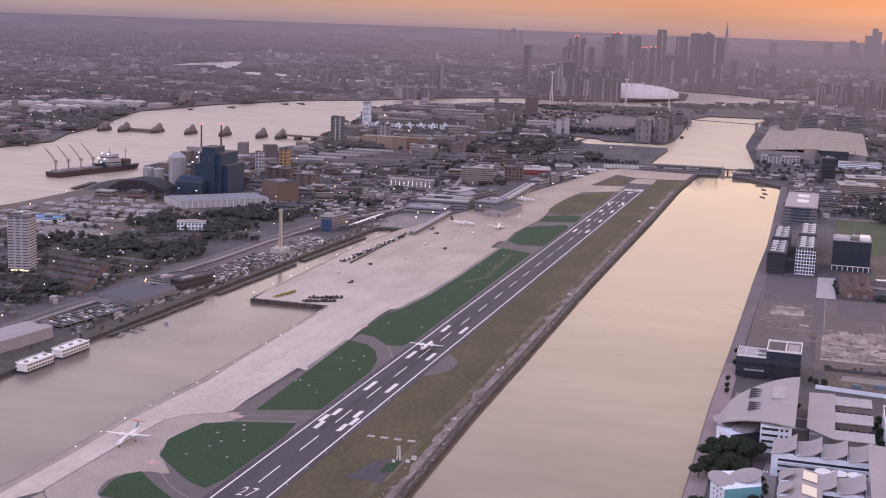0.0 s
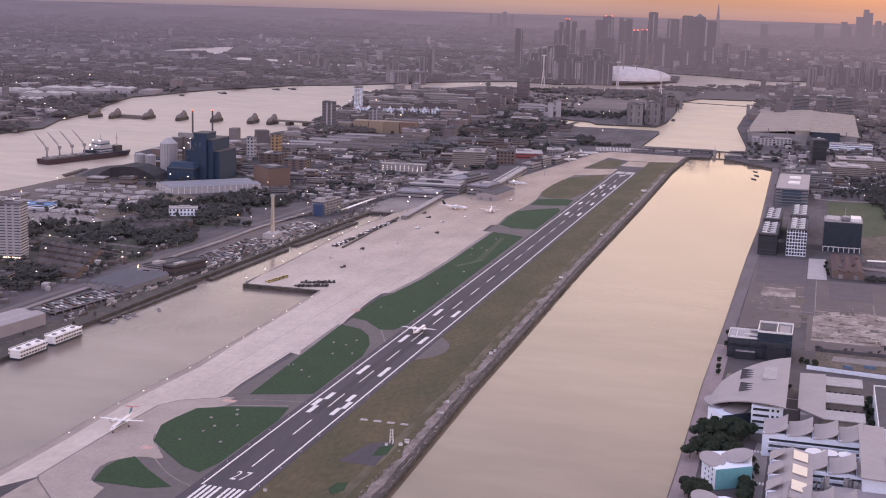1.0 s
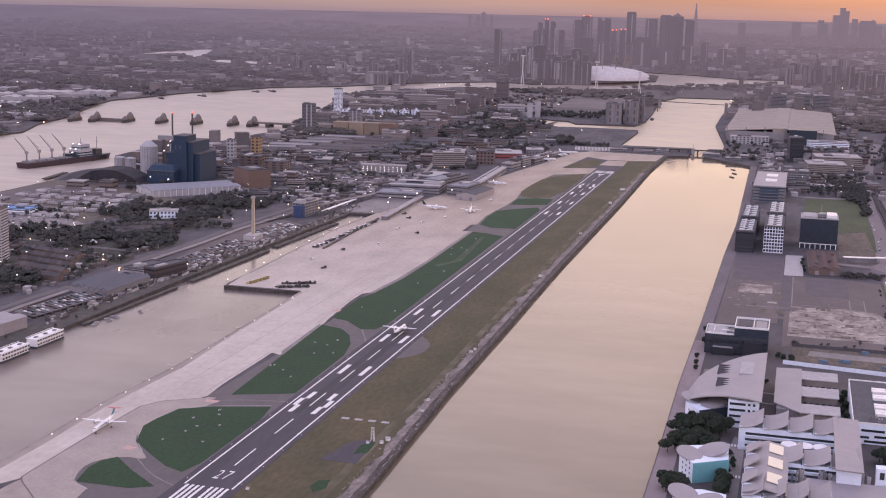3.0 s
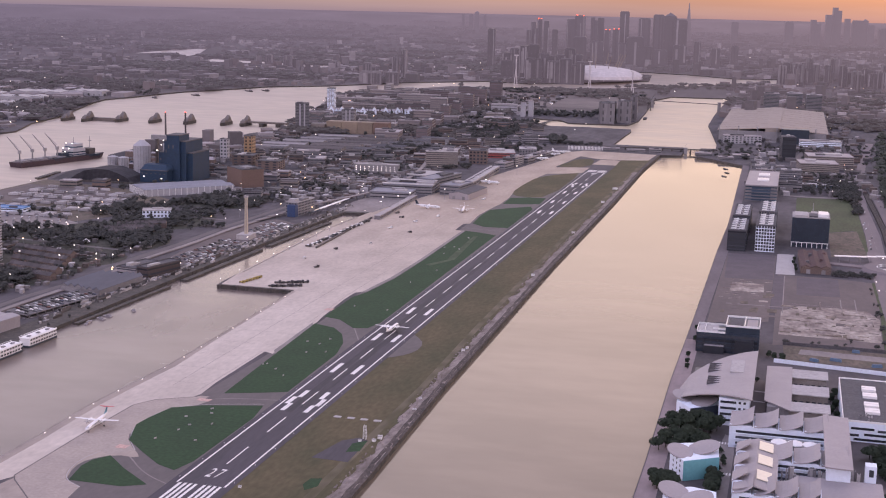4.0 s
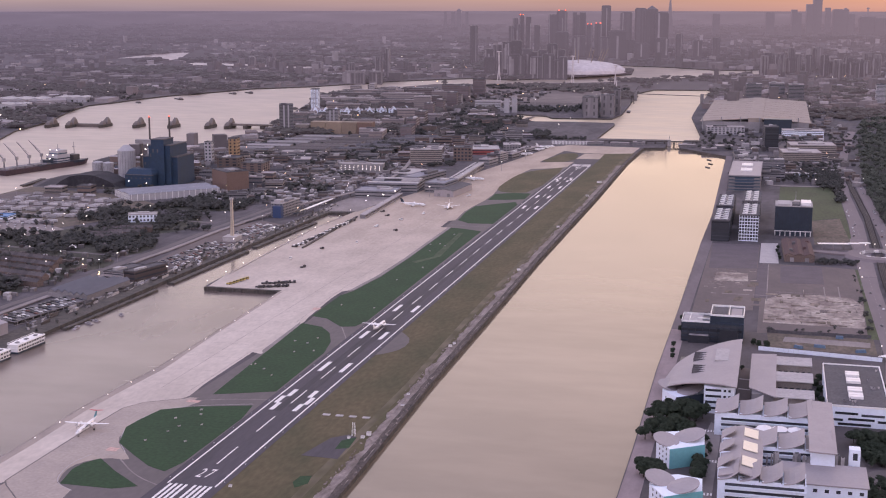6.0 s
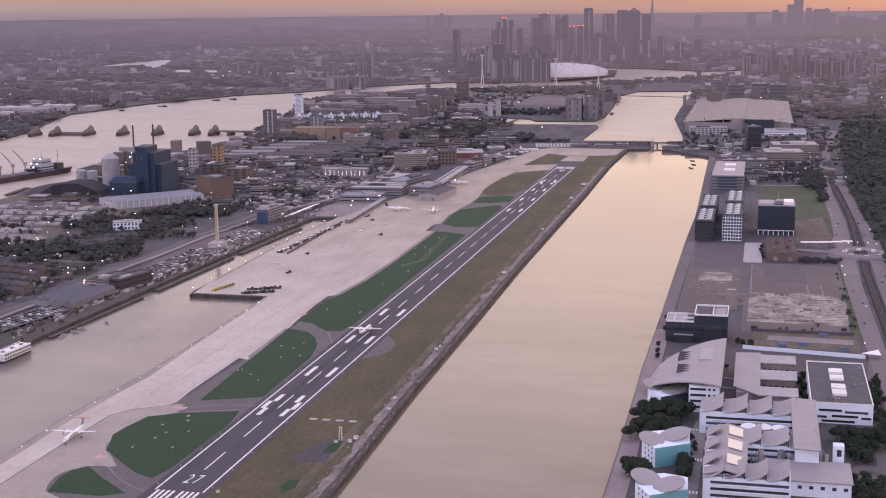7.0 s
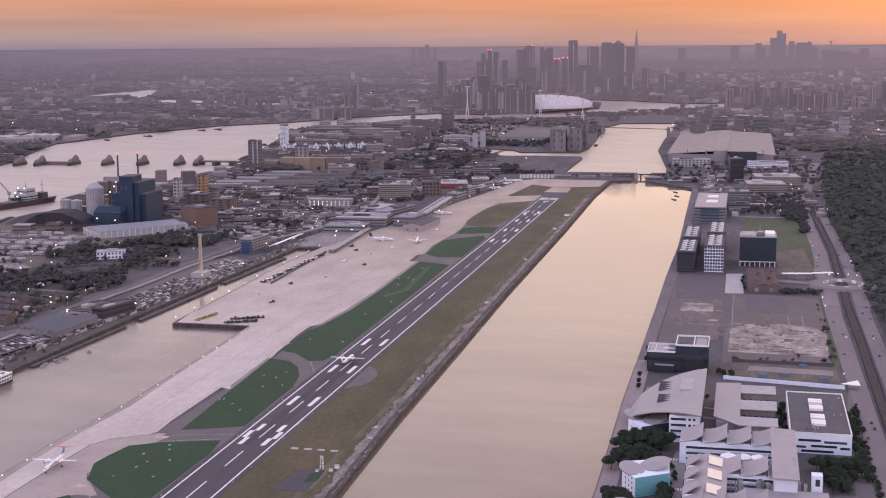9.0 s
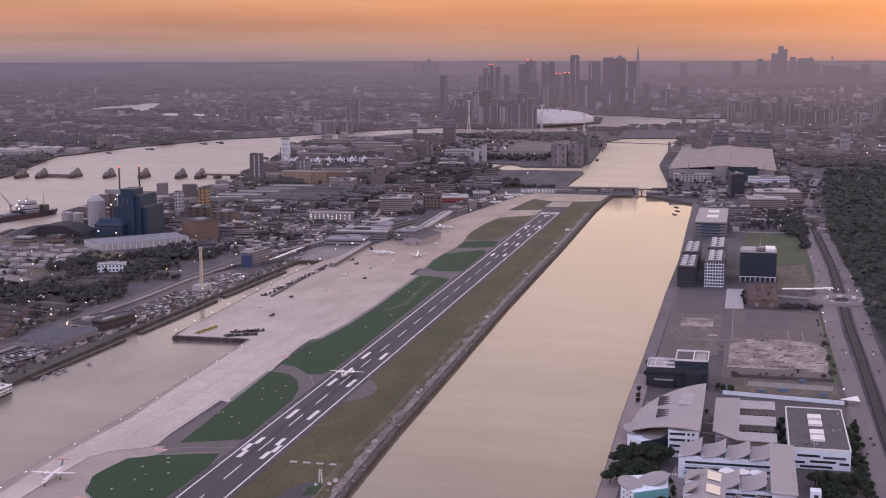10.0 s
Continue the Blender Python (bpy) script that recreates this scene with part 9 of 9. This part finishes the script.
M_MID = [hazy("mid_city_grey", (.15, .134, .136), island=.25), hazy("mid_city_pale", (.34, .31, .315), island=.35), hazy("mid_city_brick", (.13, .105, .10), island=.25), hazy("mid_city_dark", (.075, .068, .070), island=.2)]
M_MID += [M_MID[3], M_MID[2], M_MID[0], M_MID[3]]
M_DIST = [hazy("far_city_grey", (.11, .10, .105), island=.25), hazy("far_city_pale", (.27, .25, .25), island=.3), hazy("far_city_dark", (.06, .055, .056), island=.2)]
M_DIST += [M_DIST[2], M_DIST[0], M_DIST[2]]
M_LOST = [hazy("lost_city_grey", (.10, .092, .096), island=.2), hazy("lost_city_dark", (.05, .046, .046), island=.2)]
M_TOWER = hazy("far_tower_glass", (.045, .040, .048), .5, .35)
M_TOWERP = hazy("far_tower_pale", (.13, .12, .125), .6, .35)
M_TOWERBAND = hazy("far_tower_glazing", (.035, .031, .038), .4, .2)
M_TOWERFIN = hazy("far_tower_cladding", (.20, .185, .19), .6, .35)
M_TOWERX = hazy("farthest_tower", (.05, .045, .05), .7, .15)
# pale tone holds the sky glint of the far reaches
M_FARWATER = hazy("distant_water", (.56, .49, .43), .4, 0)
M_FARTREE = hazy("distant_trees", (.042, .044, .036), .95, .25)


REACHES = [[(-2607, 4860), (-2517, 5060), (-2289, 4740), (-2350, 4986), (-2600, 5620), (-2680, 5400)], [(-2060, 4380), (-1919, 4370), (-1639, 4285), (-1417, 4225), (-1450, 4370), (-1689, 4440), (-1831, 4510), (-2090, 4580)], [(-1345, 4376), (-1271, 4372), (-1312, 4510), (-1402, 4560)], [(-1196, 4460), (-1019, 4470), (-862, 4565), (-905, 4765), (-1065, 4670), (-1250, 4655)]]
LAKES += REACHES


def quarter(name, az, dist, count, wr, hr, materials, label, seed, tall=0.0, tallr=(30, 70)):
    """Roofs of a far quarter between two bearings and two distances, more of them the farther off."""
    rr = random.Random(seed)
    bm = bmesh.new()
    n = 0
    while n < count:
        a = radians(rr.uniform(*az))
        r = math.exp(rr.uniform(math.log(dist[0]), math.log(dist[1])))
        x, y = C0.x + r * math.sin(a), C0.y + r * math.cos(a)
        n += 1
        w, d = rr.uniform(*wr), rr.uniform(*wr)
        if any(inside(x + dx, y + dy, p) for p in LAKES for dx, dy in ((0, 0), (w, 0), (-w, 0), (0, d), (0, -d))):
            continue
        if r < 2900 and not free(x, y, max(w, d) * .6):
            continue
        h = rr.uniform(*tallr) if rr.random() < tall else rr.uniform(*hr)
        if h > 28:
            w, d = rr.uniform(14, 26), rr.uniform(14, 26)
        p, k = far(x, y, 0), shrink(x, y)
        t = rr.choice((.1, .5, 1.2)) + rr.uniform(-.1, .1)
        c, s = math.cos(t), math.sin(t)
        for q in box(bm, -w / 2, w / 2, -d / 2, d / 2, -3, h, rr.randrange(len(materials))):
            u = q.co.copy()
            q.co = p + Vector((c * u.x - s * u.y, s * u.x + c * u.y, u.z)) * k
    return tagged(mesh_object(name, bm, materials), label, "city", kind="stuff")


quarter("south_bank_town", (-52, -19, ), (2300, 4400), 1700, (8, 34), (4, 10), M_MID, "low sheds and houses across the river", 101, .05, (14, 30))
quarter("south_bank_sheds", (-50, -24), (2500, 3900), 150, (36, 90), (8, 13), [M_MID[1], M_MID[0]], "large pale warehouses across the river", 102)
quarter("peninsula_town", (-24, -8), (4650, 5600), 620, (10, 40), (5, 14), M_MID, "sheds and flats on the far peninsula", 103, .10, (22, 44))
quarter("north_town", (-3, 22), (3300, 5400), 1500, (10, 36), (5, 14), M_MID, "streets and flats north of the docks", 104, .05, (22, 50))
quarter("north_east_town", (8, 40), (2900, 4200), 900, (10, 30), (5, 12), M_MID, "low houses beyond the wood", 105, .03, (14, 40))
quarter("southern_city", (-54, -10), (4400, 9000), 2600, (14, 48), (6, 16), M_DIST, "hazy roofs of the southern city", 106, .03, (22, 50))
quarter("northern_city", (-11, 26), (5200, 9500), 2800, (14, 48), (6, 22), M_DIST, "hazy roofs of the inner city", 107, .05, (25, 55))
quarter("outer_city", (-56, 28), (9000, 15500), 1800, (30, 120), (6, 20), M_LOST, "faint roofs of the outer city", 108, .02, (30, 60))


def far_wood(name, az, dist, count, seed, label, grow=1.0):
    rr = random.Random(seed)
    bm = bmesh.new()
    for i in range(count):
        if i % 34 == 0:
            a = radians(rr.uniform(*az))
            r = math.exp(rr.uniform(math.log(dist[0]), math.log(dist[1])))
            cx, cy, long, wide, lean = C0.x + r * math.sin(a), C0.y + r * math.cos(a), rr.uniform(60, 260) * grow, rr.uniform(8, 45) * grow, rr.uniform(-.5, .5)
        u, v = rr.uniform(-long, long), rr.gauss(0, wide)
        x, y = cx + u * math.cos(lean) - v * math.sin(lean), cy + u * math.sin(lean) + v * math.cos(lean)
        if any(inside(x, y, p) for p in LAKES):
            continue
        p, k = far(x, y, 0), shrink(x, y)
        s = rr.uniform(6, 11) * grow ** .5
        crown_clumps(bm, p.x, p.y, p.z, s * rr.uniform(1, 2.4) * grow ** .5 * k, s * 1.5 * k, 12, rr, s * .4 * k)
    return tagged(mesh_object(name, bm, M_FARTREE), label, "trees", kind="stuff")


far_wood("south_bank_trees", (-52, -14), (2600, 5000), 4200, 111, "dark tree belts among the southern streets")
far_wood("southern_woods", (-54, -8), (4800, 11000), 3400, 113, "hazy wooded ridges of the southern city", 1.9)
far_wood("north_bank_trees", (-12, 24), (3500, 6500), 2400, 112, "dark tree belts among the northern streets")
far_wood("northern_park", (1.5, 24), (2900, 4300), 1900, 114, "dark parkland trees beyond the exhibition halls")
far_wood("outer_woods", (-54, 26), (9000, 19000), 1600, 115, "faint wooded hills on the horizon", 3.5)


def far_tower(x, y, w, d, h, label, material=None, turn=8, top="flat", group="city towers", storeys=3, beacon=False):
    p, k = far(x, y, 0), shrink(x, y)
    ob = thing("city_tower", p.x, p.y, p.z, turn, label, "tower", group)
    ob.scale = (k, k, k)
    material = material or M_TOWER
    bm = bmesh.new()
    box(bm, -w / 2, w / 2, -d / 2, d / 2, -5, h)
    part("shaft", bm, material, ob)
    bm = bmesh.new()
    if top == "flat":
        box(bm, -w * .42, w * .42, -d * .42, d * .42, h, h + w * .08)
    elif top == "pyramid":
        tube(bm, (0, 0, h), (0, 0, h + w * .3), w * .62, .5, 4)
    elif top == "step":
        box(bm, -w * .5, w * .05, -d * .45, d * .45, h, h + w * .35)
    part("crown", bm, material, ob)
    rr = random.Random(int(x) * 13 + int(y))
    for i in range(storeys):
        u, fw = (i + rr.uniform(.2, .8)) / storeys * w - w / 2, w * rr.uniform(.03, .09)
        bm = bmesh.new()
        box(bm, u - fw, u + fw, -d / 2 - .6, -d / 2 + .2, h * rr.choice((0, 0, .2)), h * rr.choice((1, 1, .96, .85)))
        part("facade_strip", bm, rr.choice((M_TOWERFIN, M_TOWERBAND, M_TOWERBAND)), ob)
    if beacon:
        bm = bmesh.new()
        for s in (-1, 1):
            box(bm, s * w * .3 - 2.5, s * w * .3 + 2.5, -d / 2 - 1, -d / 2 + 3, h + 2, h + 6)
        part("beacon", bm, M_REDLAMP, ob)
    return ob


TOWERS = [(-735, 5590, 40, 40, 196, "flat", 0), (-690, 5575, 50, 44, 214, "flat", 1), (-640, 5694, 36, 40, 196, "step", 0), (-610, 5690, 30, 40, 206, "flat", 0), (-540, 6009, 46, 44, 236, "flat", 0), (-420, 5824, 56, 50, 206, "flat", 0),
          (-363, 5929, 54, 50, 224, "flat", 0), (-309, 5935, 58, 56, 222, "pyramid", 0), (-251, 5839, 62, 50, 204, "flat", 0), (-890, 5470, 24, 30, 182, "flat", 0), (-855, 5440, 22, 26, 196, "step", 1), (-825, 5450, 24, 26, 188, "flat", 0), (-790, 5480, 26, 26, 150, "flat", 0),
          (-865, 5250, 24, 30, 150, "flat", 0), (-835, 5252, 18, 26, 158, "flat", 0), (-917, 4725, 30, 26, 160, "flat", 0), (-565, 5604, 28, 30, 152, "flat", 1), (-525, 5609, 34, 34, 156, "flat", 1), (-412, 5421, 76, 50, 126, "flat", 0), (-480, 5500, 50, 40, 96, "flat", 0), (-360, 5450, 50, 40, 84, "flat", 0), (-300, 5400, 70, 40, 70, "flat", 0), (-220, 5500, 60, 40, 92, "flat", 0), (-590, 5450, 60, 50, 100, "flat", 0), (-660, 5400, 60, 50, 120, "flat", 0),
          (-150, 5600, 30, 30, 110, "flat", 0), (-60, 5500, 40, 30, 84, "flat", 0), (20, 5560, 34, 30, 96, "flat", 0)]
for x, y, w, d, h, top, bc in TOWERS:
    far_tower(x, y, w, d, h, "hazy glass office tower of the docklands skyline", top=top, beacon=bool(bc), group="docklands towers")
for x, y, w, h in ((-692, 3995, 34, 92), (-666, 4001, 32, 108), (-635, 4020, 40, 116), (-602, 4020, 40, 122), (-563, 4005, 42, 92), (-530, 4000, 40, 84), (-504, 4012, 36, 90), (-474, 4030, 36, 112), (-444, 4022, 34, 92), (-684, 3960, 40, 66), (-588, 3962, 60, 74), (-512, 3985, 60, 66), (-508, 3905, 46, 70), (-466, 3908, 40, 80), (-432, 3914, 28, 62), (-416, 3906, 30, 72)):
    far_tower(x, y, w, 36, h, "hazy residential tower on the peninsula", M_TOWER, group="peninsula towers", storeys=6)
for x, y, w, h in ((-1005, 3771, 18, 100), (-1034, 3764, 20, 74), (-1012, 3800, 16, 80), (-1180, 3900, 30, 44), (-1340, 4000, 40, 40), (-1600, 4200, 34, 46), (-1660, 4150, 26, 50), (-1030, 3480, 70, 34), (-960, 3490, 40, 36)):
    far_tower(x, y, w, 26, h, "pale riverside tower block in haze", M_TOWERP, group="far tower blocks", storeys=6)
rr = random.Random(61)
for i in range(30):
    x, y = rr.uniform(230, 860), rr.uniform(3900, 4750)
    far_tower(x, y, rr.uniform(20, 34), rr.uniform(20, 30), rr.uniform(45, 92), "pale residential tower of the northern quarter", M_TOWERP if rr.random() < .6 else M_TOWER, rr.uniform(-20, 20), group="northern towers", storeys=6)
for x, y, w, h, top in ((520, 10362, 66, 236, "none"), (571, 10361, 66, 270, "step"), (652, 10359, 42, 206, "flat"), (727, 10356, 75, 192, "flat"), (786, 10354, 44, 196, "pyramid"), (830, 10354, 50, 160, "flat"), (408, 9863, 72, 172, "step"), (215, 9863, 63, 172, "flat"), (-163, 9353, 51, 166, "flat"), (-2493, 10517, 25, 170, "flat"), (-2427, 10533, 34, 168, "flat"), (-2379, 10544, 40, 186, "pyramid"), (-2313, 10560, 25, 168, "flat"), (960, 10500, 130, 130, "flat"), (1060, 10400, 110, 120, "flat"), (1180, 10000, 60, 150, "flat"), (1130, 10000, 50, 110, "flat")):
    far_tower(x, y, w, w * .9, h, "faint city tower on the far skyline", M_TOWERX, top=top, group="city skyline", storeys=0)
# the tapering glass spire
p, k = far(-578, 10378, 0), shrink(-578, 10378)
spire = thing("glass_spire", p.x, p.y, p.z, 20, "faint tapering glass spire on the skyline", "tower")
spire.scale = (k, k, k)
bm = bmesh.new()
tube(bm, (0, 0, -5), (0, 0, 306), 34, 2.5, 8)
part("shaft", bm, M_TOWERX, spire)
# the slim telecommunications mast
p, k = far(1176, 14139, 0), shrink(1176, 14139)
bt = thing("telecom_tower", p.x, p.y, p.z, 0, "faint slim telecommunications tower with round head", "tower")
bt.scale = (k, k, k)
bm = bmesh.new()
tube(bm, (0, 0, -5), (0, 0, 190), 9, 7, 10)
part("shaft", bm, M_TOWERX, bt)
bm = bmesh.new()
tube(bm, (0, 0, 178), (0, 0, 196), 15, 15, 12)
part("head", bm, M_TOWERX, bt)
# the white tented dome
p, k = far(-432, 4330, 0), shrink(-432, 4330)
dome = thing("tented_dome", p.x, p.y, p.z, 0, "great white tented dome on the river bend", "dome")
dome.scale = (k, k, k)
M_TENT = hazy("white_tent", (.62, .57, .56), .7, 0)
bm = bmesh.new()
rings = []
for i in range(9):
    a = i / 8 * math.pi / 2
    rings.append([bm.verts.new((185 * math.cos(a) * math.cos(t * math.pi / 16), 185 * math.cos(a) * math.sin(t * math.pi / 16), 43 * math.sin(a) ** .8)) for t in range(32)] if i < 8 else [bm.verts.new((0, 0, 43))])
for a, b in zip(rings, rings[1:]):
    for i in range(32):
        if len(b) > 1:
            bm.faces.new((a[i], a[(i + 1) % 32], b[(i + 1) % 32], b[i]))
        else:
            bm.faces.new((a[i], a[(i + 1) % 32], b[0]))
part("canopy", bm, M_TENT, dome)
M_DOMEMAST = hazy("yellow_mast", (.24, .18, .10), .7, 0)
for i in range(12):
    a = 2 * math.pi * i / 12 + .2
    bm = bmesh.new()
    tube(bm, (88 * math.cos(a), 88 * math.sin(a), 22), (116 * math.cos(a), 116 * math.sin(a), 86), 1.6, .8, 6)
    part("mast", bm, M_DOMEMAST, dome)
# cable car towers
for x, y, h in ((-601, 3717, 98), (-330, 3560, 92), (-180, 3440, 70)):
    p, k = far(x, y, 0), shrink(x, y)
    ob = thing("cable_car_tower", p.x, p.y, p.z, 0, "slim white twisted cable car pylon", "pylon", "cable car pylons")
    ob.scale = (k, k, k)
    for s in (-1, 1):
        bm = bmesh.new()
        tube(bm, (s * 5, 0, -4), (0, 0, h * .55), 1.6, 1.6, 7)
        tube(bm, (0, 0, h * .55), (-s * 2, 0, h), 1.6, .9, 7)
        part("strand", bm, M_TENT, ob)
    bm = bmesh.new()
    box(bm, -7, 7, -3, 3, h - 3, h)
    part("cross_head", bm, M_TENT, ob)
# far water with its sky glint painted into the colour, and lamps
for pts in REACHES:
    bm = bmesh.new()
    bm.faces.new([bm.verts.new(far(x, y, 5.0)) for x, y in pts])
    tagged(mesh_object("water_far_reach", bm, M_FARWATER), "distant water reach with a painted pale glint", "water", kind="structure")
rr = random.Random(70)
spots = []
for _ in range(240):
    a, r = radians(rr.uniform(-46, 22)), math.exp(rr.uniform(math.log(2700), math.log(9000)))
    x, y = C0.x + r * math.sin(a), C0.y + r * math.cos(a)
    if not any(inside(x, y, p) for p in LAKES + [WOODS]):
        spots.append((x, y, rr.uniform(8, 18)))
lamps("distant_lamps", spots, M_LAMP, .75, "pin-prick lamps lit across the distant city")
lamps("distant_warm_lamps", [(x + 40, y + 30, h) for x, y, h in spots[::3]], M_WARM, .8, "warm pin-prick lamps across the distant city")
